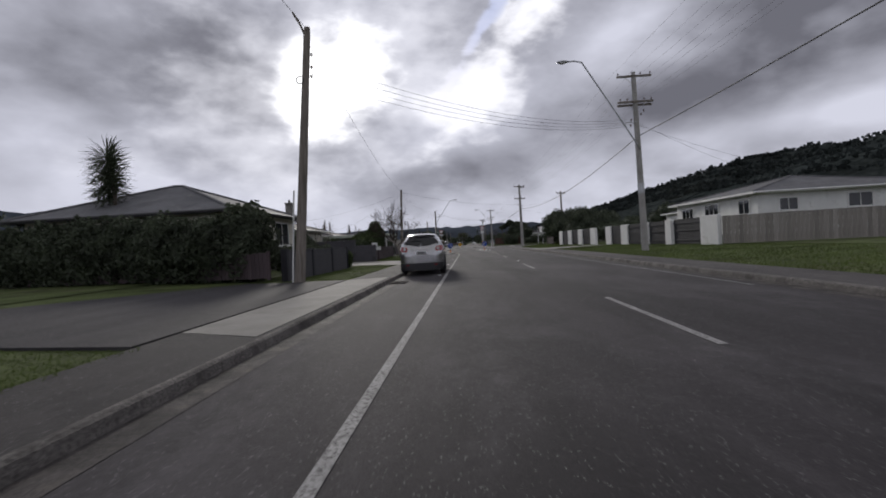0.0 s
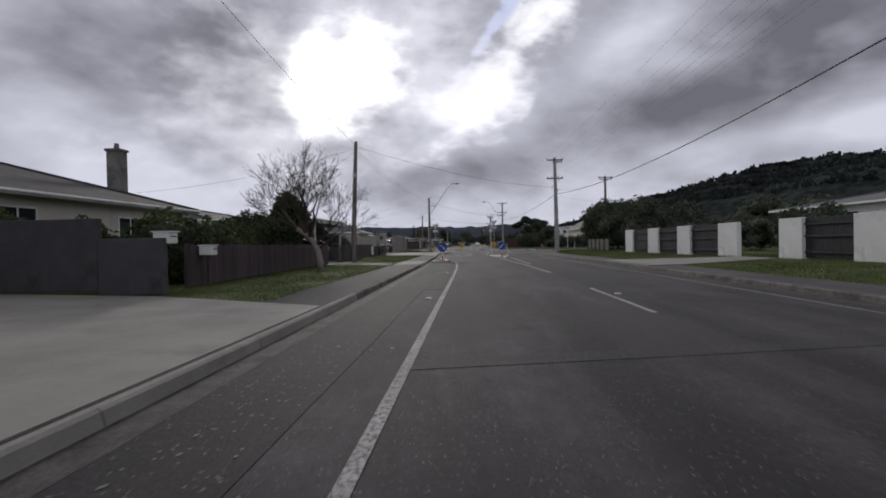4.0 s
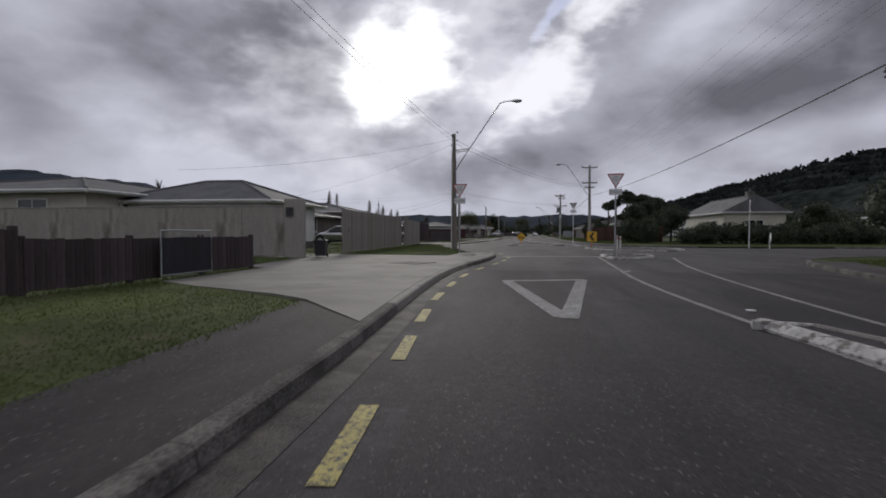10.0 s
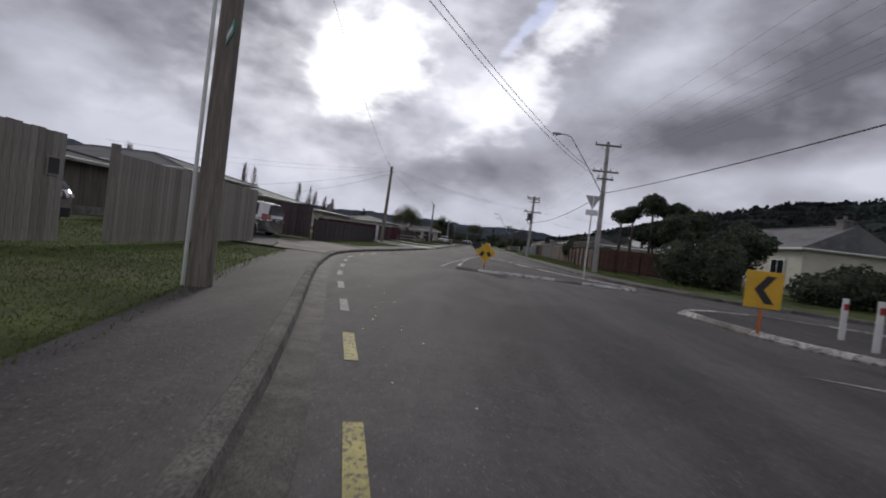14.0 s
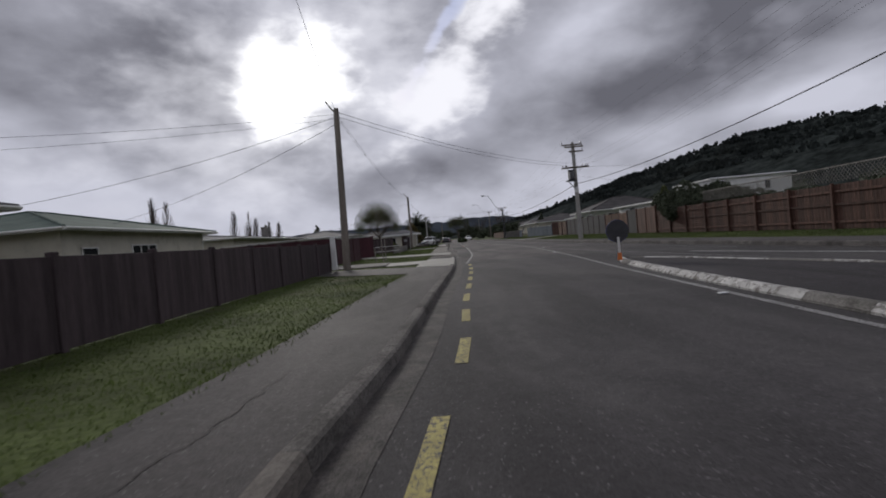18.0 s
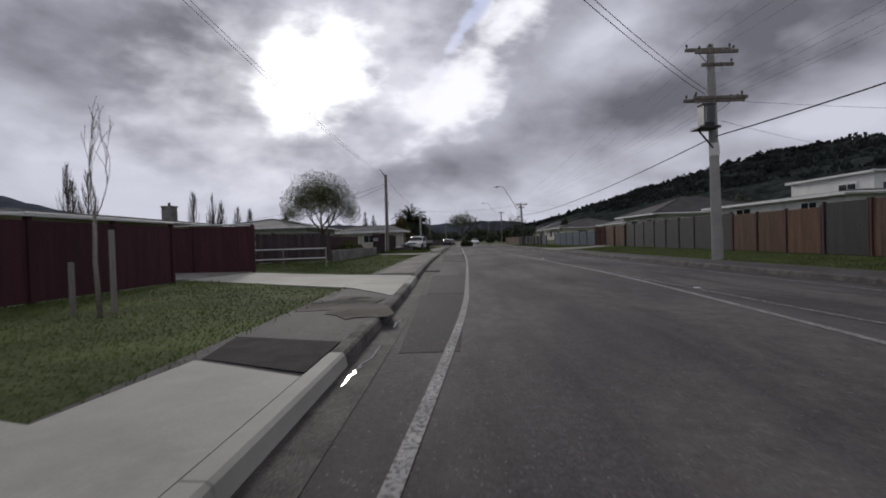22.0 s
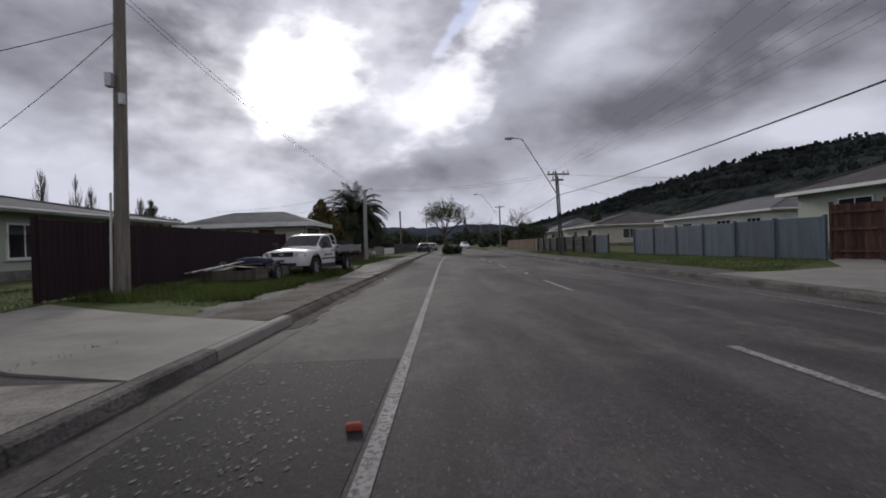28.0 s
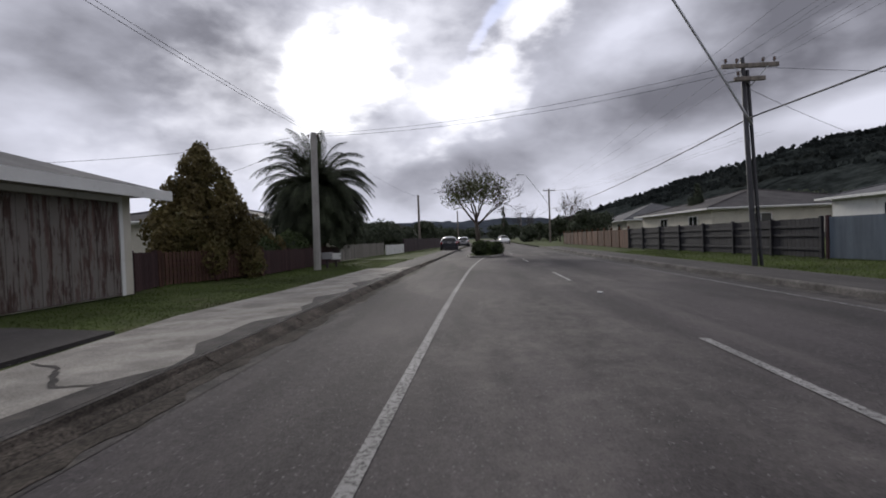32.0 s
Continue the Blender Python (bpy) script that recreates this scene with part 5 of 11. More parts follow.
def crossarm(parent, z, x0, x1, pins, dy=0.1, brace=True, mat="pole_wood"):
    a = part("crossarm", Build().box(x0, -dy - 0.05, z - 0.055, x1, -dy + 0.05, z + 0.055, 0.006), mat, parent)
    for x in pins:
        insulator(a, x, -dy, z + 0.05)
    if brace:
        b = Build()
        for x in (x0 * 0.6, x1 * 0.6):
            b.tube([(x, -dy - 0.06, z - 0.04), (0, -dy - 0.02, z - 0.55)], 0.014, 5)
        part("brace", b, "galv", a)
    return a


def pole(x, y, h, r0, r1, mat, label, lean=(0, 0), square=False, name="utility_pole"):
    """A tapered pole; its top leans by the given offsets."""
    z0 = gz(x, y)
    p = thing(name, label, "utility pole", (x, y, z0 - 0.02), group="utility poles along the street")
    rows = [0, 0.02, 0.3, 0.6, 0.97, 1.0]
    b = Build()
    rad = [r0 * 1.04, r0, r0 + (r1 - r0) * 0.3, r0 + (r1 - r0) * 0.6, r1, r1 * 0.85]
    b.tube([(lean[0] * u, lean[1] * u, h * u) for u in rows], rad, 8 if square else 14)
    part("shaft", b, mat, p, smooth=30)
    return p


def street_lamp(parent, z0, tip, arm_r=0.035, clamp=True):
    """A curved arm from the pole to a cobra-head lantern at tip (x, y, z in the pole's own measures)."""
    tx, ty, tz = tip
    pts = []
    for i in range(13):
        u = i / 12
        if u < 0.84:
            v = u / 0.84
            pts.append((tx * 0.80 * v, ty * 0.8 * v, z0 + (tz - 0.02 - z0) * v ** 0.97))
        else:
            v = (u - 0.84) / 0.16
            pts.append((tx * (0.80 + 0.20 * v), ty * (0.8 + 0.2 * v), tz - 0.02 + 0.10 * math.sin(v * 1.9) * 0.9))
    arm = part("lamp_arm", Build().tube(pts, arm_r, 8), "galv", parent, smooth=True)
    s = 1 if tx >= 0 else -1
    b = Build()
    b.loft([[(tx + s * d, ty + w * math.cos(a), tz + 0.06 + hh * math.sin(a)) for a in np.linspace(0, 6.283, 13)[:-1]]
            for d, w, hh in ((-0.06, 0.045, 0.04), (0.05, 0.09, 0.07), (0.25, 0.14, 0.095), (0.48, 0.13, 0.085), (0.6, 0.05, 0.04))])
    head = part("lantern", b, "galv", arm, smooth=True)
    b = Build()
    b.loft([[(tx + s * d, ty + w * math.cos(a), tz + 0.0 + hh * math.sin(a)) for a in np.linspace(0, 6.283, 11)[:-1]]
            for d, w, hh in ((0.15, 0.05, 0.03), (0.25, 0.10, 0.07), (0.42, 0.10, 0.06), (0.5, 0.05, 0.03))])
    part("lamp_glass", b, "lamp_clear", arm, smooth=True)
    part("stay", Build().tube([(0, ty * 0.1, z0 + (tz - z0) * 0.30), (tx * 0.235, ty * 0.2, z0 + (tz - z0) * 0.29)], 0.018, 6), "galv", parent)
    return arm


WIRES = []


def wire(a, c, sag, r=0.008, twist=False):
    n = 15
    a, c = Vector(a), Vector(c)
    pts = [a.lerp(c, i / n) - Vector((0, 0, sag * 4 * (i / n) * (1 - i / n))) for i in range(n + 1)]
    ob = solid("overhead_wire", Build().tube(pts, r, 5, False), "wire", "thin dark overhead wire strung between poles", "wire", group="overhead wires", smooth=True)
    WIRES.append(ob)
    return ob


# left-hand poles
pA = pole(-5.45, 16.05, 8.3, 0.17, 0.11, "pole_wood", "weathered timber power pole leaning over the footpath", (0.68, 0.15))
part("top_bracket", Build().tube([(0.62, 0.1, 8.0), (0.5, 0.0, 8.35), (0.28, 0.0, 8.75)], 0.035, 6), "pole_wood", pA)
part("conduit", Build().tube([(-0.20, -0.08, 0), (-0.02, -0.1, 2.6), (0.0, -0.06, 3.0)], 0.028, 6), "white_paint", pA)
for k, z in enumerate((6.6, 6.9, 7.3)):
    insulator(pA, 0.75 + 0.02 * k, 0.1, z, 0.14)
part("service_loop", Build().tube([(0.4 + 0.12 * math.cos(a), -0.05, 6.55 + 0.12 * math.sin(a)) for a in np.linspace(0, 6.2, 14)], 0.018, 5), "wire", pA)
pE = pole(-7.2, 56.1, 7.35, 0.16, 0.11, "pole_wood", "slim weathered timber power pole beside a fence", (0.25, 0.3))
part("top_box", Build().box(0.10, -0.12, 5.1, 0.26, 0.02, 5.4, 0.01), "galv", pE)
pF = pole(-5.35, 94.1, 7.3, 0.16, 0.12, "pole_wood", "weathered timber pole carrying a street lamp and road signs", (-0.1, 0.3))
part("conduit", Build().tube([(-0.20, -0.05, 0), (-0.18, -0.02, 6.0), (-0.12, 0.1, 7.0)], 0.03, 6), "white_paint", pF)
street_lamp(pF, 4.9, (3.55, 0.2, 9.15))
part("lamp_bracket", Build().tube([(0.0, 0.2, 6.25), (0.85, 0.2, 6.35)], 0.03, 6).tube([(0.0, 0.2, 6.05), (0.8, 0.2, 6.28)], 0.02, 6), "galv", pF)
SGN = pose(0.06, -0.1, 3.15, 0, 0, -55)
sg = part("street_sign", Build().box(0.02, -0.012, 0, 0.62, 0.012, 0.17, 0.004, SGN), "sign_green", pF, "dark green street name blade")
part("lettering", Build().box(0.10, -0.017, 0.05, 0.54, -0.0135, 0.11, 0, SGN), "sign_white", sg)
for k, z in enumerate((6.5, 6.8, 7.1, 7.3)):
    insulator(pF, 0.12 if k % 2 else -0.22, 0.2, z, 0.14)
pI = pole(-10.15, 134.05, 7.1, 0.17, 0.12, "pole_wood", "weathered timber power pole at the end of a dark fence", (0.15, 0.2))
part("top_bracket", Build().tube([(0.12, 0.2, 6.9), (-0.1, 0.2, 7.15), (-0.28, 0.2, 7.45)], 0.03, 6), "pole_wood", pI)
pJ = pole(-9.3, 178.2, 6.95, 0.16, 0.12, "pole_wood", "weathered timber power pole in long grass", (0.0, 0.3))
part("top_bracket", Build().tube([(0.0, 0.3, 6.6), (-0.2, 0.25, 7.05), (-0.5, 0.2, 7.45)], 0.035, 6), "pole_wood", pJ)
part("meter_box", Build().box(-0.16, -0.1, 4.6, -0.02, 0.06, 4.9, 0.01), "galv", pJ)
part("junction_box", Build().box(0.12, -0.1, 4.2, 0.22, 0.02, 4.45, 0.01), "galv", pJ)
part("conduit", Build().tube([(-0.2, -0.05, 0), (-0.17, 0, 2.3)], 0.03, 6), "white_paint", pJ)
pL = pole(-7.6, 206.0, 5.4, 0.15, 0.13, "pole_concrete", "slim concrete power pole beside a palm", (0.03, 0.1), True)
for dx in (-0.18, 0.18):
    insulator(pL, dx, 0.1, 5.2, 0.14)
far_poles = []
for x, y, h in ((-7.2, 244, 6.2), (-3.5, 282, 6.4)):
    far_poles.append(pole(x, y, h, 0.15, 0.11, "pole_wood", "weathered timber power pole down the street"))

# right-hand poles
pB = pole(9.87, 28.1, 10.0, 0.20, 0.13, "pole_concrete", "tall concrete power pole with two timber crossarms", (0.0, 0.5), True)
crossarm(pB, 9.75, -0.95, 0.95, (-0.88, 0.35, 0.88), -0.4)
crossarm(pB, 8.3, -1.0, 0.95, (-0.85, -0.45, 0.45, 0.85), -0.3)
crossarm(pB, 8.18, -0.95, 0.95, (-0.8, 0.8), -0.55, False)
for k, (dx, z) in enumerate(((0.35, 8.0), (0.4, 7.7), (-0.3, 7.2), (-0.35, 6.9), (0.25, 7.5))):
    insulator(pB, dx, 0.3, z, 0.16)
street_lamp(pB, 5.6, (-3.6, 0.4, 10.75), 0.045)
part("sleeve", Build().tube([(0.0, 0.15, 3.2), (0.0, 0.2, 3.75)], [0.19, 0.185], 10), "galv", pB)
pC = pole(8.4, 74.6, 9.2, 0.23, 0.14, "pole_concrete", "tall concrete power pole with two timber crossarms", (0.0, 0.6), True)
crossarm(pC, 8.95, -0.8, 0.75, (-0.75, -0.1, 0.7), -0.45)
crossarm(pC, 8.8, -0.15, 0.75, (0.7,), -0.7, False)
crossarm(pC, 7.15, -0.85, 0.75, (-0.75, -0.35, 0.3, 0.65), -0.35)
for k, (dx, z) in enumerate(((0.3, 6.9), (-0.3, 6.3), (-0.35, 6.1), (0.2, 5.9))):
    insulator(pC, dx, 0.3, z, 0.16)
part("sleeve", Build().tube([(0.0, 0.35, 5.0), (0.0, 0.38, 5.35)], [0.185, 0.18], 10), "white_paint", pC)
pD = pole(17.55, 91.2, 9.2, 0.20, 0.14, "pole_wood", "tall timber power pole behind dark trees")
crossarm(pD, 9.0, -0.9, 0.9, (-0.8, 0.0, 0.8), 0.1)
crossarm(pD, 8.8, -0.7, 0.9, (-0.6, 0.8), -0.15)
pG = pole(6.4, 121.0, 8.7, 0.19, 0.12, "pole_concrete", "tall concrete power pole with a street lamp and crossarms", (0.0, 0.6), True)
crossarm(pG, 8.45, -0.85, 0.85, (-0.8, 0.0, 0.8), -0.5)
crossarm(pG, 6.7, -0.85, 0.85, (-0.75, -0.3, 0.3, 0.75), -0.4)
crossarm(pG, 6.2, -0.55, 0.55, (-0.45, 0.45), -0.3, False)
street_lamp(pG, 4.9, (-3.2, 0.2, 8.75))
pH = pole(5.42, 152.0, 7.8, 0.20, 0.13, "pole_concrete", "concrete power pole carrying a transformer on a bracket", (0.1, 0.4), True)
crossarm(pH, 7.6, -0.85, 0.8, (-0.8, 0.05, 0.75), -0.3)
crossarm(pH, 7.35, -0.75, 0.75, (-0.6, 0.6), 0.2, False)
crossarm(pH, 7.05, -0.3, 0.85, (0.78,), -0.25)
crossarm(pH, 5.75, -1.0, 1.2, (-0.9, -0.6, 0.7, 0.95, 1.1), -0.2)
crossarm(pH, 5.72, -0.9, 1.0, (-0.8, 0.8), 0.3, False)
tr = part("transformer", Build().box(-0.55, -0.35, 4.75, -0.15, 0.15, 5.5, 0.03).box(-0.6, -0.3, 5.5, -0.12, 0.1, 5.54, 0.01), "steel_dark", pH, "grey steel transformer box")
for k in range(6):
    part("cooling_fin", Build().box(-0.52 + 0.06 * k, -0.42, 4.85, -0.51 + 0.06 * k, -0.35, 5.4), "galv", tr)
part("platform", Build().box(-0.75, -0.4, 4.66, 0.0, 0.3, 4.74, 0.01).tube([(-0.6, 0, 4.66), (0, 0.1, 4.0)], 0.035, 6), "steel_dark", pH)
part("sleeve", Build().tube([(0.06, 0.2, 3.75), (0.06, 0.22, 4.2)], [0.185, 0.18], 10), "white_paint", pH)
pK = pole(6.2, 200.8, 5.75, 0.075, 0.06, "steel_dark", "twin steel-rail power pole with a street lamp", (-0.15, 0.1))
part("second_leg", Build().tube([(0.18, 0.0, 0), (-0.02, 0.1, 5.4)], [0.055, 0.05], 6), "steel_dark", pK)
crossarm(pK, 5.5, -0.75, 0.75, (-0.65, -0.35, 0.35, 0.65), 0.0)
crossarm(pK, 5.1, -0.5, 0.3, (-0.4,), 0.15, False)
street_lamp(pK, 3.9, (-3.0, -0.2, 7.9))
pM = pole(10.6, 262, 8.0, 0.16, 0.11, "pole_wood", "timber power pole with a street lamp down the street")
crossarm(pM, 7.7, -0.9, 0.9, (-0.8, -0.3, 0.3, 0.8))
street_lamp(pM, 5.5, (-4.2, 0, 10.2))
pN = pole(13.5, 330, 8.0, 0.16, 0.11, "pole_wood", "timber power pole far down the street")
crossarm(pN, 7.7, -0.9, 0.9, (-0.8, 0.8))

TOPS = [((9.62, -32), 9.6), ((9.62, 28.5), 9.98), ((8.4, 75.1), 9.2), ((6.4, 121.5), 8.75), ((5.5, 152.3), 7.9), ((6.1, 200.8), 5.8), ((10.6, 262), 8.0), ((13.5, 330), 8.0)]
for (a, za), (c, zc) in zip(TOPS[:-1], TOPS[1:]):
    for dx in (-0.85, 0.1, 0.8):
        wire((a[0] + dx, a[1], za + 0.15), (c[0] + dx, c[1], zc + 0.15), 0.5, 0.0032)
    low = 1.45 if a[1] < 140 else 2.0
    lowc = 1.45 if c[1] < 140 else (2.0 if c[1] < 160 else 0.1)
    for dx in (-0.75, -0.35, 0.35, 0.7):
        wire((a[0] + dx, a[1], za - low), (c[0] + dx, c[1], zc - lowc), 0.55, 0.003)
CABLE = [(9.8, -32, 6.8), (9.95, 28.5, 6.55), (8.45, 75, 5.75), (6.5, 121.4, 5.4), (5.5, 152.2, 4.55), (6.2, 200.8, 4.2), (10.6, 262, 5.2), (13.5, 330, 5.5)]
for a, c in zip(CABLE[:-1], CABLE[1:]):
    wire(a, c, 1.05 if a[1] == 28.5 else 0.55, 0.022)
# wires across the street and to the houses
for k in range(4):
    wire((-4.75, 16.2, 6.7 + 0.22 * k), (9.3, 28.4, 7.1 + 0.12 * k), 0.75, 0.007)
wire((-4.8, 16.2, 8.4), (-4.9, -20, 8.0), 0.4)
wire((-6.95, 56.4, 7.3), (-4.8, 16.3, 8.0), 0.6, 0.007)
wire((-6.95, 56.4, 7.2), (8.2, 75, 6.4), 0.5, 0.009)
wire((-7.0, 56.4, 7.1), (-18, 52, 4.2), 0.4, 0.006)
wire((-7.0, 56.4, 6.9), (-15, 60, 3.6), 0.3, 0.006)
wire((-6.95, 56.4, 7.0), (-5.4, 94.3, 7.1), 0.5, 0.006)
wire((-6.98, 56.4, 6.8), (-5.4, 94.3, 6.9), 0.55, 0.006)
for k in range(2):
    wire((-5.3, 94.4, 7.0 - 0.25 * k), (6.1, 121.4, 6.5 - 0.2 * k), 0.6, 0.01)
wire((-5.4, 94.4, 7.1), (-20, 88, 4.6), 0.4, 0.006)
wire((-5.4, 94.4, 6.8), (-20, 101, 4.0), 0.4, 0.006)
wire((-5.4, 94.4, 7.2), (-10.0, 134.2, 7.0), 0.6, 0.006)
for k in range(2):
    wire((-10.0, 134.2, 7.1 - 0.2 * k), (5.3, 152.2, 6.2 - 0.2 * k), 0.5, 0.009)
    wire((-10.0, 134.2, 6.9 - 0.3 * k), (-24, 131 + 9 * k, 3.6), 0.4, 0.009)
    wire((-10.0, 134.2, 7.0 - 0.2 * k), (-30, 124, 5.5 - 0.6 * k), 0.4, 0.006)
    wire((-10.0, 134.2, 7.0 - 0.15 * k), (-9.5, 178.5, 7.1 - 0.15 * k), 0.5, 0.006)
    wire((-9.5, 178.5, 7.2 - 0.15 * k), (-7.6, 206.1, 5.6 - 0.1 * k), 0.45, 0.006)
    wire((-9.4, 178.5, 6.3 - 0.2 * k), (-20, 176 + 8 * k, 3.4), 0.3, 0.009)
    wire((-7.5, 206.1, 5.5 - 0.1 * k), (6.0, 200.9, 5.7 - 0.2 * k), 0.35, 0.006)
    wire((-7.6, 206.1, 5.5 - 0.15 * k), (-16, 199 + 9 * k, 3.6), 0.3, 0.006)
    wire((-7.6, 206.1, 5.5), (-7.2, 244, 6.2), 0.4, 0.006)
wire((9.7, 28.6, 7.3), (26, 36, 4.6), 0.5, 0.006)
wire((9.7, 28.6, 7.5), (28, 44, 5.0), 0.5, 0.006)
wire((8.5, 75, 6.2), (17.4, 91.2, 8.8), 0.4, 0.006)
wire((8.5, 75, 5.6), (19, 70, 4.0), 0.4, 0.006)
wire((5.6, 152.3, 5.2), (22, 158, 4.0), 0.4, 0.006)
wire((5.6, 152.3, 5.9), (40, 158, 6.5), 0.5, 0.006)
wire((6.2, 200.9, 5.0), (22, 212, 3.9), 0.3, 0.006)
wire((6.2, 200.9, 5.6), (40, 205, 5.5), 0.4, 0.006)


# ---------------- road signs ----------------
def disc(b, c, r, y0, y1, n=28, flat=0):
    b.prism([(c[1] + r * math.cos(a), c[0] + r * math.sin(a)) for a in np.linspace(0, 2 * math.pi, n + 1)[:-1]], 1, y0, y1)
    return b


def direction_sign(x, y, z0, rz=0, flip=1):
    s = thing("direction_sign", "round blue traffic sign with white arrow on a short post", "road sign", (x, y, z0), rz, group="round arrow signs")
    post = part("post", Build().tube([(0, 0.05, 0), (0, 0.05, 0.62)], 0.035, 10), "white_paint", s)
    part("sleeve", Build().tube([(0, 0.05, 0.0), (0, 0.05, 0.06), (0, 0.05, 0.07), (0, 0.05, 0.24)], [0.085, 0.075, 0.055, 0.05], 10), "orange", post, "orange flexible sleeve")
    d = part("disc", disc(Build(), (0, 0.78), 0.305, 0.0, 0.014), "sign_blue", s)
    rim = Build()
    rim.tube([(0.300 * math.cos(a), -0.003, 0.78 + 0.300 * math.sin(a)) for a in np.linspace(0, 2 * math.pi, 33)], 0.006, 4, False)
    part("rim", rim, "sign_white", d)
    a = Build()
    for poly in ([(-0.17, -0.13), (-0.03, -0.13), (-0.075, -0.085), (0.165, 0.13), (0.125, 0.175), (-0.115, -0.04), (-0.16, 0.0)],):
        # slanting arrow, pointing down and to the side
        a.prism([(0.78 + w, u * flip) for u, w in poly], 1, -0.006, -0.002)
    part("arrow", a, "sign_white", d)
    return s


def words(text, size, at):
    """Upright letters facing -y, centred at a point."""
    cu = bpy.data.curves.new("lettering", "FONT")
    cu.body, cu.size, cu.extrude = text, size, 0.0012
    cu.align_x, cu.align_y = "CENTER", "CENTER"
    ob = bpy.data.objects.new("lettering", cu)
    me = bpy.data.meshes.new_from_object(ob)
    bpy.data.objects.remove(ob)
    me.transform(pose(*at, 90, 0, 0) @ Matrix.Diagonal((0.78, 1.0, 1.0, 1.0)))
    me.materials.clear()
    me.materials.append(M["black"])
    return me


def give_way(x, y, z0, h, rz=0, plate=True, back=False, size=0.75):
    s = thing("give_way_sign", "white triangular give-way sign with red border on a steel post" if not back else "back of a triangular give-way sign on a white post", "road sign", (x, y, z0), rz, group="give way signs")
    part("post", Build().tube([(0, 0.04, 0), (0, 0.04, h)], 0.035, 10), "white_paint" if back else "galv", s)
    w, hh = size / 2, size * 0.88

    def tri(k, y0, y1, mat, par, nm):
        c = h - hh * 0.36
        pts = [(-w * k, hh * 0.36 * k), (w * k, hh * 0.36 * k), (0.0, -hh * 0.64 * k)]
        out = []
        for i in range(3):
            p, q, o = Vector(pts[i]), Vector(pts[(i + 1) % 3]), Vector(pts[i - 1])
            out += [p + (o - p).normalized() * 0.06 * k, p + ((q - p).normalized() + (o - p).normalized()) * 0.018 * k, p + (q - p).normalized() * 0.06 * k]
        return part(nm, Build().prism([(c + v.y, v.x) for v in out], 1, y0, y1), mat, par)
    f = tri(1.0, -0.004, 0.006, "sign_red", s, "face")
    tri(0.80, -0.008, -0.0045, "sign_white", f, "centre")
    tri(0.98, 0.0065, 0.010, "sign_back", f, "backing")
    ring = Build()
    for k in range(3):
        a0 = k * 2.094 + 0.3
        ring.tube([(0.085 * math.cos(a), -0.010, h - hh * 0.34 + 0.085 * math.sin(a)) for a in np.linspace(a0, a0 + 1.6, 8)], 0.012, 4)
    if not back:
        part("symbol", ring, "black", f)
    if plate:
        p = part("plate", Build().box(-0.28, -0.006, h - hh - 0.29, 0.28, 0.006, h - hh - 0.02, 0.003), "sign_white", s)
        part("border", Build().tube([(-0.26, -0.0075, h - hh - 0.27), (0.26, -0.0075, h - hh - 0.27), (0.26, -0.0075, h - hh - 0.04), (-0.26, -0.0075, h - hh - 0.04), (-0.26, -0.0075, h - hh - 0.27)], 0.005, 4), "black", p)
        if not back:
            part("lettering", words("GIVE WAY", 0.135, (0, -0.0085, h - hh - 0.155)), "black", p)
    return s


direction_sign(-1.78, 57.3, 0.11, -4, -1)
direction_sign(2.33, 62.9, 0.11, -4)
give_way(-4.15, 86.93, 0.15, 3.35, 0)
give_way(2.92, 85.8, 0.11, 3.65, -4)
give_way(3.72, 112.1, 0.14, 3.9, 170, True, True)
give_way(14.5, 100.4, 0.11, 3.35, 75, True, True)


def chevron(x, y, z0, rz):
    s = thing("chevron_sign", "square yellow board with a black chevron on an orange post", "road sign", (x, y, z0), rz)
    part("post", Build().tube([(0, 0.03, 0), (0, 0.03, 0.5)], 0.03, 8), "orange", s)
    d = part("board", Build().box(-0.31, 0, 0.46, 0.31, 0.012, 1.12, 0.004), "sign_yellow", s)
    part("chevron", Build().prism([(0.79 + v, u) for u, v in ((-0.16, 0.0), (0.03, 0.25), (0.19, 0.25), (0.0, 0.0), (0.19, -0.25), (0.03, -0.25))], 1, -0.004, -0.001), "black", d)
    return s


chevron(3.42, 96.9, 0.12, -6)
s = thing("warning_sign", "yellow diamond warning board on the island nose", "road sign", (-1.2, 108.5, 0.12), -4)
part("post", Build().tube([(0, 0.03, 0), (0, 0.03, 0.5)], 0.03, 8), "orange", s)
d = part("board", Build().prism([(0.66 + v, u) for u, v in ((0, 0.43), (0.43, 0), (0, -0.43), (-0.43, 0))], 1, 0, 0.012), "sign_yellow", s)
part("arrows", Build().prism([(0.62 + v, u) for u, v in ((-0.26, -0.12), (-0.14, 0.1), (-0.04, 0.02), (-0.1, -0.12))], 1, -0.004, -0.001)
     .prism([(0.62 + v, u) for u, v in ((0.26, -0.12), (0.14, 0.1), (0.04, 0.02), (0.1, -0.12))], 1, -0.004, -0.001), "black", d)


def marker_post(x, y, z0, col, h=1.0, rz=0, name="marker_post", label="slim white edge marker post with a reflector"):
    s = thing(name, label, "marker post", (x, y, z0), rz, group="marker posts")
    part("post", Build().box(-0.055, -0.02, 0, 0.055, 0.02, h, 0.01), col, s)
    part("reflector", Build().box(-0.04, -0.026, h - 0.22, 0.04, -0.021, h - 0.10), "sign_red", s)
    return s


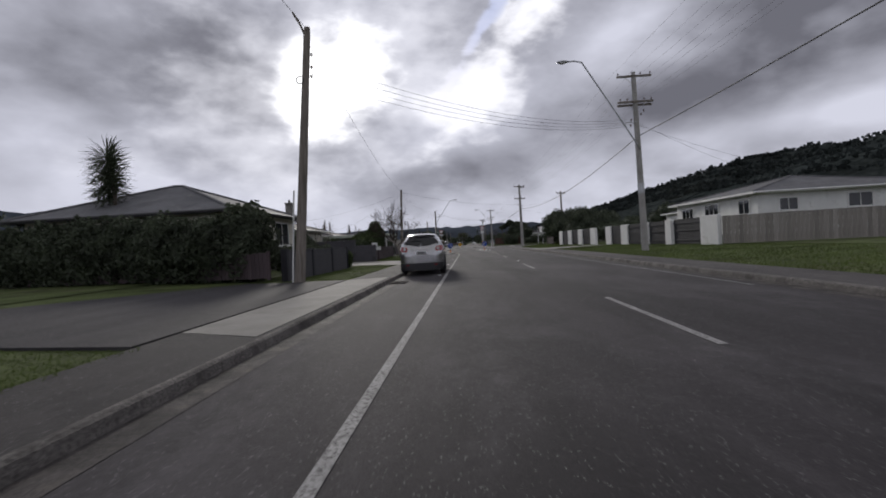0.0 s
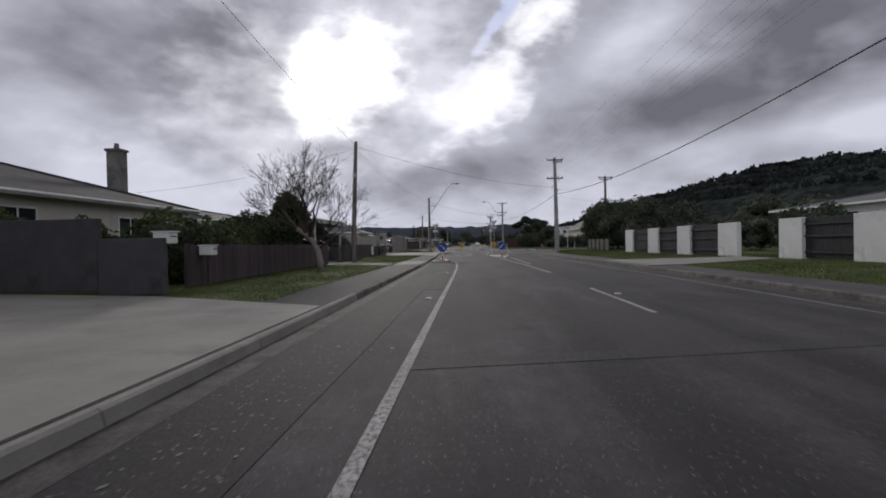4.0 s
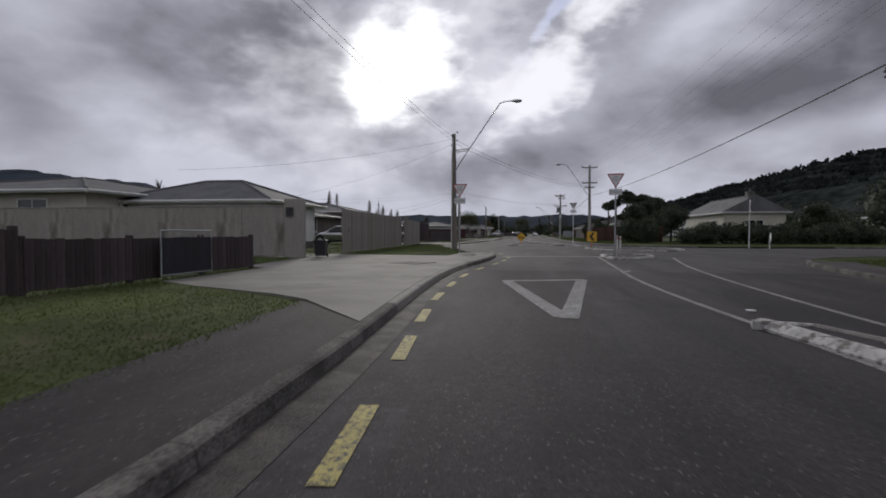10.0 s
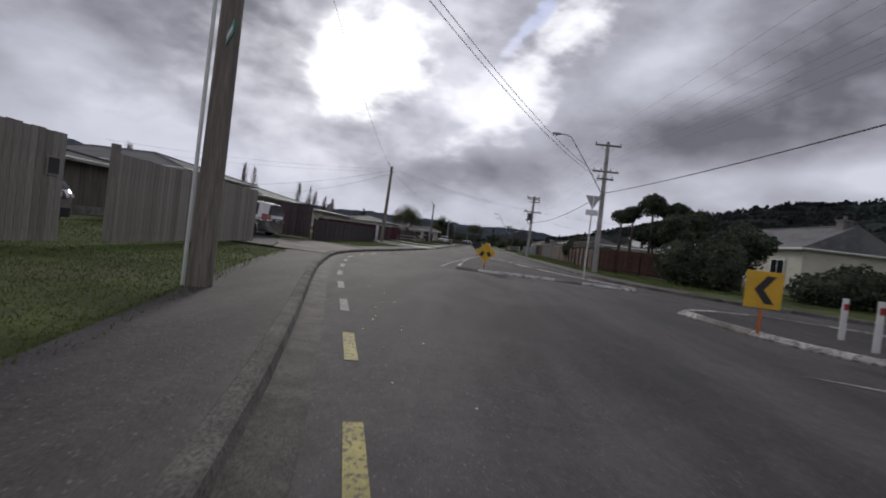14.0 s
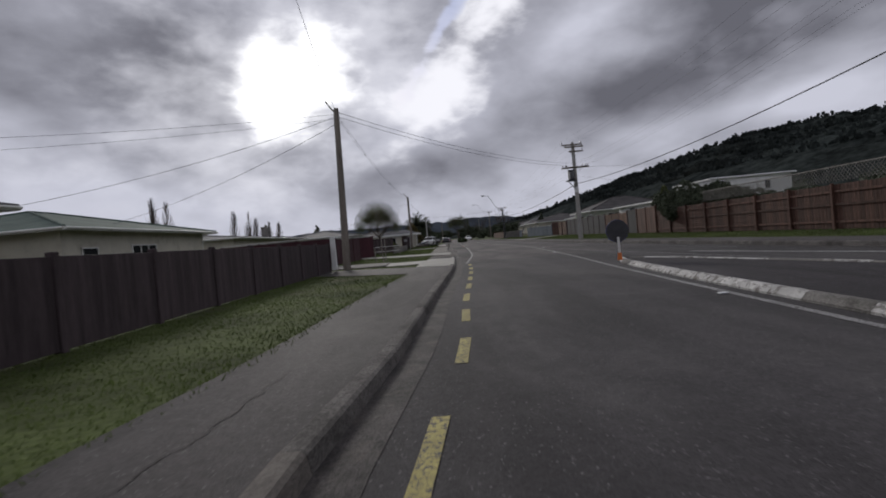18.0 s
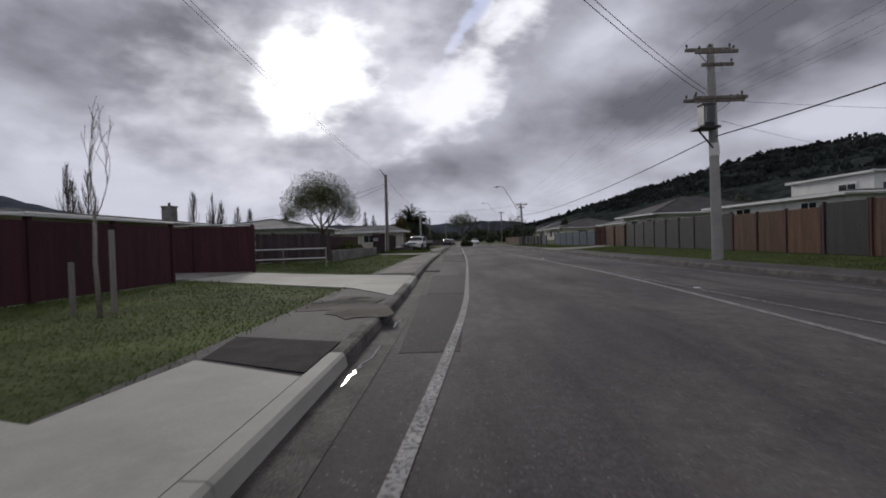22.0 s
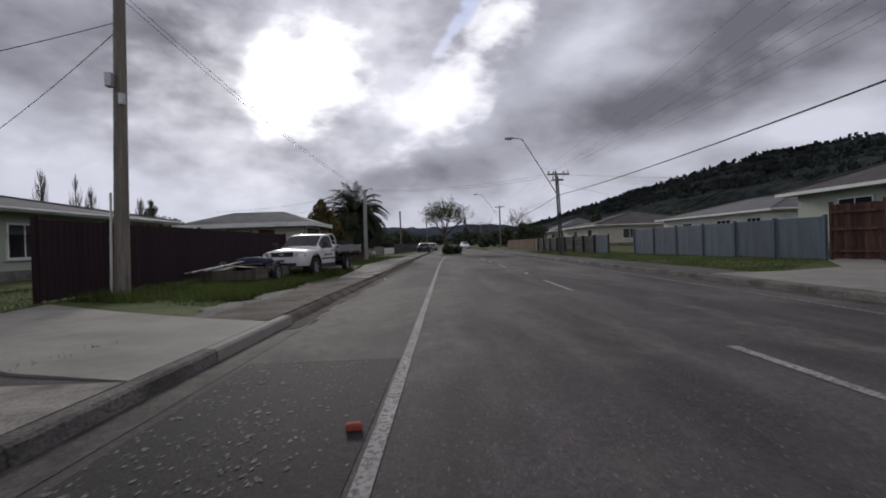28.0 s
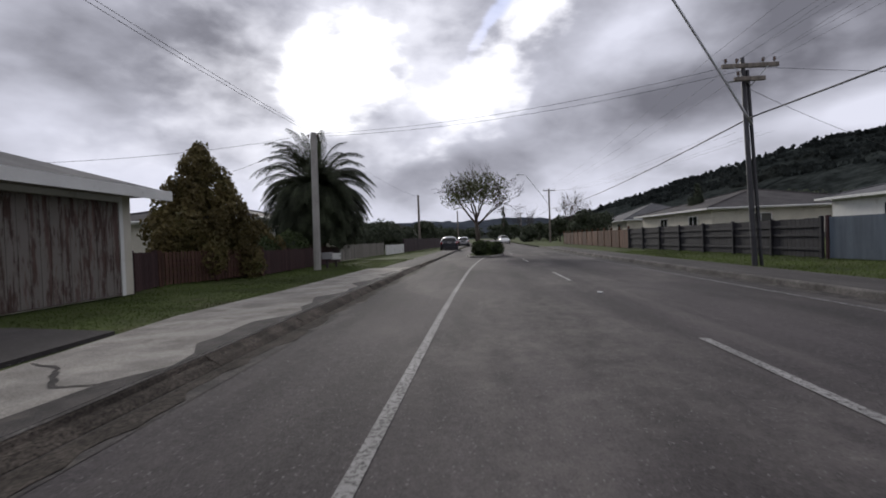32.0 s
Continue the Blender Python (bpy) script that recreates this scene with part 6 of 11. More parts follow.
s = thing("direction_sign", "back of a small round traffic sign on an orange post", "road sign", (-1.32, 125.5, 0.12), 178)
part("post", Build().tube([(0, 0.05, 0), (0, 0.05, 0.62)], 0.035, 10), "white_paint", s)
d = part("disc", disc(Build(), (0, 0.78), 0.305, 0.0, 0.014), "sign_blue", s)
part("backing", disc(Build(), (0, 0.78), 0.30, 0.0145, 0.02), "steel_dark", d)
part("sleeve", Build().tube([(0, 0.05, 0.0), (0, 0.05, 0.2)], [0.07, 0.05], 10), "orange", s)
marker_post(4.9, 96.2, 0.12, "white_paint", 0.85)
marker_post(5.35, 97.6, 0.12, "white_paint", 0.8)
s = thing("direction_sign", "small round white-backed traffic sign on an island", "road sign", (15.2, 99.0, 0.1), 75)
part("post", Build().tube([(0, 0.05, 0), (0, 0.05, 0.62)], 0.035, 10), "white_paint", s)
part("disc", disc(Build(), (0, 0.78), 0.305, 0.0, 0.014), "sign_white", s)


# ---------------- fences and walls ----------------
def fence(name, label, p0, p1, h, mat, board=0.15, gap=0.008, th=0.02, rails=True, posts=2.4, cap=None, jitter=0.012, z0=None, post_mat=None, post_h=0.05, rail_side=1, cat="fence", z1=None):
    """Upright boards on rails and posts from p0 to p1."""
    d = Vector((p1[0] - p0[0], p1[1] - p0[1], 0))
    n_len = d.length
    ang = math.degrees(math.atan2(d.y, d.x))
    za = gz(*p0) if z0 is None else z0
    f = thing(name, label, cat, (p0[0], p0[1], za - 0.02), ang)
    n = max(1, int(round(n_len / (board + gap))))
    pitch = n_len / n
    me = Build().box(0.004, -th / 2, 0.05, pitch - gap, th / 2, h, 0.003).mesh("board", mat)
    for i in range(n):
        ob = new("board", me)
        ob.parent = f
        ob.location = (i * pitch, random.uniform(-0.002, 0.002), random.uniform(-jitter, jitter))
    if rails:
        for z in (0.3, h * 0.5 + 0.1, h - 0.25):
            part("rail", Build().box(0, rail_side * (th / 2 + 0.001), z - 0.04, n_len, rail_side * (th / 2 + 0.05), z + 0.04, 0.004), mat, f)
    if posts:
        k = max(1, int(round(n_len / posts)))
        pm = Build().box(-0.05, -0.05, 0, 0.05, 0.05, h + post_h, 0.008).mesh("post", post_mat or mat)
        for i in range(k + 1):
            ob = new("post", pm)
            ob.parent = f
            ob.location = (n_len * i / k, rail_side * (th / 2 + 0.052) if post_h < 0.1 else 0.0, 0)
    if cap:
        part("capping", Build().box(-0.03, -0.06, h + 0.012, n_len + 0.03, 0.06, h + 0.045, 0.006), cap, f)
    return f


def flat_fence(name, label, p0, p1, h, mat, posts=2.0, cap=None, z0=None, post_mat=None, panel_gap=0.0, th=0.05, post_h=0.06, sheet=1.2):
    """A fence of plain sheets between posts."""
    d = Vector((p1[0] - p0[0], p1[1] - p0[1], 0))
    ln = d.length
    f = thing(name, label, "fence", (p0[0], p0[1], (gz(*p0) if z0 is None else z0) - 0.02), math.degrees(math.atan2(d.y, d.x)))
    k = max(1, int(round(ln / posts)))
    w = ln / k
    me = Build().box(0.055, -th / 2, 0.03, w - 0.055, th / 2, h, 0.006).mesh("panel", mat)
    pm = Build().box(-0.05, -0.06, 0, 0.05, 0.06, h + post_h, 0.01).mesh("post", post_mat or mat)
    for i in range(k + 1):
        ob = new("post", pm)
        ob.parent = f
        ob.location = (i * w, 0, 0)
        if i < k:
            ob = new("panel", me)
            ob.parent = f
            ob.location = (i * w, 0, random.uniform(-0.01, 0.01))
    if cap:
        part("capping", Build().box(-0.03, -0.07, h + post_h + 0.002, ln + 0.03, 0.07, h + post_h + 0.04, 0.006), cap, f)
    return f


def block_wall(name, label, p0, p1, h, mat, course=0.2, block=0.4, th=0.14, cap=True, z0=None, posts=0, cap_mat=None, post_mat=None):
    """A wall of laid blocks with recessed joints."""
    d = Vector((p1[0] - p0[0], p1[1] - p0[1], 0))
    ln = d.length
    w = thing(name, label, "wall", (p0[0], p0[1], (gz(*p0) if z0 is None else z0) - 0.03), math.degrees(math.atan2(d.y, d.x)))
    part("core", Build().box(0.005, -th / 2 + 0.006, 0, ln - 0.005, th / 2 - 0.006, h - 0.005), mat, w)
    rows = max(1, int(round(h / course)))
    ch = h / rows
    nb = max(1, int(round(ln / block)))
    bw = ln / nb
    full = Build().box(0.004, -th / 2, 0.004, bw - 0.004, th / 2, ch - 0.004, 0.004).mesh("block", mat)
    half = Build().box(0.004, -th / 2, 0.004, bw / 2 - 0.004, th / 2, ch - 0.004, 0.004).mesh("block", mat)
    for r in range(rows):
        off = (r % 2) * 0.5
        xs = [(i + off) * bw for i in range(nb - (1 if off else 0))]
        for x in xs:
            ob = new("block", full)
            ob.parent = w
            ob.location = (x, random.uniform(-0.0015, 0.0015), r * ch)
        if off:
            for x in (0, ln - bw / 2):
                ob = new("block", half)
                ob.parent = w
                ob.location = (x, 0, r * ch)
    if cap:
        part("capping", Build().box(-0.02, -th / 2 - 0.02, h + 0.002, ln + 0.02, th / 2 + 0.02, h + 0.05, 0.008), cap_mat or mat, w)
    if posts:
        k = max(1, int(round(ln / posts)))
        for i in range(k + 1):
            part("pier", Build().box(ln * i / k - 0.11, -th / 2 - 0.04, 0, ln * i / k + 0.11, th / 2 + 0.04, h + 0.08, 0.01), post_mat or mat, w)
    return w


def render_wall(name, label, p0, p1, h, mat, th=0.12, panels=3.0, cap_mat=None, z0=None):
    """A rendered or concrete wall cast in bays."""
    d = Vector((p1[0] - p0[0], p1[1] - p0[1], 0))
    ln = d.length
    w = thing(name, label, "wall", (p0[0], p0[1], (gz(*p0) if z0 is None else z0) - 0.03), math.degrees(math.atan2(d.y, d.x)))
    k = max(1, int(round(ln / panels)))
    me = Build().box(0.004, -th / 2, 0, ln / k - 0.004, th / 2, h, 0.012).mesh("bay", mat)
    for i in range(k):
        ob = new("bay", me)
        ob.parent = w
        ob.location = (i * ln / k, 0, random.uniform(-0.004, 0.004))
    if cap_mat:
        part("capping", Build().box(-0.02, -th / 2 - 0.02, h + 0.006, ln + 0.02, th / 2 + 0.02, h + 0.05, 0.008), cap_mat, w)
    return w


# left side of the street
block_wall("garden_wall", "low grey painted block wall with dark piers", (-6.25, 17.0), (-6.28, 25.9), 1.05, "block_grey", 0.2, 0.4, 0.14, True, None, 2.9, None, "charcoal_timber")
render_wall("garden_wall", "dark grey rendered wall beside a driveway", (-13.6, 36.3), (-8.0, 36.1), 1.55, "block_grey", 0.16, 2.8)
render_wall("garden_wall", "dark grey rendered wall at the corner of a driveway", (-8.0, 36.1), (-6.5, 36.0), 1.2, "block_grey", 0.16, 1.5)
fence("garden_fence", "dark stained paling fence behind a verge", (-6.9, 37.6), (-7.6, 52.0), 1.05, "dark_timber", 0.16)
fence("garden_fence", "dark stained paling fence with a flat top", (-8.05, 56.95), (-8.5, 69.0), 1.0, "dark_timber", 0.16)
fence("garden_fence", "dark stained paling fence beside a wire gate", (-8.5, 69.1), (-8.3, 75.2), 0.85, "dark_timber", 0.16)
render_wall("yard_wall", "tall pale grey concrete panel wall with water stains", (-34, 80.6), (-9.2, 80.4), 1.85, "wall_panel", 0.14, 2.4, "wall_panel")
render_wall("yard_wall", "tall pale grey concrete gate pier wall with a letter slot", (-9.9, 80.3), (-9.1, 80.25), 2.2, "wall_panel", 0.16, 0.8)
fence("paling_fence", "tall weathered grey vertical board fence beside the grass", (-9.05, 84.0), (-9.35, 96.4), 2.0, "grey_timber", 0.15, 0.006, posts=0)
fence("paling_fence", "tall weathered grey board fence past a gateway", (-9.45, 97.9), (-10.1, 106.3), 1.95, "grey_timber", 0.15, 0.006, posts=0)
part("post_body", Build().box(-0.07, -0.07, 0, 0.07, 0.07, 2.05, 0.01), "grey_timber", thing("gate_post", "square grey timber gate post", "post", (-9.42, 97.75, 0.22)))
fence("black_gate", "tall solid black board gate standing open", (-14.6, 117.5), (-11.0, 115.75), 1.95, "dark_timber", 0.3, 0.004, posts=0, cat="gate")
flat_fence("garden_fence", "long dark stained board fence along the verge", (-10.95, 116.2), (-10.75, 133.4), 1.2, "dark_timber", 2.2)
part("post_body", Build().box(-0.1, -0.1, 0, 0.1, 0.1, 1.4, 0.012), "white_paint", thing("gate_post", "square white painted gate post", "post", (-10.55, 133.45, 0.24)))
flat_fence("garden_fence", "maroon painted board fence with a pale capping", (-11.9, 140.9), (-11.5, 147.2), 1.5, "maroon_timber", 2.1, "aluminium")
flat_fence("garden_fence", "maroon painted board fence behind a driveway", (-18.5, 141.2), (-12.0, 141.0), 1.5, "maroon_timber", 2.1, "aluminium")
flat_fence("garden_fence", "maroon painted board fence with a pale capping", (-11.15, 151.9), (-18.0, 152.6), 1.65, "maroon_timber", 2.2, "aluminium")
fence("paling_fence", "dark weathered paling fence above a grass bank", (-15.0, 156.8), (-10.3, 160.2), 1.45, "dark_timber", 0.15, 0.02)
s = thing("stile_rail", "low white rail barrier in the grass", "rail", (-12.6, 154.2, 0.2), 14)
for z in (0.35, 0.75):
    part("rail", Build().tube([(0, 0, z), (3.4, 0, z)], 0.025, 6), "white_paint", s)
for x in (0, 1.7, 3.4):
    part("post", Build().tube([(x, 0, 0), (x, 0, 0.8)], 0.03, 6), "grey_timber", s)
render_wall("retaining_wall", "low stained concrete retaining wall along the grass", (-10.3, 160.4), (-9.75, 173.6), 0.62, "concrete_old", 0.16, 3.3)
fence("garden_fence", "dark red-brown board fence behind a low wall", (-13.4, 158.5), (-11.6, 176.5), 1.45, "red_timber", 0.17, 0.005)
fence("garden_fence", "dark stained tall board fence behind long grass", (-10.3, 177.2), (-9.95, 192.9), 1.7, "maroon_dark", 0.17, 0.005)
fence("picket_fence", "low dark red picket fence before a golden conifer", (-9.75, 199.4), (-8.55, 203.1), 0.92, "rust_timber", 0.09, 0.03)
fence("garden_fence", "short dark board fence beside a garage", (-9.3, 197.7), (-9.78, 199.3), 0.95, "red_timber", 0.15)
fence("garden_fence", "low dark board fence behind a concrete pole", (-8.55, 203.2), (-8.5, 213.0), 0.85, "red_timber", 0.14, 0.02)
render_wall("garden_wall", "low white rendered wall before a house", (-7.9, 224.5), (-7.3, 229.8), 0.75, "white_paint", 0.16, 2.6)
fence("garden_fence", "grey timber fence beside the footpath", (-8.6, 213.5), (-8.0, 224.0), 0.9, "grey_timber", 0.15, 0.03)
fence("garden_fence", "dark board fence down the street", (-7.2, 230), (-4.5, 262), 1.2, "dark_timber", 0.22, 0.01)

# right side of the street: white bays and dark bays
PANEL_X = [(34.0, 14.25), (43.0, 13.7), (66.0, 12.3)]


def panel_x(y):
    return float(np.interp(y, [p[0] for p in PANEL_X], [p[1] for p in PANEL_X]))


WHITE_BAYS = [(35.0, 35.9), (38.7, 40.1), (42.8, 44.3), (46.8, 48.2), (51.2, 52.9), (55.8, 57.4), (60.1, 61.7), (64.4, 65.9)]
for y0, y1 in WHITE_BAYS:
    render_wall("white_wall_bay", "white painted masonry fence bay", (panel_x(y0), y0), (panel_x(y1), y1), 1.72, "white_paint", 0.22, 1.9)
for (_, y0), (y1, _) in zip(WHITE_BAYS[:-1], WHITE_BAYS[1:]):
    if y0 != 48.2:
        fence("dark_fence_bay", "charcoal vertical board fence bay between white walls", (panel_x(y0 + 0.03), y0 + 0.03), (panel_x(y1 - 0.03), y1 - 0.03), 1.68, "charcoal_timber", 0.12, 0.015, posts=0)
render_wall("white_wall_bay", "white painted masonry corner pier", (14.42, 29.1), (14.3, 30.95), 1.75, "white_paint", 0.25, 3.0)
fence("dark_fence_bay", "charcoal vertical board fence bay between white walls", (14.3, 31.0), (14.25, 34.9), 1.68, "charcoal_timber", 0.12, 0.015, posts=0)
fence("boundary_fence", "tall plain grey board fence turning off the street", (14.5, 28.95), (34, 21.6), 1.62, "grey_timber", 0.2, 0.004, posts=0)
fence("boundary_fence", "dark weathered board fence before trees", (12.4, 71.0), (13.6, 84.0), 1.1, "dark_timber", 0.16)
fence("paling_fence", "brown stained tall board fence on a low bank", (12.6, 115.0), (7.7, 127.0), 1.6, "rust_timber", 0.17, 0.004)
fence("paling_fence", "red-brown stained tall board fence on a low bank", (7.7, 127.1), (8.95, 146.0), 1.6, "rust_timber", 0.17, 0.004)
for p0, p1 in (((7.72, 127.1), (8.5, 139.0)),):
    d = Vector((p1[0] - p0[0], p1[1] - p0[1], 0))
    s = thing("trellis", "pale diamond trellis along a fence top", "trellis", (p0[0], p0[1], 1.84), math.degrees(math.atan2(d.y, d.x)))
    n = int(d.length / 0.16)
    for k in range(n):
        for sg in (0, 1):
            x = k * 0.16
            part("lath", Build().tube([(x + (0.5 if sg else 0), 0.01 * sg, 0), (x + (0 if sg else 0.5), 0.01 * sg, 0.5)], 0.012, 4), "grey_timber", s)
    part("rail", Build().box(0, -0.02, 0.5, d.length, 0.03, 0.54), "grey_timber", s)
flat_fence("board_fence", "dark red board fence with taller posts", (8.95, 146.1), (9.25, 150.0), 1.85, "rust_timber", 1.9)
flat_fence("board_fence", "charcoal painted board fence", (9.25, 150.1), (9.4, 152.2), 1.85, "charcoal_timber", 2.1, post_mat="red_timber")
flat_fence("board_fence", "brown stained board fence between charcoal bays", (9.4, 152.3), (9.75, 158.5), 1.75, "brown_timber", 2.0, post_mat="red_timber")
flat_fence("board_fence", "charcoal board fence with tall dark posts", (9.75, 158.6), (10.5, 174.8), 1.85, "charcoal_timber", 2.0, post_mat="red_timber")
fence("board_gate", "red-brown solid board gate beside a driveway", (10.5, 175.0), (10.98, 181.5), 1.75, "brown_timber", 0.16, 0.003, posts=3.2, post_mat="red_timber", cat="gate")
fence("gate_pier", "dark red timber gate pier with a letterbox", (10.95, 181.6), (10.6, 183.2), 1.8, "rust_timber", 0.2, 0.003, posts=1.6, post_h=0.1, cat="gate pier")
flat_fence("panel_fence", "blue-grey painted panel fence on the grass verge", (10.55, 183.4), (9.55, 196.6), 1.45, "blue_timber", 2.4)
flat_fence("panel_gate", "blue-grey painted gate leaf between dark posts", (9.2, 200.0), (9.0, 202.0), 1.25, "blue_timber", 1.9, post_mat="red_timber")
fence("board_fence", "dark board fence along the far pavement", (9.0, 202.2), (8.6, 219.0), 1.25, "charcoal_timber", 0.2, 0.004)
flat_fence("post_fence", "brown timber fence with stout posts down the street", (8.7, 219.5), (9.6, 246.0), 1.25, "brown_timber", 2.3, post_h=0.2)
fence("board_fence", "low dark fence behind a sunken gateway", (13.2, 197.5), (12.6, 203.0), 1.3, "charcoal_timber", 0.2, 0.004)


# ---------------- letterboxes and small street furniture ----------------
def letterbox(x, y, z0, h, mat, label, w=0.3, rz=90, post="dark_timber", d=0.35):
    s = thing("letterbox", label, "letterbox", (x, y, z0), rz, group="letterboxes")
    part("post", Build().box(-0.04, -0.04, 0, 0.04, 0.04, h, 0.006), post, s)
    bx = part("box", Build().box(-w / 2, -d / 2, h, w / 2, d / 2, h + 0.24, 0.015), mat, s)
    part("lid", Build().box(-w / 2 - 0.02, -d / 2 - 0.03, h + 0.242, w / 2 + 0.02, d / 2 + 0.03, h + 0.265, 0.005), mat, s)
    part("slot", Build().box(-w / 2 + 0.05, -d / 2 - 0.004, h + 0.14, w / 2 - 0.05, -d / 2 + 0.0, h + 0.165), "black", bx)
    return s


s = thing("letterbox", "tall white metal letterbox plate fixed to a dark fence", "letterbox", (-8.25, 67.8, 0.3), 84)
part("plate", Build().box(-0.19, -0.03, 0.0, 0.19, 0.06, 0.72, 0.01), "white_paint", s)
part("slot", Build().box(-0.13, -0.036, 0.58, 0.13, -0.031, 0.62), "black", s)
part("number_bar", Build().box(-0.05, -0.036, 0.36, 0.05, -0.031, 0.5), "black", s, "dark bar in place of a number")
letterbox(-9.9, 175.1, 0.25, 1.0, "sign_back", "small grey metal letterbox on a dark post", 0.32)
letterbox(-6.62, 36.2, 1.22, 0.02, "white_paint", "white letterbox on top of a grey wall", 0.34)
letterbox(-6.7, 38.1, 0.2, 0.75, "white_paint", "white letterbox at the end of a dark fence", 0.26)
letterbox(-7.35, 206.5, 0.2, 0.35, "sign_back", "grey metal letterbox beside a concrete pole", 0.3)
letterbox(-7.2, 207.3, 0.2, 0.3, "white_paint", "white letterbox beside a concrete pole", 0.3)
s = thing("wire_gate", "low tubular steel gate with chain wire standing open", "gate", (-7.95, 55.7, 0.17), 172)
part("frame", Build().tube([(0, 0, 0.04), (0, 0, 0.98), (0.06, 0, 1.06), (0.16, 0, 1.08), (1.05, 0, 0.98), (1.05, 0, 0.04), (0, 0, 0.04)], 0.022, 6), "galv", s)
part("brace", Build().tube([(0.03, 0, 0.92), (1.03, 0, 0.92)], 0.014, 5), "galv", s)
for k in range(13):
    part("wire", Build().tube([(0.08 * (k + 1) - 0.03, 0, 0.05), (0.08 * (k + 1), 0, 0.92)], 0.004, 4), "steel_dark", s)
for k in range(11):
    part("wire", Build().tube([(0.0, 0.004, 0.08 * (k + 1)), (1.05, 0.004, 0.08 * (k + 1))], 0.004, 4), "steel_dark", s)
render_wall("plinth_wall", "low dark concrete wall end beside a gate", (-9.0, 57.15), (-8.1, 56.9), 0.92, "concrete_old", 0.16, 3.3)
fence("slat_screen", "tall weathered vertical slat screen at the back of a carport", (-14.3, 57.35), (-9.35, 57.35), 2.05, "old_timber", 0.11, 0.012, posts=0)
s = thing("wire_gate", "low steel wire gate with scrolled top", "gate", (-8.2, 71.6, 0.22), 88)
part("frame", Build().tube([(0, 0, 0.05), (0, 0, 0.95), (1.55, 0, 0.95), (1.55, 0, 0.05), (0, 0, 0.05)], 0.018, 6), "galv", s)
for k in range(9):
    part("bar", Build().tube([(0.17 * (k + 1), 0, 0.8), (0.17 * (k + 1) - 0.05, 0, 0.92)], 0.008, 5), "galv", s)
part("mesh_panel", Build().box(0.02, -0.004, 0.06, 1.53, 0.004, 0.8), "charcoal_timber", s)
s = thing("bin", "small dark wheelie bin beside a wall", "bin", (-8.75, 80.9, 0.2), 10)
part("body", Build().loft([[(-0.17, -0.2, 0.05), (0.17, -0.2, 0.05), (0.17, 0.2, 0.05), (-0.17, 0.2, 0.05)], [(-0.22, -0.26, 0.6), (0.22, -0.26, 0.6), (0.22, 0.26, 0.6), (-0.22, 0.26, 0.6)]]), "plastic_black", s)
part("lid", Build().box(-0.24, -0.28, 0.6, 0.24, 0.28, 0.66, 0.02), "plastic_black", s)
for x in (-0.2, 0.2):
    part("wheel", Build().tube([(x - 0.02, 0.22, 0.08), (x + 0.02, 0.22, 0.08)], 0.08, 10), "rubber", s)


s = thing("letterbox", "square dark letterbox opening in a concrete wall", "letterbox", (-9.65, 80.17, 1.90), 0)
part("rim", Build().box(-0.17, -0.012, -0.19, 0.17, 0.004, 0.19, 0.004), "concrete_old", s)
part("opening", Build().box(-0.14, -0.016, -0.16, 0.14, -0.0125, 0.16), "black", s)
s = thing("letterbox", "square dark letterbox opening in a board fence", "letterbox", (-9.32, 96.13, 1.58), 91)
part("rim", Build().box(-0.15, -0.012, -0.17, 0.15, 0.004, 0.17, 0.004), "grey_timber", s)
part("opening", Build().box(-0.12, -0.016, -0.14, 0.12, -0.0125, 0.14), "black", s)


def cover(x, y, z, rz, w, l, mat, label, frame_mat="steel_dark", rib_mat=None):
    s = thing("service_cover", label, "manhole cover", (x, y, z), rz, kind="structure")
    part("lid", Build().box(-w / 2, -l / 2, -0.02, w / 2, l / 2, 0.0), mat, s)
    for x0, y0, x1, y1 in ((-w / 2 - 0.014, -l / 2 - 0.014, w / 2 + 0.014, -l / 2), (-w / 2 - 0.014, l / 2, w / 2 + 0.014, l / 2 + 0.014), (-w / 2 - 0.014, -l / 2, -w / 2, l / 2), (w / 2, -l / 2, w / 2 + 0.014, l / 2)):
        part("frame", Build().box(x0, y0, -0.02, x1, y1, 0.0025), frame_mat, s)
    for k in range(5):
        u = -w / 2 + w * (k + 0.5) / 5
        b = Build()
        b.add([(u - 0.05, -l * 0.36, 0.003), (u - 0.028, -l * 0.36, 0.003), (u + 0.05, l * 0.36, 0.003), (u + 0.028, l * 0.36, 0.003)], [(0, 1, 2, 3)])
        part("rib", b, rib_mat or frame_mat, s)
    return s


cover(-3.46, 85.75, drive_z(0.155)(-3.46, 85.75) + 0.003, 8, 0.36, 0.3, "concrete_old", "small steel service cover set in concrete")
cover(-2.86, 86.6, drive_z(0.155)(-2.86, 86.6) + 0.003, 8, 0.34, 0.3, "concrete_old", "small steel service cover set in concrete")
cover(-3.5, 84.9, drive_z(0.155)(-3.5, 84.9) + 0.003, 12, 0.45, 0.7, "concrete_old", "worn service cover with yellow stripes set in the path", "steel_dark", "yellow_line")
s = thing("service_cover", "large grey concrete inspection cover in a driveway", "manhole cover", (-4.7, 78.68, 0.157), -22, kind="structure")
part("joint", Build().box(-0.572, -0.572, -0.01, 0.572, 0.572, 0.0005), "tar", s)
part("lid", Build().box(-0.553, -0.553, -0.01, 0.553, 0.553, 0.0015), "concrete_old", s)
s = thing("letterbox", "round dark letter slot set in the board fence", "letterbox", (-9.06, 84.95, 1.24), 91)
part("rim", Build().tube([(0.11 * math.cos(a), -0.02, 0.11 * math.sin(a)) for a in np.linspace(0, 6.283, 17)], 0.02, 5, False), "grey_timber", s)
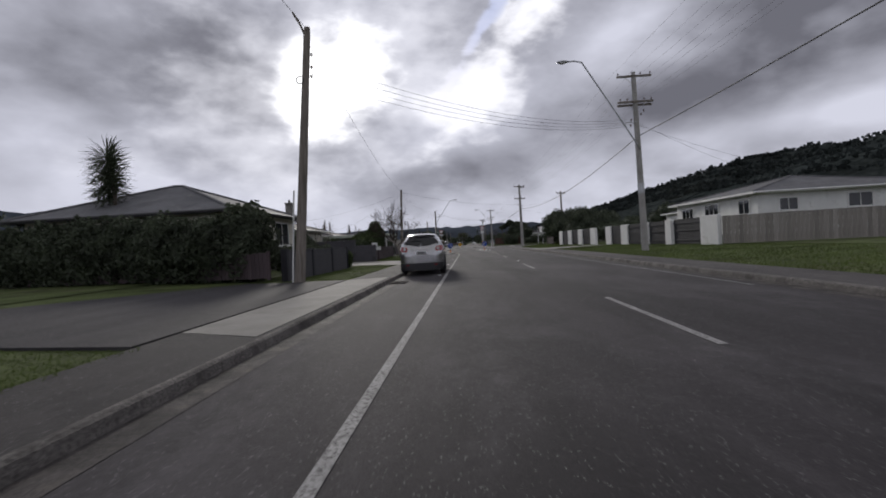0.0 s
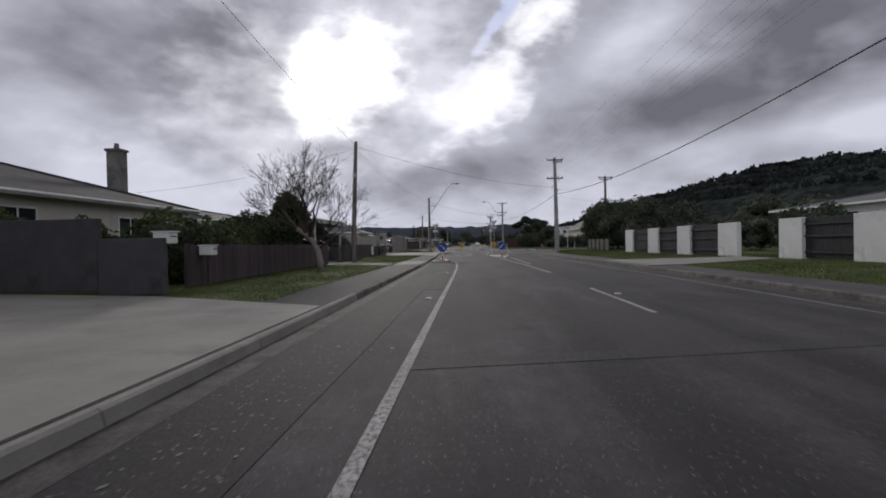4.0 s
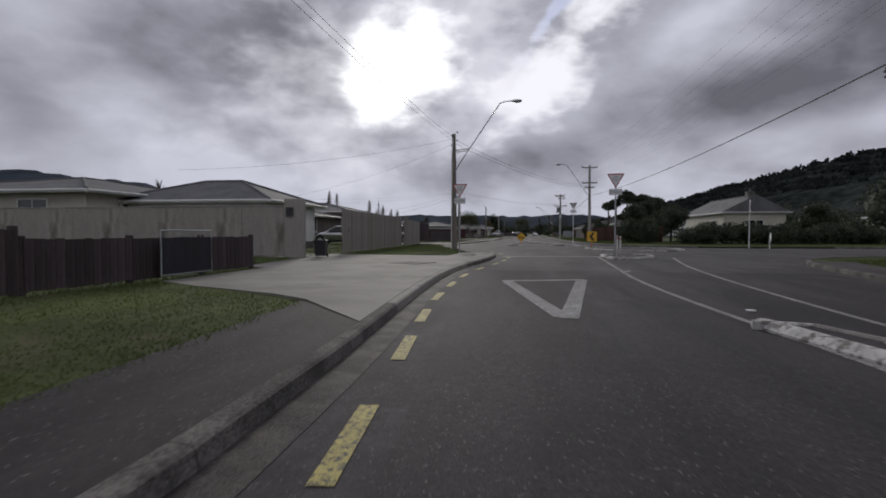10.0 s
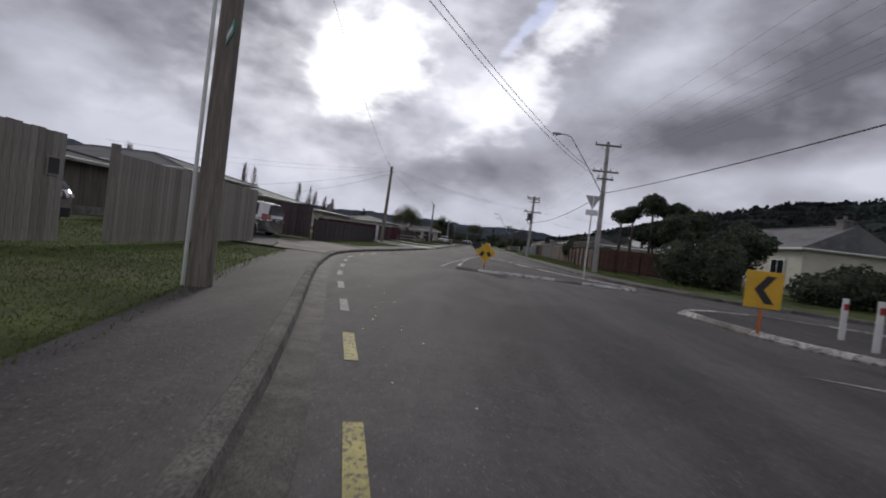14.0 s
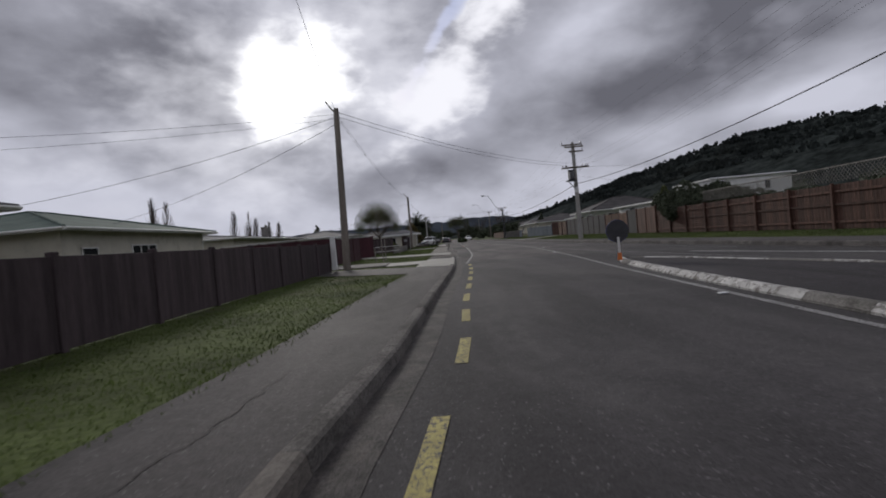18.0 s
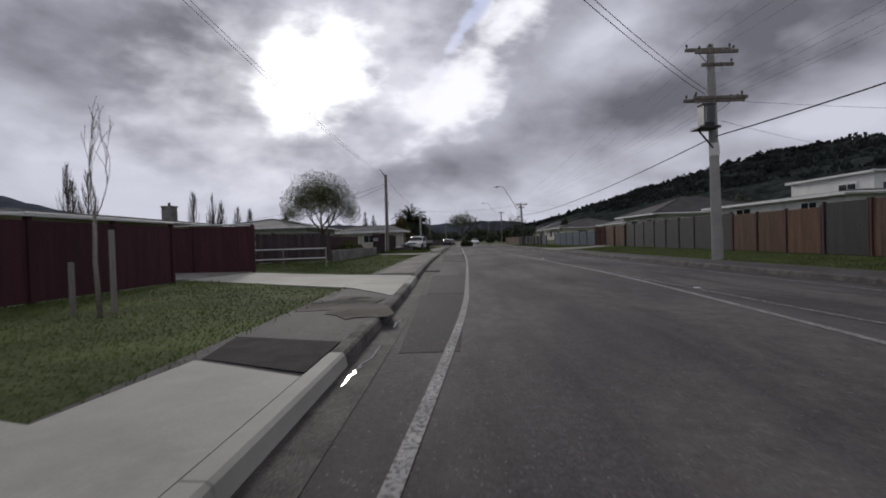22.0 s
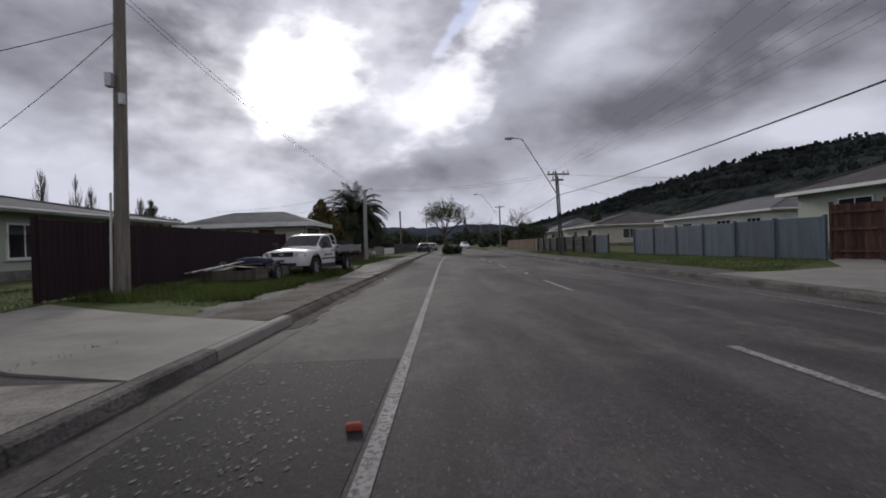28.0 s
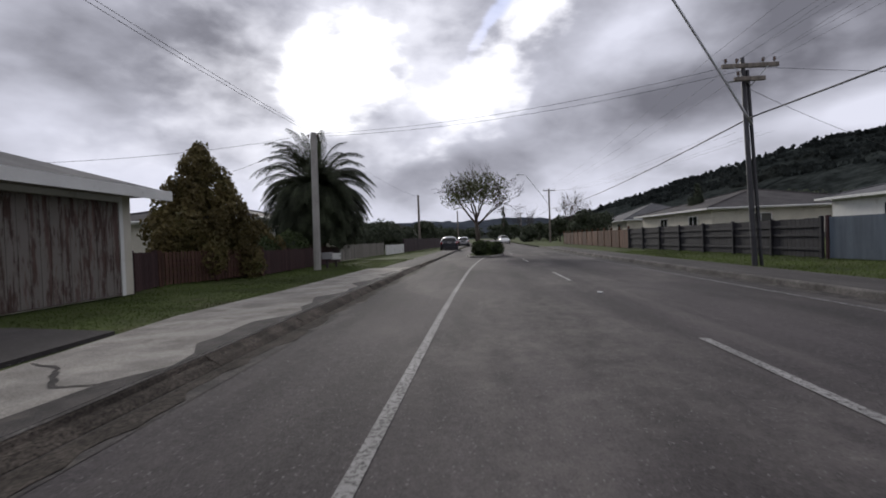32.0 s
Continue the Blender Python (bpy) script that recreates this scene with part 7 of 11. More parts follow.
part("slot", Build().tube([(0, -0.025, 0), (0, -0.012, 0)], 0.10, 14), "black", s)
part("flap", Build().box(-0.09, -0.032, -0.03, 0.09, -0.026, 0.03, 0.002), "galv", s)
cover(-7.6, 31.5, 0.165, 10, 0.5, 0.3, "concrete_old", "small concrete cover in a driveway")
cover(-5.2, 29.2, 0.165, 10, 0.35, 0.2, "concrete_old", "small concrete cover in a driveway")


def grate(x, y, rz):
    s = thing("drain_grate", "rusty iron drain grate in the gutter", "drain", (x, y, 0.006), rz, kind="structure")
    part("pit", Build().box(-0.24, -0.4, -0.004, 0.24, 0.4, 0.004), "black", s)
    for k in range(9):
        part("bar", Build().box(-0.23 + k * 0.0555, -0.39, 0.002, -0.205 + k * 0.0555, 0.39, 0.02, 0.003), "rusty_iron", s)
    part("frame", Build().box(-0.26, -0.42, 0.0, -0.235, 0.42, 0.018).box(0.235, -0.42, 0.0, 0.26, 0.42, 0.018).box(-0.26, -0.42, 0, 0.26, -0.395, 0.018).box(-0.26, 0.395, 0, 0.26, 0.42, 0.018), "rusty_iron", s)


grate(-2.15, 15.5, 0)
grate(-4.80, 152.3, -1)


def litter(name, x, y, mat, label, sx=0.12, sy=0.1, sz=0.02, rz=20):
    b = Build().box(-sx / 2, -sy / 2, 0, sx / 2, sy / 2, sz, min(sz, sx) * 0.25)
    ob = new(name, b.mesh(name, mat))
    ob.matrix_basis = pose(x, y, 0.004, 0, 0, rz)
    return tagged(ob, label, "reflector" if "stud" in name else "litter", "raised road studs" if "stud" in name else "")


for x, y in ((-1.02, 26.9), (-0.95, 44.8), (-0.98, 36.0), (-1.0, 18.2), (2.75, 27.0), (2.95, 36.4), (2.6, 62.0), (2.1, 70.5), (1.9, 78.0), (-2.3, 119), (-0.6, 136), (0.62, 144), (0.75, 160), (0.75, 184.4), (0.9, 196.6)):
    litter("road_stud", x, y, "sign_white", "small white raised reflective road stud", 0.11, 0.09, 0.018, random.uniform(-8, 8))
litter("brick_fragment", -3.0, 170.1, "brick_red", "red brick fragment lying by the edge line", 0.10, 0.06, 0.05, 15)
litter("paper_litter", -4.09, 183.8, "white_paint", "crumpled white paper in the gutter", 0.07, 0.05, 0.03, 30)
for k in range(22):
    y = random.uniform(88, 101)
    x = kl(y) + random.uniform(0.75, 1.5)
    litter("stone_chip", x, y, "sign_white", "tiny pale stone chip on the asphalt", random.uniform(0.012, 0.024), random.uniform(0.010, 0.02), 0.006, random.uniform(0, 90))


# ---------------- houses ----------------
def window(parent, side, u, z0, w, h, box, mat="white_paint", panes=2, curtain=False):
    """A window on one wall of a house: frame, panes, sill."""
    x0, y0, x1, y1 = box

    def put(a, b, c, d, e, f):
        # a..b along the wall, c..d outwards, e..f up
        if side == "E":
            return (x1 + c, y0 + u + a, e, x1 + d, y0 + u + b, f)
        if side == "W":
            return (x0 - d, y0 + u + a, e, x0 - c, y0 + u + b, f)
        if side == "S":
            return (x0 + u + a, y0 - d, e, x0 + u + b, y0 - c, f)
        return (x0 + u + a, y1 + c, e, x0 + u + b, y1 + d, f)
    t, w0, w1 = 0.07, 0.002, 0.075
    # a closed ring: outer and inner corners, back and front
    ring = []
    for o in (w0, w1):
        for a, e in ((-t, z0 - t), (w + t, z0 - t), (w + t, z0 + h + t), (-t, z0 + h + t), (0, z0), (w, z0), (w, z0 + h), (0, z0 + h)):
            q = put(a, a, o, o, e, e)
            ring.append(q[:3])
    fs = []
    for i in range(4):
        j = (i + 1) % 4
        fs += [(i, j, 8 + j, 8 + i), (4 + i, 12 + i, 12 + j, 4 + j), (8 + i, 8 + j, 12 + j, 12 + i), (i, 4 + i, 4 + j, j)]
    win = part("window", Build().add(ring, fs), mat, parent)
    for k in range(1, panes):
        part("mullion", Build().box(*put(w * k / panes - 0.025, w * k / panes + 0.025, 0.048, 0.07, z0 + 0.001, z0 + h - 0.001), 0.004), mat, win)
    for k in range(panes):
        part("pane", Build().box(*put(w * k / panes + 0.001, w * (k + 1) / panes - 0.001, 0.04, 0.047, z0 + 0.001, z0 + h - 0.001)), "glass", win)
    part("sill", Build().box(*put(-t - 0.04, w + t + 0.04, 0.003, 0.12, z0 - t - 0.045, z0 - t - 0.002), 0.006), mat, win)
    return win


def house(name, label, x0, y0, x1, y1, h, roof_h, wall_mat, roof_mat, wins=(), over=0.55, boards=(), z0=0.27, ridge=None, gable=False, chimney=None, fascia="white_paint", gutter=True, tiles=0.0, wmat="white_paint"):
    """Walls, hipped or gabled roof with eaves, fascia, gutter, windows."""
    e = thing(name, label, "house", (0, 0, z0 - 0.05))
    box = (x0, y0, x1, y1)
    part("wall", Build().box(x0, y0, 0, x1, y1, h), wall_mat, e)
    part("foundation", Build().box(x0 - 0.03, y0 - 0.03, 0, x1 + 0.03, y1 + 0.03, 0.42), "concrete_old", e)
    for side in boards:
        n = int((h - 0.42) / 0.165)
        L = (y1 - y0) if side in "EW" else (x1 - x0)
        prof = [(0.0, 0.0), (0.034, 0.0), (0.034, 0.012), (0.012, 0.168), (0.0, 0.168)]
        vs, n5 = [], 5
        for s in (0.0, L):
            for o, z in prof:
                vs.append((s, -o, z))
        me = Build().add(vs, [(0, 1, 2, 3, 4)[::-1], (5, 6, 7, 8, 9)] + [(i, (i + 1) % 5, 5 + (i + 1) % 5, 5 + i) for i in range(5)]).mesh("weatherboard", wall_mat)
        for k in range(n):
            ob = new("weatherboard", me)
            ob.parent = e
            m = {"S": pose(x0, y0 - 0.001, 0.43 + k * 0.165), "E": pose(x1 + 0.001, y0, 0.43 + k * 0.165, 0, 0, 90), "N": pose(x1, y1 + 0.001, 0.43 + k * 0.165, 0, 0, 180), "W": pose(x0 - 0.001, y1, 0.43 + k * 0.165, 0, 0, 270)}[side]
            ob.matrix_basis = m
    ax0, ay0, ax1, ay1 = x0 - over, y0 - over, x1 + over, y1 + over
    w, l = ax1 - ax0, ay1 - ay0
    t = 0.05
    if gable:
        if w >= l:
            r = [(ax0, (ay0 + ay1) / 2), (ax1, (ay0 + ay1) / 2)]
        else:
            r = [((ax0 + ax1) / 2, ay0), ((ax0 + ax1) / 2, ay1)]
    else:
        if w >= l:
            r = [(ax0 + l / 2, (ay0 + ay1) / 2), (ax1 - l / 2, (ay0 + ay1) / 2)]
        else:
            r = [((ax0 + ax1) / 2, ay0 + w / 2), ((ax0 + ax1) / 2, ay1 - w / 2)]
    zt = h + 0.02
    c = [(ax0, ay0), (ax1, ay0), (ax1, ay1), (ax0, ay1)]
    vs = [(*p, zt) for p in c] + [(*p, zt + t) for p in c] + [(*p, zt + t + roof_h) for p in r]
    if w >= l:
        fs = [(4, 5, 9, 8), (6, 7, 8, 9), (5, 6, 9), (7, 4, 8)]
    else:
        fs = [(5, 6, 9, 8), (7, 4, 8, 9), (4, 5, 8), (6, 7, 9)]
    part("roof", Build().add(vs, fs + [(0, 3, 2, 1), (0, 1, 5, 4), (1, 2, 6, 5), (2, 3, 7, 6), (3, 0, 4, 7)]), roof_mat, e)
    if gable:
        # gable walls
        b = Build()
        if w >= l:
            for x in (x0 + 0.01, x1 - 0.12):
                b.prism([(y0, h), (y1, h), ((y0 + y1) / 2, h + roof_h * 0.93)], 0, x, x + 0.1)
        else:
            for y in (y0 + 0.01, y1 - 0.12):
                b.prism([(h, x0), (h, x1), (h + roof_h * 0.93, (x0 + x1) / 2)], 1, y, y + 0.1)
        part("gable", b, wall_mat, e)
    hips = Build()
    rv = [vs[8], vs[9]]
    edges = [(rv[0], rv[1])]
    if not gable:
        edges += [(vs[4], rv[0]), (vs[5], rv[0] if w < l else rv[1]), (vs[6], rv[1]), (vs[7], rv[1] if w < l else rv[0])]
    for a, b2 in edges:
        if (Vector(a) - Vector(b2)).length > 0.05:
            hips.tube([Vector(a) + Vector((0, 0, 0.02)), Vector(b2) + Vector((0, 0, 0.02))], 0.07, 6)
    part("ridge_cap", hips, roof_mat, e)
    f = Build()
    for q in ((ax0, ay0 - 0.03, ax1, ay0), (ax0, ay1, ax1, ay1 + 0.03), (ax0 - 0.03, ay0 - 0.03, ax0, ay1 + 0.03), (ax1, ay0 - 0.03, ax1 + 0.03, ay1 + 0.03)):
        f.box(q[0], q[1], zt - 0.10, q[2], q[3], zt + 0.06)
    part("fascia", f, fascia, e)
    if gutter:
        g = Build()
        for a, b2 in (((ax1 + 0.08, ay0), (ax1 + 0.08, ay1)), ((ax0, ay0 - 0.08), (ax1, ay0 - 0.08))):
            g.tube([(*a, zt + 0.0), (*b2, zt + 0.0)], 0.055, 8)
        g.tube([(x1 + 0.06, y1 - 0.15, 0.1), (x1 + 0.06, y1 - 0.15, zt - 0.25), (ax1 + 0.05, y1 - 0.15, zt - 0.05)], 0.035, 8)
        part("gutter", g, fascia, e)
    if chimney:
        cx, cy, cz, s = chimney
        ch = part("chimney", Build().box(cx - s, cy - s, h - 0.3, cx + s, cy + s, cz, 0.01).box(cx - s - 0.06, cy - s - 0.06, cz - 0.12, cx + s + 0.06, cy + s + 0.06, cz, 0.01), "concrete_old", e)
        part("pot", Build().tube([(cx, cy, cz), (cx, cy, cz + 0.3)], [0.13, 0.10], 10), "concrete_old", ch)
    for wd in wins:
        window(e, wd[0], wd[1], wd[2], wd[3], wd[4], box, wmat, wd[5] if len(wd) > 5 else 2)
    return e


house("house", "white weatherboard bungalow with a grey hipped roof", -19.5, 21.4, -10.4, 30.0, 2.85, 1.75, "cream_paint", "roof_grey",
      [("E", 5.6, 1.35, 1.9, 1.2, 2), ("E", 2.6, 1.85, 0.7, 0.65, 1), ("S", 5.0, 1.2, 1.6, 1.2, 3), ("S", 1.2, 1.2, 1.4, 1.2, 2), ("N", 3.0, 1.2, 1.6, 1.2, 2)], boards="ES", fascia="trim_dark", z0=0.3)
house("house", "pale bungalow with a steep dark tiled roof", -26, 37.8, -14.6, 50.5, 2.75, 2.0, "cream_paint", "roof_dark",
      [("E", 2.0, 0.9, 2.0, 1.4, 3), ("S", 8.2, 0.9, 1.8, 1.4, 3), ("S", 3.0, 0.9, 1.6, 1.3, 2), ("E", 8.0, 1.0, 1.4, 1.2, 2)], boards="ES", chimney=(-17.6, 50.0, 5.9, 0.32), fascia="white_paint", z0=0.3)
house("house", "pale house with a low brown roof behind a carport", -24, 52.5, -14.5, 66, 2.4, 1.1, "pale_green", "roof_dark", [("E", 1.0, 0.9, 1.6, 1.2, 2), ("S", 5.0, 0.9, 1.8, 1.2, 2)], over=0.5)
house("house", "cream flat-fronted house with a pale hipped roof behind a wall", -34, 82.5, -20.5, 97.5, 2.75, 1.35, "cream_paint", "roof_grey",
      [("S", 1.0, 1.5, 1.2, 0.9, 2), ("S", 4.0, 1.5, 1.6, 0.9, 3), ("S", 7.5, 1.4, 0.9, 1.0, 1), ("S", 10.0, 1.5, 1.5, 0.9, 2), ("E", 2.0, 1.3, 1.8, 1.0, 3)], over=0.7)
house("house", "white weatherboard cottage behind a board fence", -21, 84.9, -13.2, 90.6, 2.4, 1.2, "white_paint", "roof_grey", [("E", 1.2, 1.1, 1.9, 1.0, 4), ("S", 4.6, 1.1, 1.7, 1.0, 3)], boards="ES", over=0.5)
house("house", "brown brick house with a low dark roof behind a fence", -30, 101, -19.5, 112, 2.4, 1.1, "old_timber", "roof_dark", [("S", 4.0, 1.0, 1.6, 1.1, 2), ("S", 7.2, 1.0, 1.4, 1.1, 2), ("E", 3.0, 1.0, 1.6, 1.2, 2)], over=0.5)
house("house", "cream house with a pale hipped roof beyond parked vans", -36, 119.5, -21.5, 129, 3.35, 1.3, "wall_panel", "roof_grey", [("E", 2.0, 1.0, 1.8, 1.2, 3), ("S", 10.0, 1.0, 1.8, 1.1, 2)], over=0.9, boards="S")
house("house", "cream house with a green tiled hipped roof", -34, 134.0, -22.3, 147.2, 2.85, 1.55, "cream_paint", "roof_green", [("E", 1.2, 1.1, 1.0, 0.9, 1), ("E", 5.0, 1.0, 2.2, 1.1, 3), ("S", 7.0, 1.1, 1.0, 0.8, 1), ("S", 2.0, 1.1, 1.0, 0.8, 1), ("S", 4.4, 1.1, 1.0, 0.8, 1)], over=0.7)
house("house", "long low house with a pale roof and a square chimney", -36, 158, -24.5, 180, 2.75, 0.75, "cream_paint", "roof_grey", [("E", 3.0, 1.0, 1.4, 1.1, 2), ("E", 8.0, 1.0, 2.4, 1.1, 3), ("E", 14.0, 1.0, 1.5, 1.1, 2), ("S", 6.0, 1.0, 2.0, 1.1, 3)], over=0.8, chimney=(-27.9, 177.3, 4.6, 0.45))
house("house", "pale green house with a grey hipped roof behind a dark fence", -28, 183.5, -17.8, 196.0, 2.6, 1.15, "pale_green", "roof_grey", [("S", 6.0, 1.0, 1.2, 0.9, 2), ("S", 2.0, 1.0, 1.0, 0.9, 2), ("E", 2.0, 0.9, 2.2, 1.2, 3), ("E", 7.0, 0.9, 1.2, 1.1, 2)], over=0.7)
house("house", "low house with a bright pale metal roof", -26, 232, -14, 244, 2.5, 1.1, "cream_paint", "roof_pale", [("S", 6, 1.0, 2.0, 1.1, 2), ("E", 3, 1.0, 2.0, 1.1, 2)])
house("house", "cream house behind the palm with a dark roof", -24, 214, -13.6, 226, 2.5, 1.3, "cream_paint", "roof_dark", [("S", 5.5, 1.0, 2.0, 1.1, 2), ("E", 3, 1.0, 2.0, 1.1, 2)])
house("house", "distant bungalow beside the street", -20, 262, -10, 276, 2.6, 1.4, "cream_paint", "roof_dark", [("S", 5, 1.0, 2.0, 1.1, 2), ("E", 3, 1.0, 2.0, 1.1, 2)])
# right side
house("house", "white house with a grey hipped roof behind a fence", 20.8, 36.5, 33.5, 50.0, 3.3, 1.55, "white_paint", "roof_grey",
      [("W", 1.0, 1.9, 1.4, 1.0, 2), ("W", 5.5, 2.0, 2.2, 0.9, 3), ("W", 10.0, 1.6, 2.2, 1.2, 3), ("S", 1.5, 2.0, 1.2, 0.8, 2), ("S", 6.2, 2.0, 1.6, 0.9, 2), ("S", 9.5, 2.0, 1.6, 0.9, 2)], over=0.6)
house("house", "white gabled house with a chimney above dark hedges", 21.9, 125.0, 28.5, 138.5, 3.3, 1.95, "cream_paint", "roof_grey", [("W", 2.0, 1.2, 1.6, 1.2, 2), ("S", 2.6, 1.2, 1.6, 1.2, 2)], gable=True, chimney=(24.9, 125.6, 5.75, 0.35), over=0.4)
house("house", "low house with a green roof beyond hedges", 36, 112, 50, 124, 2.6, 1.4, "cream_paint", "roof_green", [("W", 3, 1.0, 2.0, 1.1, 2)])
house("house", "white flat-roofed house above a tall fence", 26.2, 169.6, 35.6, 178, 4.9, 0.3, "white_paint", "roof_pale", [("W", 1.5, 3.3, 1.6, 0.9, 2), ("S", 0.6, 3.3, 0.9, 0.8, 1), ("S", 6.2, 3.3, 0.6, 0.9, 1)], over=0.3)
house("house", "white low house with a flat white fascia behind a fence", 16.5, 160, 25, 173, 2.7, 0.4, "white_paint", "roof_grey", [("W", 2.0, 1.5, 1.2, 0.9, 2), ("W", 8.0, 1.5, 1.6, 0.9, 2)], over=0.5)
house("house", "pale green house with a dark tiled hipped roof", 16.8, 183.5, 28, 193.0, 2.9, 1.9, "pale_green", "roof_dark", [("W", 1.2, 1.3, 1.3, 1.1, 2), ("W", 5.0, 1.3, 1.8, 1.1, 2), ("S", 2.0, 1.3, 1.6, 1.1, 2)], over=0.7)
house("house", "white bungalow with a pale grey hipped roof", 23.5, 204.5, 35, 222.5, 2.75, 1.55, "white_paint", "roof_grey", [("W", 1.5, 1.1, 1.6, 1.1, 3), ("W", 5.5, 1.0, 2.0, 1.2, 3), ("W", 12.0, 1.1, 1.6, 1.1, 3), ("S", 3.0, 1.1, 1.4, 1.1, 2)], over=0.7)
house("house", "cream bungalow with a brown tiled roof", 18, 228, 32, 244, 2.6, 1.9, "cream_paint", "roof_dark", [("W", 2.5, 1.0, 1.6, 1.1, 2), ("W", 9.0, 1.0, 1.6, 1.1, 2), ("S", 3.0, 1.0, 1.6, 1.1, 2)], over=0.7)
house("house", "distant bungalow with a steep grey roof", 20, 256, 31, 268, 2.6, 2.4, "cream_paint", "roof_grey", [("W", 2.5, 1.0, 1.6, 1.1, 2)], over=0.6)
house("house", "distant cream house with a dark roof", 21, 286, 33, 300, 2.6, 2.2, "cream_paint", "roof_dark", [("W", 2.5, 1.0, 1.6, 1.1, 2)], over=0.6)
house("house", "white house high behind the trees", 30, 62, 44, 76, 3.4, 1.4, "white_paint", "roof_grey", [("W", 4, 1.8, 2.0, 1.0, 3)], over=0.6)

# carport
s = thing("carport", "open carport with a flat brown roof and timber posts", "carport", (0, 0, 0.22))
part("roof", Build().box(-14.4, 51.6, 2.22, -8.0, 57.4, 2.34, 0.02), "roof_dark", s)
part("fascia", Build().box(-14.4, 51.55, 2.12, -7.97, 51.6, 2.36).box(-8.0, 51.6, 2.12, -7.95, 57.4, 2.36), "pale_green", s)
for x, y in ((-8.25, 51.9), (-8.25, 57.1), (-11.0, 57.1), (-14.0, 57.1)):
    part("post", Build().box(x - 0.05, y - 0.05, 0, x + 0.05, y + 0.05, 2.2, 0.006), "white_paint", s)
part("rafter", Build().box(-14.2, 52.4, 2.05, -8.2, 52.48, 2.2).box(-14.2, 54.4, 2.05, -8.2, 54.48, 2.2).box(-14.2, 56.4, 2.05, -8.2, 56.48, 2.2), "grey_timber", s)

# garage with a peeling door
def garage():
    x0, x1, y0, y1, h = -15.2, -9.2, 193.7, 197.5, 2.2
    g = thing("garage", "cream garage with a low pale hipped roof and peeling door", "garage", (0, 0, 0.2))
    wall = Build()
    wall.add([(x0, y0, 0), (x1, y0, 0), (x1, y1, 0), (x0, y1, 0), (x0, y0, h), (x1, y0, h), (x1, y1, h), (x0, y1, h)], [(0, 1, 5, 4), (2, 3, 7, 6), (3, 0, 4, 7), (1, 2, 6, 5), (4, 5, 6, 7), (0, 3, 2, 1)])
    part("wall", wall, "cream_paint", g)
    bd = Build().box(0, -0.026, 0, x1 - x0, -0.002, 0.135, 0.004).mesh("weatherboard", "cream_paint")
    for k in range(15):
        ob = new("weatherboard", bd)
        ob.parent = g
        ob.matrix_basis = pose(x0, y0, 0.06 + k * 0.14, -4, 0, 0)
    o = 0.6
    ax0, ax1, ay0, ay1 = x0 - o, x1 + o, y0 - o, y1 + o
    c = [(ax0, ay0), (ax1, ay0), (ax1, ay1), (ax0, ay1)]
    vs = [(*q, h + 0.01) for q in c] + [(*q, h + 0.10) for q in c] + [(ax0 + 2.2, (y0 + y1) / 2, h + 0.85), (ax1 - 2.2, (y0 + y1) / 2, h + 0.85)]
    rf = part("roof", Build().add(vs, [(0, 3, 2, 1), (0, 1, 5, 4), (1, 2, 6, 5), (2, 3, 7, 6), (3, 0, 4, 7), (4, 5, 9, 8), (6, 7, 8, 9), (5, 6, 9), (7, 4, 8)]), "roof_grey", g)
    part("fascia", Build().box(ax0, ay0 - 0.03, h - 0.1, ax1, ay0, h + 0.12), "white_paint", rf)
    part("fascia", Build().box(ax1, ay0 - 0.03, h - 0.1, ax1 + 0.03, ay1, h + 0.12), "white_paint", rf)
    d = part("garage_door", Build().box(x1 + 0.002, y0 + 0.45, 0.02, x1 + 0.03, y1 - 0.45, 2.02, 0.004), "peeling_red", g, "peeling red-brown board door")
    for k in range(13):
        yy = y0 + 0.45 + (y1 - y0 - 0.9) * k / 13
        part("board", Build().box(x1 + 0.03, yy + 0.006, 0.03, x1 + 0.045, yy + (y1 - y0 - 0.9) / 13 - 0.006, 2.0, 0.003), "peeling_red", d)
    part("door_frame", Build().box(x1 + 0.002, y0 + 0.33, 0, x1 + 0.06, y0 + 0.44, 2.14), "white_paint", g)
    part("door_frame", Build().box(x1 + 0.002, y1 - 0.44, 0, x1 + 0.06, y1 - 0.33, 2.14), "white_paint", g)
    part("lintel", Build().box(x1 + 0.002, y0 + 0.44, 2.03, x1 + 0.06, y1 - 0.44, 2.14), "white_paint", g)
    part("side_door", Build().box(-11.6, y0 - 0.04, 0.02, -10.75, y0 - 0.002, 1.98, 0.006), "brown_timber", g, "brown side door")
    window(g, "S", 1.4, 1.0, 1.2, 0.8, (x0, y0, x1, y1), "white_paint", 2)


garage()


# ---------------- vehicles ----------------
def plan_ring(y0, y1, w, r, z, n=6, taper=0.0, bow=0.0):
    """A rounded oblong seen from above, at height z."""
    pts = []
    for cx, cy, a0 in ((w - r, y1 - r, 0), (-w + r, y1 - r, 90), (-w + r, y0 + r, 180), (w - r, y0 + r, 270)):
        for k in range(n + 1):
            a = radians(a0 + 90 * k / n)
            pts.append((cx + r * math.cos(a), cy + r * math.sin(a), z))
    return pts


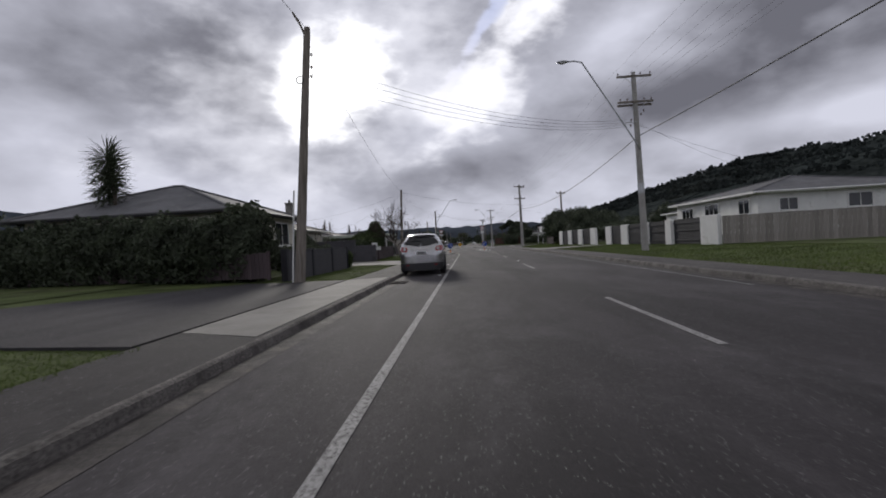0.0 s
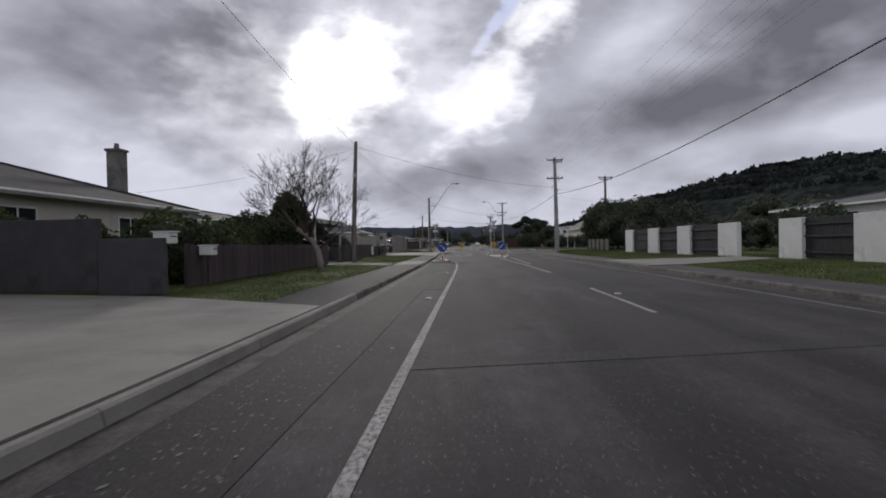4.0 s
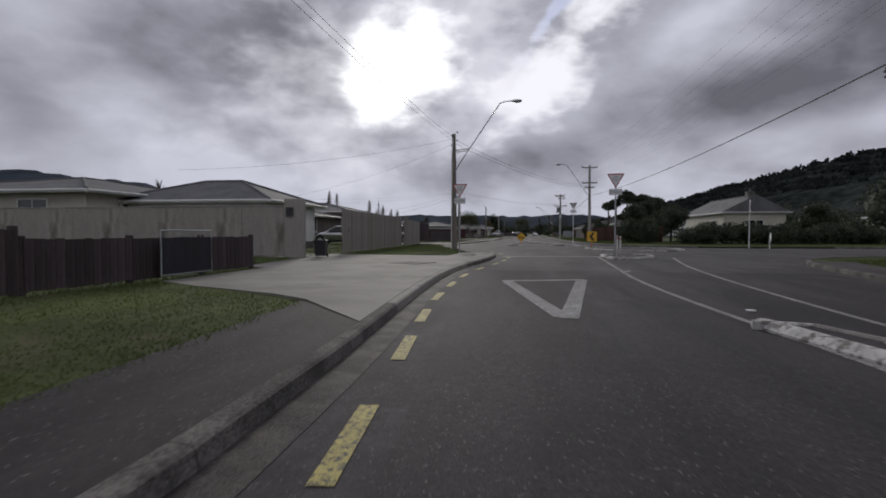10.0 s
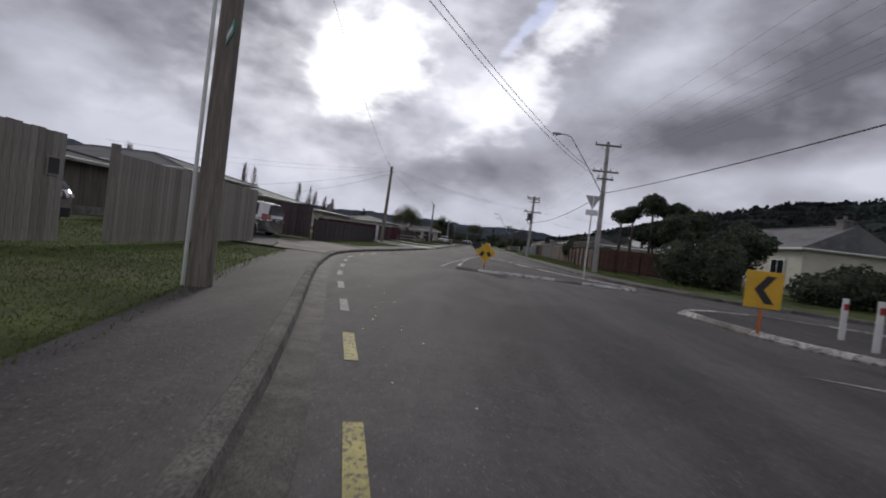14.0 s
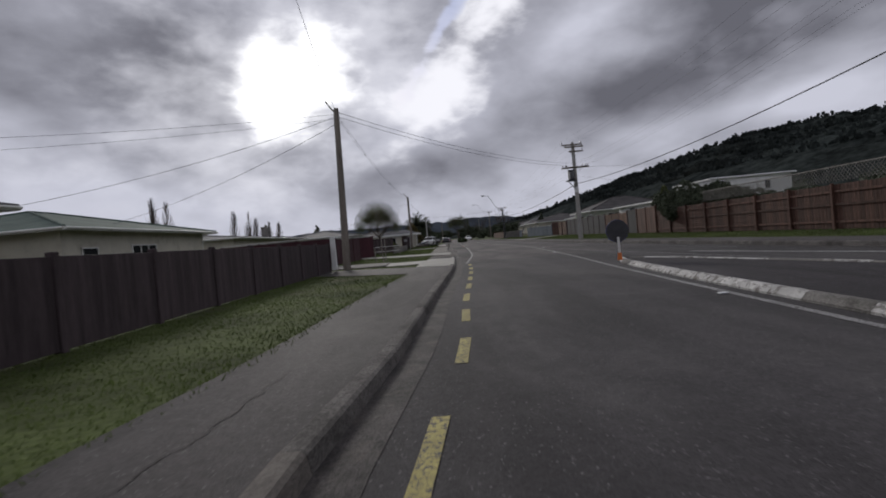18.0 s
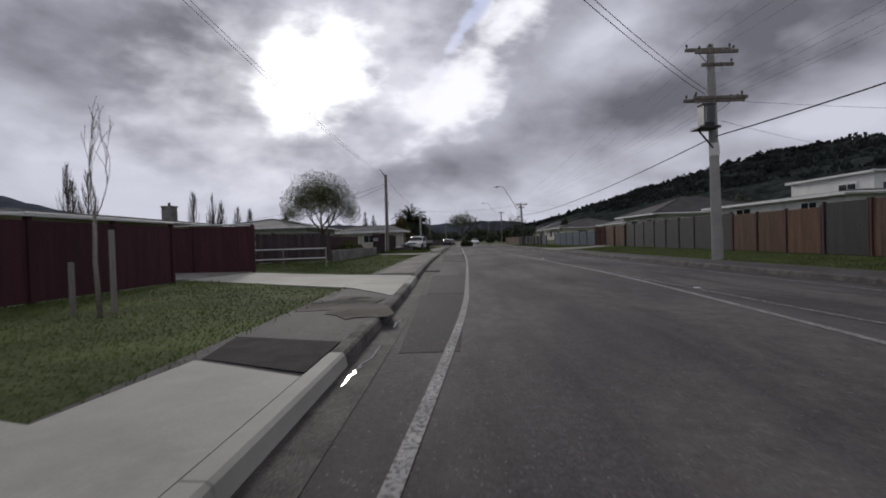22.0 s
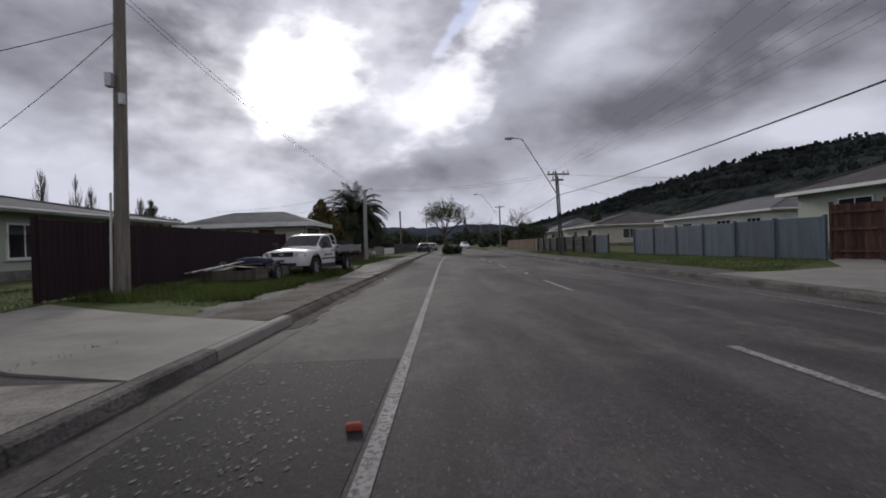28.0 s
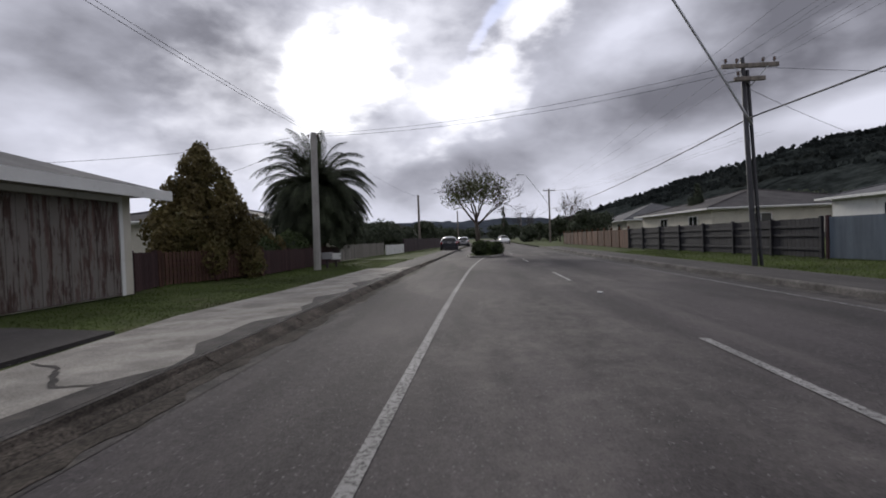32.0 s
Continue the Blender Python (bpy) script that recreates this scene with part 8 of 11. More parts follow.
def wheel(parent, x, y, r, w, side, spokes=5, rim="alloy"):
    """A tyre, a rim and its spokes; side 1 faces +x."""
    e = new("wheel")
    e.parent = parent
    e.location = (x, y, r)
    b = Build()
    prof = [(-w / 2, r * 0.66), (-w / 2, r * 0.9), (-w / 2 + 0.02, r * 0.975), (-w / 4, r), (w / 4, r), (w / 2 - 0.02, r * 0.975), (w / 2, r * 0.9), (w / 2, r * 0.66), (w / 2 - 0.05, r * 0.62), (-w / 2 + 0.05, r * 0.62)]
    n = 26
    for i in range(n):
        a = 2 * math.pi * i / n
        b.v += [(u, q * math.cos(a), q * math.sin(a)) for u, q in prof]
    m = len(prof)
    b.f = [(i * m + j, i * m + (j + 1) % m, ((i + 1) % n) * m + (j + 1) % m, ((i + 1) % n) * m + j) for i in range(n) for j in range(m)]
    part("tyre", b, "rubber", e, smooth=30)
    b = Build()
    o = side * w * 0.32
    for k in range(spokes):
        a = 2 * math.pi * k / spokes
        d, q = Vector((0, math.cos(a), math.sin(a))), Vector((0, -math.sin(a), math.cos(a)))
        p0, p1 = d * r * 0.08, d * r * 0.63
        wd0, wd1 = r * 0.13, r * 0.10
        vs = [p0 + q * wd0, p0 - q * wd0, p1 - q * wd1, p1 + q * wd1]
        b.add([v + Vector((o, 0, 0)) for v in vs] + [v + Vector((o - side * 0.03, 0, 0)) for v in vs], [(0, 1, 2, 3), (4, 7, 6, 5), (0, 3, 7, 4), (1, 5, 6, 2), (0, 4, 5, 1), (2, 6, 7, 3)])
    b.tube([(o - side * 0.02, 0, 0), (o + side * 0.012, 0, 0)], r * 0.14, 12)
    b.tube([(o - side * 0.06, 0, 0), (o - side * 0.055, 0, 0)], r * 0.60, 20)
    rg = [(o + side * 0.01 * 0, r * 0.665 * math.cos(a), r * 0.665 * math.sin(a)) for a in np.linspace(0, 2 * math.pi, 27)]
    b.tube(rg, 0.014, 5, False)
    part("rim", b, rim, e)
    # flat black disc painted in for the shade behind the spokes
    part("hub_shade", Build().tube([(o - side * 0.065, 0, 0), (o - side * 0.075, 0, 0)], r * 0.63, 20), "black", e)
    return e


def cut_arches(b, arches, xmin):
    """Opens round wheel arches (y, z, radius) in the flanks of a skin, beyond xmin from the middle."""
    for i, (x, y, z) in enumerate(b.v):
        if abs(x) < xmin:
            continue
        for cy, cz, R in arches:
            d = math.hypot(y - cy, z - cz)
            if 1e-6 < abs(d - R) < 0.034:
                b.v[i] = (x, cy + (y - cy) * R / d, cz + (z - cz) * R / d)
    keep = []
    for f in b.f:
        c = [sum(b.v[i][k] for i in f) / len(f) for k in range(3)]
        if abs(c[0]) > xmin and any(math.hypot(c[1] - cy, c[2] - cz) < R - 0.004 for cy, cz, R in arches):
            continue
        keep.append(f)
    b.f = keep
    return b


def shade_arch(parent, x, y, r, side, lip="plastic_black", z=None):
    """The lip of a wheel arch and the dark well behind it."""
    z = r * 0.92 if z is None else z
    an = np.linspace(-0.42, math.pi + 0.42, 22)
    pts = [(x, y + r * math.cos(a), z + r * math.sin(a)) for a in an]
    lp = part("wheel_arch", Build().tube(pts, 0.022, 6), lip, parent, smooth=True)
    b = Build()
    b.loft([[(x - side * d, y + (r + 0.004) * math.cos(a), z + (r + 0.004) * math.sin(a)) for a in an] for d in (0.0, 0.12, 0.30)], False, False)
    b.add([(x - side * 0.30, y + (r + 0.004) * math.cos(a), z + (r + 0.004) * math.sin(a)) for a in an], [tuple(range(len(an)))])
    part("wheel_well", b, "black", lp)
    return lp


class Shell:
    """The skin of a car, nose to +y: half-width and height along its length, with a leaning tail."""

    def __init__(self, L, W, H, belt, ws, lean, floor=0.2, hood=0.0):
        h, r0, r1 = L / 2, ws[0], ws[1]
        self.h, self.W, self.H, self.belt, self.lean, self.floor = h, W, H, belt, lean, floor
        self.Y = [-h, -h + 0.4, -h + 0.95, (r0 - h) / 2, r0, r0 + (r1 - r0) * 0.45, r1, r1 + 0.1, (r1 + h) / 2, h - 0.16, h - 0.05, h]
        self.zr = [H - 0.10, H - 0.03, H, H, H - 0.035, H - 0.20, belt + 0.10 + hood, belt + 0.055 + hood, belt + 0.01 + hood, belt - 0.16 + hood, belt - 0.26 + hood, belt - 0.40 + hood]
        self.zt = [belt + 0.08, belt + 0.06, belt + 0.03, belt, belt - 0.01, belt - 0.02, belt - 0.02, belt - 0.045, belt - 0.10, belt - 0.24, belt - 0.33, belt - 0.45]
        self.tw = [W - 0.34, W - 0.30, W - 0.27, W - 0.255, W - 0.26, W - 0.25, W - 0.20, W - 0.20, W - 0.24, W - 0.34, W - 0.42, W - 0.5]
        self.hw = [W - 0.01, W, W, W, W, W, W, W - 0.005, W - 0.03, W - 0.13, W - 0.24, W - 0.38]

    def half(self, y, z):
        zt, zr = np.interp(y, self.Y, self.zt), np.interp(y, self.Y, self.zr)
        tw, hw = np.interp(y, self.Y, self.tw), np.interp(y, self.Y, self.hw)
        ze = zr - min(0.075, (zr - zt) * 0.5)
        if z <= zt:
            q = (z - self.floor) / max(zt - self.floor, 0.05)
            return hw + float(np.interp(q, [0, 0.12, 0.35, 0.55, 0.70, 0.82, 0.92, 1.0], [-0.11, -0.05, -0.022, -0.010, 0.0, -0.004, -0.022, -0.055]))
        if z <= ze:
            q = (z - zt) / max(ze - zt, 0.01)
            return hw - 0.055 + (tw - hw + 0.055) * (0.72 * q + 0.28 * q * q)
        q = min(1.0, (z - ze) / max(zr - ze, 0.01))
        return tw * math.sqrt(max(0.0, 1 - q * q)) if q < 1 else 0.0

    def at(self, y, xs, z, side=1, off=0.0):
        x = self.half(y, z) * xs
        s = max(0.0, min(1.0, (y + self.h) / (self.h * 0.85)))
        up = max(0.0, z - 0.78) / (self.H - 0.78)
        ln = self.lean * (up ** 1.35) * (1 - s)
        yy = y + ln - 0.06 * (1 - (x / self.W) ** 2) * (1 - s) ** 3
        if off:
            if xs > 0.999 and y > -self.h + 0.3:
                x += off
            else:
                k = min(1.0, max(0.0, (xs - 0.66) / 0.34))
                x += off * k
                yy -= off * (1 - k * 0.6)
        return (side * x, yy, z)

    def stations(self, n=74, r=0.30):
        st = []
        for k in range(6):
            a = radians(90 * k / 6)
            st.append((-self.h + r * (1 - math.cos(a)), (self.W - r + r * math.sin(a)) / self.W))
        st += [(y, 1.0) for y in np.linspace(-self.h + r, self.h, n)]
        return st

    def body(self, arches=()):
        rows = []
        for y, xs in self.stations():
            zt, zr = np.interp(y, self.Y, self.zt), np.interp(y, self.Y, self.zr)
            ze = zr - min(0.075, (zr - zt) * 0.5)
            zs = list(np.linspace(self.floor, zt, 17)) + list(np.linspace(zt, ze, 7))[1:] + [ze + (zr - ze) * math.sin(radians(18 * k)) for k in range(1, 6)]
            right = [self.at(y, xs, z, 1) for z in zs]
            rows.append(right + [(-p[0], p[1], p[2]) for p in right[::-1]][1:])
        b = Build().loft(rows, True, False)
        m, k = len(rows[0]), len(rows[0]) // 2
        for e in (0, len(rows) - 1):
            o = e * m
            b.f += [(o + i, o + i + 1, o + m - 2 - i, o + m - 1 - i) for i in range(k - 1)] + [(o + k - 1, o + k, o + k + 1)]
        return cut_arches(b, arches, self.W * 0.6) if arches else b

    def patch(self, path, zlo, zhi, off, th=0.012, nz=4):
        """A plate laid on the skin along a path of (y, spread, side), between two heights (numbers or functions of the step)."""
        b = Build()
        lo = zlo if callable(zlo) else (lambda u: zlo)
        hi = zhi if callable(zhi) else (lambda u: zhi)
        rings = []
        n = len(path)
        for i, (y, xs, sd) in enumerate(path):
            u = i / (n - 1)
            zs = [lo(u) + (hi(u) - lo(u)) * k / nz for k in range(nz + 1)]
            rings.append([self.at(y, xs, z, sd, off) for z in zs] + [self.at(y, xs, z, sd, off - th) for z in zs[::-1]])
        return b.loft(rings)

    def side_path(self, y0, y1, side, n=8):
        return [(y, 1.0, side) for y in np.linspace(y0, y1, n)]

    def tail_path(self, y0, inner, side, r=0.30):
        """From y0 on the flank round the corner to a share of the half-width."""
        out = [(y, 1.0, side) for y in np.linspace(y0, -self.h + r, 4)] if y0 > -self.h + r else []
        for k in range(5, -1, -1):
            a = radians(90 * k / 6)
            out.append((-self.h + r * (1 - math.cos(a)), (self.W - r + r * math.sin(a)) / self.W, side))
        out += [(-self.h, q, side) for q in np.linspace((self.W - r) / self.W, inner, 4)[1:]] if inner < (self.W - r) / self.W - 0.01 else []
        return out

    def across(self, a, n=15):
        return [(-self.h, abs(q), 1 if q >= 0 else -1) for q in np.linspace(a, -a, n)]


def car(name, label, at, rz, paint, L=4.3, W=0.89, H=1.6, belt=1.0, ws=(0.15, 1.02), lean=0.52, bp=-0.25, wr=0.33, wheels=(-1.28, 1.35), van=False, detail=True, rim="alloy", ww=0.2):
    """A car whose nose points to +y."""
    c = thing(name, label, "car", at, rz)
    sh = Shell(L, W, H, belt, ws, lean)
    hl = L / 2
    AR = wr + 0.065
    part("body", sh.body([(wy, AR * 0.92, AR) for wy in wheels]), paint, c, smooth=30)
    bt = belt + 0.07
    # glass
    part("rear_window", sh.patch(sh.across(0.90), lambda u: bt + (0.0 if van else 0.10 * abs(2 * u - 1) ** 1.6 - 0.05), lambda u: H - 0.15 - (0.0 if van else 0.06 * abs(2 * u - 1) ** 3), 0.006, nz=8), "car_glass", c, smooth=30)
    part("windscreen", Build().loft([[(x * (np.interp(y, sh.Y, sh.tw) - 0.03), y, float(np.interp(y, sh.Y, sh.zr)) - 0.045 * abs(x) ** 2.5 + o) for x in np.linspace(-1, 1, 9)] + [(x * (np.interp(y, sh.Y, sh.tw) - 0.03), y, float(np.interp(y, sh.Y, sh.zr)) - 0.045 * abs(x) ** 2.5 + o - 0.012) for x in np.linspace(1, -1, 9)]
                                     for y, o in zip(np.linspace(ws[0] + 0.08, ws[1] - 0.06, 7), [0.012] * 7)]), "car_glass", c, smooth=30)
    cuts = [(-hl + 0.95, bp - 0.04), (bp + 0.04, ws[0] + 0.52)] if not van else [(-hl + 0.62, -0.75), (-0.67, 0.35), (0.43, ws[0] + 0.42)]
    for side in (-1, 1):
        for i, (y0, y1) in enumerate(cuts):
            front = i == len(cuts) - 1

            def hi(u, y0=y0, y1=y1, front=front):
                y = y0 + (y1 - y0) * u
                return float(np.interp(y, sh.Y, sh.zr)) - 0.115 - (0.05 if front and u > 0.8 else 0)
            part("window_surround", sh.patch(sh.side_path(y0 - 0.03, y1 + 0.03, side, 10), lambda u, y0=y0, y1=y1: float(np.interp(y0 + (y1 - y0) * u, sh.Y, sh.zt)) + 0.012, lambda u, hi=hi: hi(u) + 0.022, 0.003, 0.01), "plastic_black", c, smooth=30)
            part("side_window", sh.patch(sh.side_path(y0, y1, side, 9), lambda u, y0=y0, y1=y1: float(np.interp(y0 + (y1 - y0) * u, sh.Y, sh.zt)) + 0.03, hi, 0.005), "car_glass", c, smooth=30)
        for k in range(len(cuts) - 1):
            ya, yb = cuts[k][1] + 0.002, cuts[k + 1][0] - 0.002
            part("pillar", sh.patch(sh.side_path(ya, yb, side, 3), float(np.interp(ya, sh.Y, sh.zt)) + 0.03, float(np.interp(ya, sh.Y, sh.zr)) - 0.115, 0.004), "plastic_black", c, "black door pillar")
        part("belt_trim", sh.patch(sh.side_path(cuts[0][0], cuts[-1][1] + 0.05, side, 10), lambda u: float(np.interp(cuts[0][0] + (cuts[-1][1] + 0.05 - cuts[0][0]) * u, sh.Y, sh.zt)) + 0.004, lambda u: float(np.interp(cuts[0][0] + (cuts[-1][1] + 0.05 - cuts[0][0]) * u, sh.Y, sh.zt)) + 0.028, 0.012), "plastic_black", c, smooth=30)
        part("sill_trim", sh.patch(sh.side_path(wheels[0] + 0.38, wheels[1] - 0.38, side, 8), 0.2, 0.36, 0.012), "plastic_black", c, smooth=30)
        for wy in wheels:
            shade_arch(c, side * (W - 0.012), wy, AR, side, "plastic_black" if detail else paint)
            wheel(c, side * (W - ww * 0.42), wy, wr, ww, side, 5, rim)
        lz0, lz1 = (belt - 0.20, belt + 0.06) if not van else (belt - 0.25, belt + 0.15)
        lamp = part("tail_lamp", sh.patch(sh.tail_path(-hl + 0.34, 0.68 if not van else 0.84, side), lambda u: lz0 + 0.07 * (1 - u) ** 2 + 0.02 * u, lambda u: lz1 - 0.10 * u * u - 0.03 * (1 - u) ** 3, 0.012, 0.02), "lamp_red", c, "red wrap-round tail lamp lens", smooth=30)
        if van:
            part("reverse_lamp", sh.patch(sh.tail_path(-hl + 0.02, 0.84, side)[-4:], lz0 + 0.03, lz0 + 0.085, 0.017, 0.01), "lamp_clear", lamp, smooth=30)
        else:
            lc = sh.at(-hl, 0.76, lz0 + 0.10, side)
            part("reverse_lamp", Build().tube([(lc[0], lc[1] - 0.005, lc[2]), (lc[0], lc[1] - 0.021, lc[2])], [0.05, 0.045], 18), "lamp_clear", lamp, smooth=30)
        part("head_lamp", sh.patch(sh.side_path(hl - 0.50, hl - 0.10, side, 7), lambda u: 0.70 - 0.05 * u, lambda u: float(np.interp(hl - 0.5 + 0.4 * u, sh.Y, sh.zt)) - 0.03, 0.01), "lamp_clear", c, "clear head lamp", smooth=30)
        if detail:
            y0 = ws[0] + 0.50
            mr = part("mirror", Build().loft([[(side * (W + dx), y0 + dy + 0.062 * math.cos(a) * q, belt + 0.085 + 0.080 * math.sin(a) * q) for a in np.linspace(0, 6.283, 17)[:-1]] for dx, q, dy in ((-0.01, 0.45, 0.03), (0.02, 0.72, 0.015), (0.06, 0.80, 0.0), (0.11, 0.78, -0.01), (0.145, 0.62, -0.015), (0.162, 0.3, -0.02))]), paint, c, smooth=True)
            part("mirror_glass", Build().loft([[(side * (W + 0.085 + 0.058 * math.cos(a) * k), y0 - 0.046 - o, belt + 0.085 + 0.046 * math.sin(a) * k) for a in np.linspace(0, 6.283, 15)[:-1]] for o, k in ((0.0, 1.0), (0.008, 0.97))]), "car_glass", mr)
            part("mirror_arm", Build().tube([(side * (W - 0.06), y0 + 0.02, belt + 0.0), (side * (W + 0.03), y0, belt + 0.06)], 0.03, 6), "plastic_black", mr)
            part("mirror_corner", sh.patch(sh.side_path(ws[0] + 0.53, ws[0] + 0.62, side, 3), lambda u: float(np.interp(ws[0] + 0.53, sh.Y, sh.zt)) + 0.03, lambda u: float(np.interp(ws[0] + 0.53 + 0.09 * u, sh.Y, sh.zr)) - 0.17, 0.006), "plastic_black", c)
            for y in (bp - 0.78, bp + 0.07):
                hd = part("door_handle", Build().tube([(side * (W - 0.02), y, belt - 0.13), (side * (W + 0.028), y + 0.03, belt - 0.122), (side * (W + 0.030), y + 0.18, belt - 0.118), (side * (W - 0.02), y + 0.215, belt - 0.118)], [0.016, 0.018, 0.018, 0.016], 8), paint, c, smooth=True)
                part("handle_cup", Build().tube([(side * (W - 0.03), y + 0.10, belt - 0.125), (side * (W - 0.006), y + 0.10, belt - 0.125)], 0.052, 14), "steel_dark", hd)
            for y in (bp, ws[0] + 0.66):
                part("door_seam", sh.patch([(y - 0.003, 1.0, side), (y + 0.003, 1.0, side)], 0.37, belt + 0.0, 0.0015, 0.004, 8), "black", c)
            part("door_seam", sh.patch([(bp - 0.80, 1.0, side), (bp - 0.794, 1.0, side)], 0.76, belt + 0.02, 0.0015, 0.004, 6), "black", c)
            part("side_repeater", Build().tube([(side * (W - 0.02), ws[1] + 0.12, belt - 0.22), (side * (W + 0.004), ws[1] + 0.12, belt - 0.22)], 0.02, 10), "orange", c)
            part("roof_strip", sh.patch(sh.side_path(-hl + 0.75, ws[0] + 0.35, side, 14), lambda u: float(np.interp(-hl + 0.75 + (ws[0] + 0.35 + hl - 0.75) * u, sh.Y, sh.zr)) - 0.055, lambda u: float(np.interp(-hl + 0.75 + (ws[0] + 0.35 + hl - 0.75) * u, sh.Y, sh.zr)) - 0.030, 0.006, 0.012, 2), "plastic_black", c, smooth=30)
            part("sill_bright_strip", sh.patch(sh.side_path(wheels[0] + 0.46, wheels[1] - 0.46, side, 8), 0.375, 0.40, 0.008), paint, c, smooth=30)
            part("fuel_flap_seam", Build().tube([sh.at(y, 1.0, z, side, 0.001) for y, z in ((wheels[0] + 0.02, belt - 0.08), (wheels[0] + 0.24, belt - 0.08), (wheels[0] + 0.24, belt - 0.30), (wheels[0] + 0.04, belt - 0.30), (wheels[0] + 0.02, belt - 0.08))], 0.003, 4), "black", c)
    full = sh.tail_path(-hl + 0.62, 0.34, 1) + sh.across(0.2, 5) + sh.tail_path(-hl + 0.62, 0.34, -1)[::-1]
    part("rear_bumper", sh.patch(full, 0.2, 0.47 if not van else 0.40, 0.02, 0.03), "plastic_black" if not van else paint, c, "black plastic rear bumper" if not van else "", smooth=30)
    part("front_bumper", sh.patch(sh.side_path(hl - 0.45, hl, 1, 8) + sh.side_path(hl - 0.45, hl, -1, 8)[::-1], 0.2, 0.44, 0.015, 0.02), "plastic_black", c, smooth=30)
    yr = sh.at(-hl, 0.0, 0.84)[1]
    zb = 0.78 if not van else 0.74
    part("plate_recess", sh.patch(sh.across(0.44, 5), zb - 0.06, zb + 0.17, 0.003, 0.008), paint if detail else "steel_dark", c)
    pl = part("number_plate", Build().box(-0.19, yr - 0.028, zb, 0.19, yr - 0.012, zb + 0.125, 0.004), "plate", c, "white number plate with a plain dark bar")
    part("plate_bar", Build().box(-0.15, yr - 0.033, zb + 0.03, 0.15, yr - 0.029, zb + 0.095), "black", pl)
    part("tail_strip", sh.patch(sh.across(0.46, 7), zb + 0.17, zb + 0.20, 0.02, 0.03), paint, c, smooth=30)
    if detail:
        part("emblem", Build().tube([(0.045 * math.cos(a), sh.at(-hl, 0, belt + 0.04)[1] - 0.008, belt + 0.04 + 0.045 * math.sin(a)) for a in np.linspace(0, 6.283, 17)], 0.008, 5, False), "alloy", c)
        for sd in (-1, 1):
            part("tailgate_seam", sh.patch([(-hl, 0.72, sd), (-hl, 0.726, sd)], 0.52, belt + 0.12, 0.002, 0.004, 7), "black", c)
        part("bumper_ledge", sh.patch(sh.tail_path(-hl + 0.20, 0.34, 1) + sh.across(0.2, 5) + sh.tail_path(-hl + 0.20, 0.34, -1)[::-1], 0.47, 0.505, 0.032, 0.03, 2), paint, c, smooth=30)
        for sd in (-1, 1):
            rc = sh.at(-hl, 0.66, 0.40, sd)
            part("rear_reflector", Build().box(rc[0] - 0.07, rc[1] - 0.03, 0.375, rc[0] + 0.07, rc[1] - 0.015, 0.41, 0.004), "lamp_red", c)
        part("bumper_seam", sh.patch(sh.across(0.72, 9), 0.515, 0.523, 0.003, 0.005, 1), "black", c)
        w0 = sh.at(-hl, 0.0, bt + 0.13)
        part("wiper", Build().tube([(0.0, w0[1] - 0.02, w0[2]), (-0.42, w0[1] + 0.0, w0[2] + 0.05)], 0.010, 5), "black", c)
        part("aerial", Build().tube([(0, -1.05, H - 0.01), (0, -1.28, H + 0.16)], [0.010, 0.005], 5), "black", c)
        sp = sh.at(-hl, 0.0, H - 0.12)
        part("spoiler", Build().loft([[(x * (W - 0.30), sp[1] - 0.10 + 0.10 * x * x + dy, z - 0.035 * x * x) for x in np.linspace(-1, 1, 9)] for dy, z in ((0.30, H - 0.02), (0.12, H - 0.035), (0.0, H - 0.065), (0.015, H - 0.095), (0.16, H - 0.10))], False, False), paint, c, smooth=30)
    return c


car("car", "silver hatchback crossover parked at the kerb", (-1.75, 21.12, 0.0), 1.5, "car_silver", L=4.5, W=0.845, H=1.6, belt=1.09, ws=(-0.32, 0.76), lean=0.56, bp=-0.56, wr=0.345, wheels=(-1.36, 1.48))
car("car", "dark blue car parked under the carport", (-10.7, 55.3, 0.15), 76, "car_dark", L=4.2, W=0.86, H=1.42, belt=0.88, detail=False)
VAN = dict(L=4.5, W=0.86, belt=1.0, ws=(0.85, 1.7), lean=0.22, van=True, wr=0.31, wheels=(-1.35, 1.4), detail=False)
car("van", "silver people carrier parked on a stained driveway", (-14.2, 113.7, 0.19), 78, "car_silver", H=1.75, **VAN)
car("van", "silver van parked beside a grey fence", (-15.6, 109.6, 0.19), 72, "car_silver", H=1.8, **VAN)
car("car", "pale hatchback parked in a yard behind the fence", (-15.5, 101.0, 0.24), 90, "car_silver", L=4.0, W=0.84, H=1.5, belt=0.92, detail=False)
car("car", "dark car parked beside the tree island", (-3.6, 238, 0.0), 2, "car_dark", L=4.3, W=0.88, H=1.45, belt=0.92, detail=False)
car("car", "white car facing up the far lane", (4.6, 275, 0.0), 183, "car_white", L=4.3, W=0.88, H=1.5, belt=0.92, detail=False)
car("car", "silver car parked far down the street", (-2.4, 262, 0.0), 2, "car_silver", L=4.3, W=0.88, H=1.45, belt=0.92, detail=False)
car("car", "white hatchback in a front yard behind a fence", (-12.4, 47.5, 0.24), 200, "car_white", L=3.9, W=0.83, H=1.42, belt=0.88, detail=False)


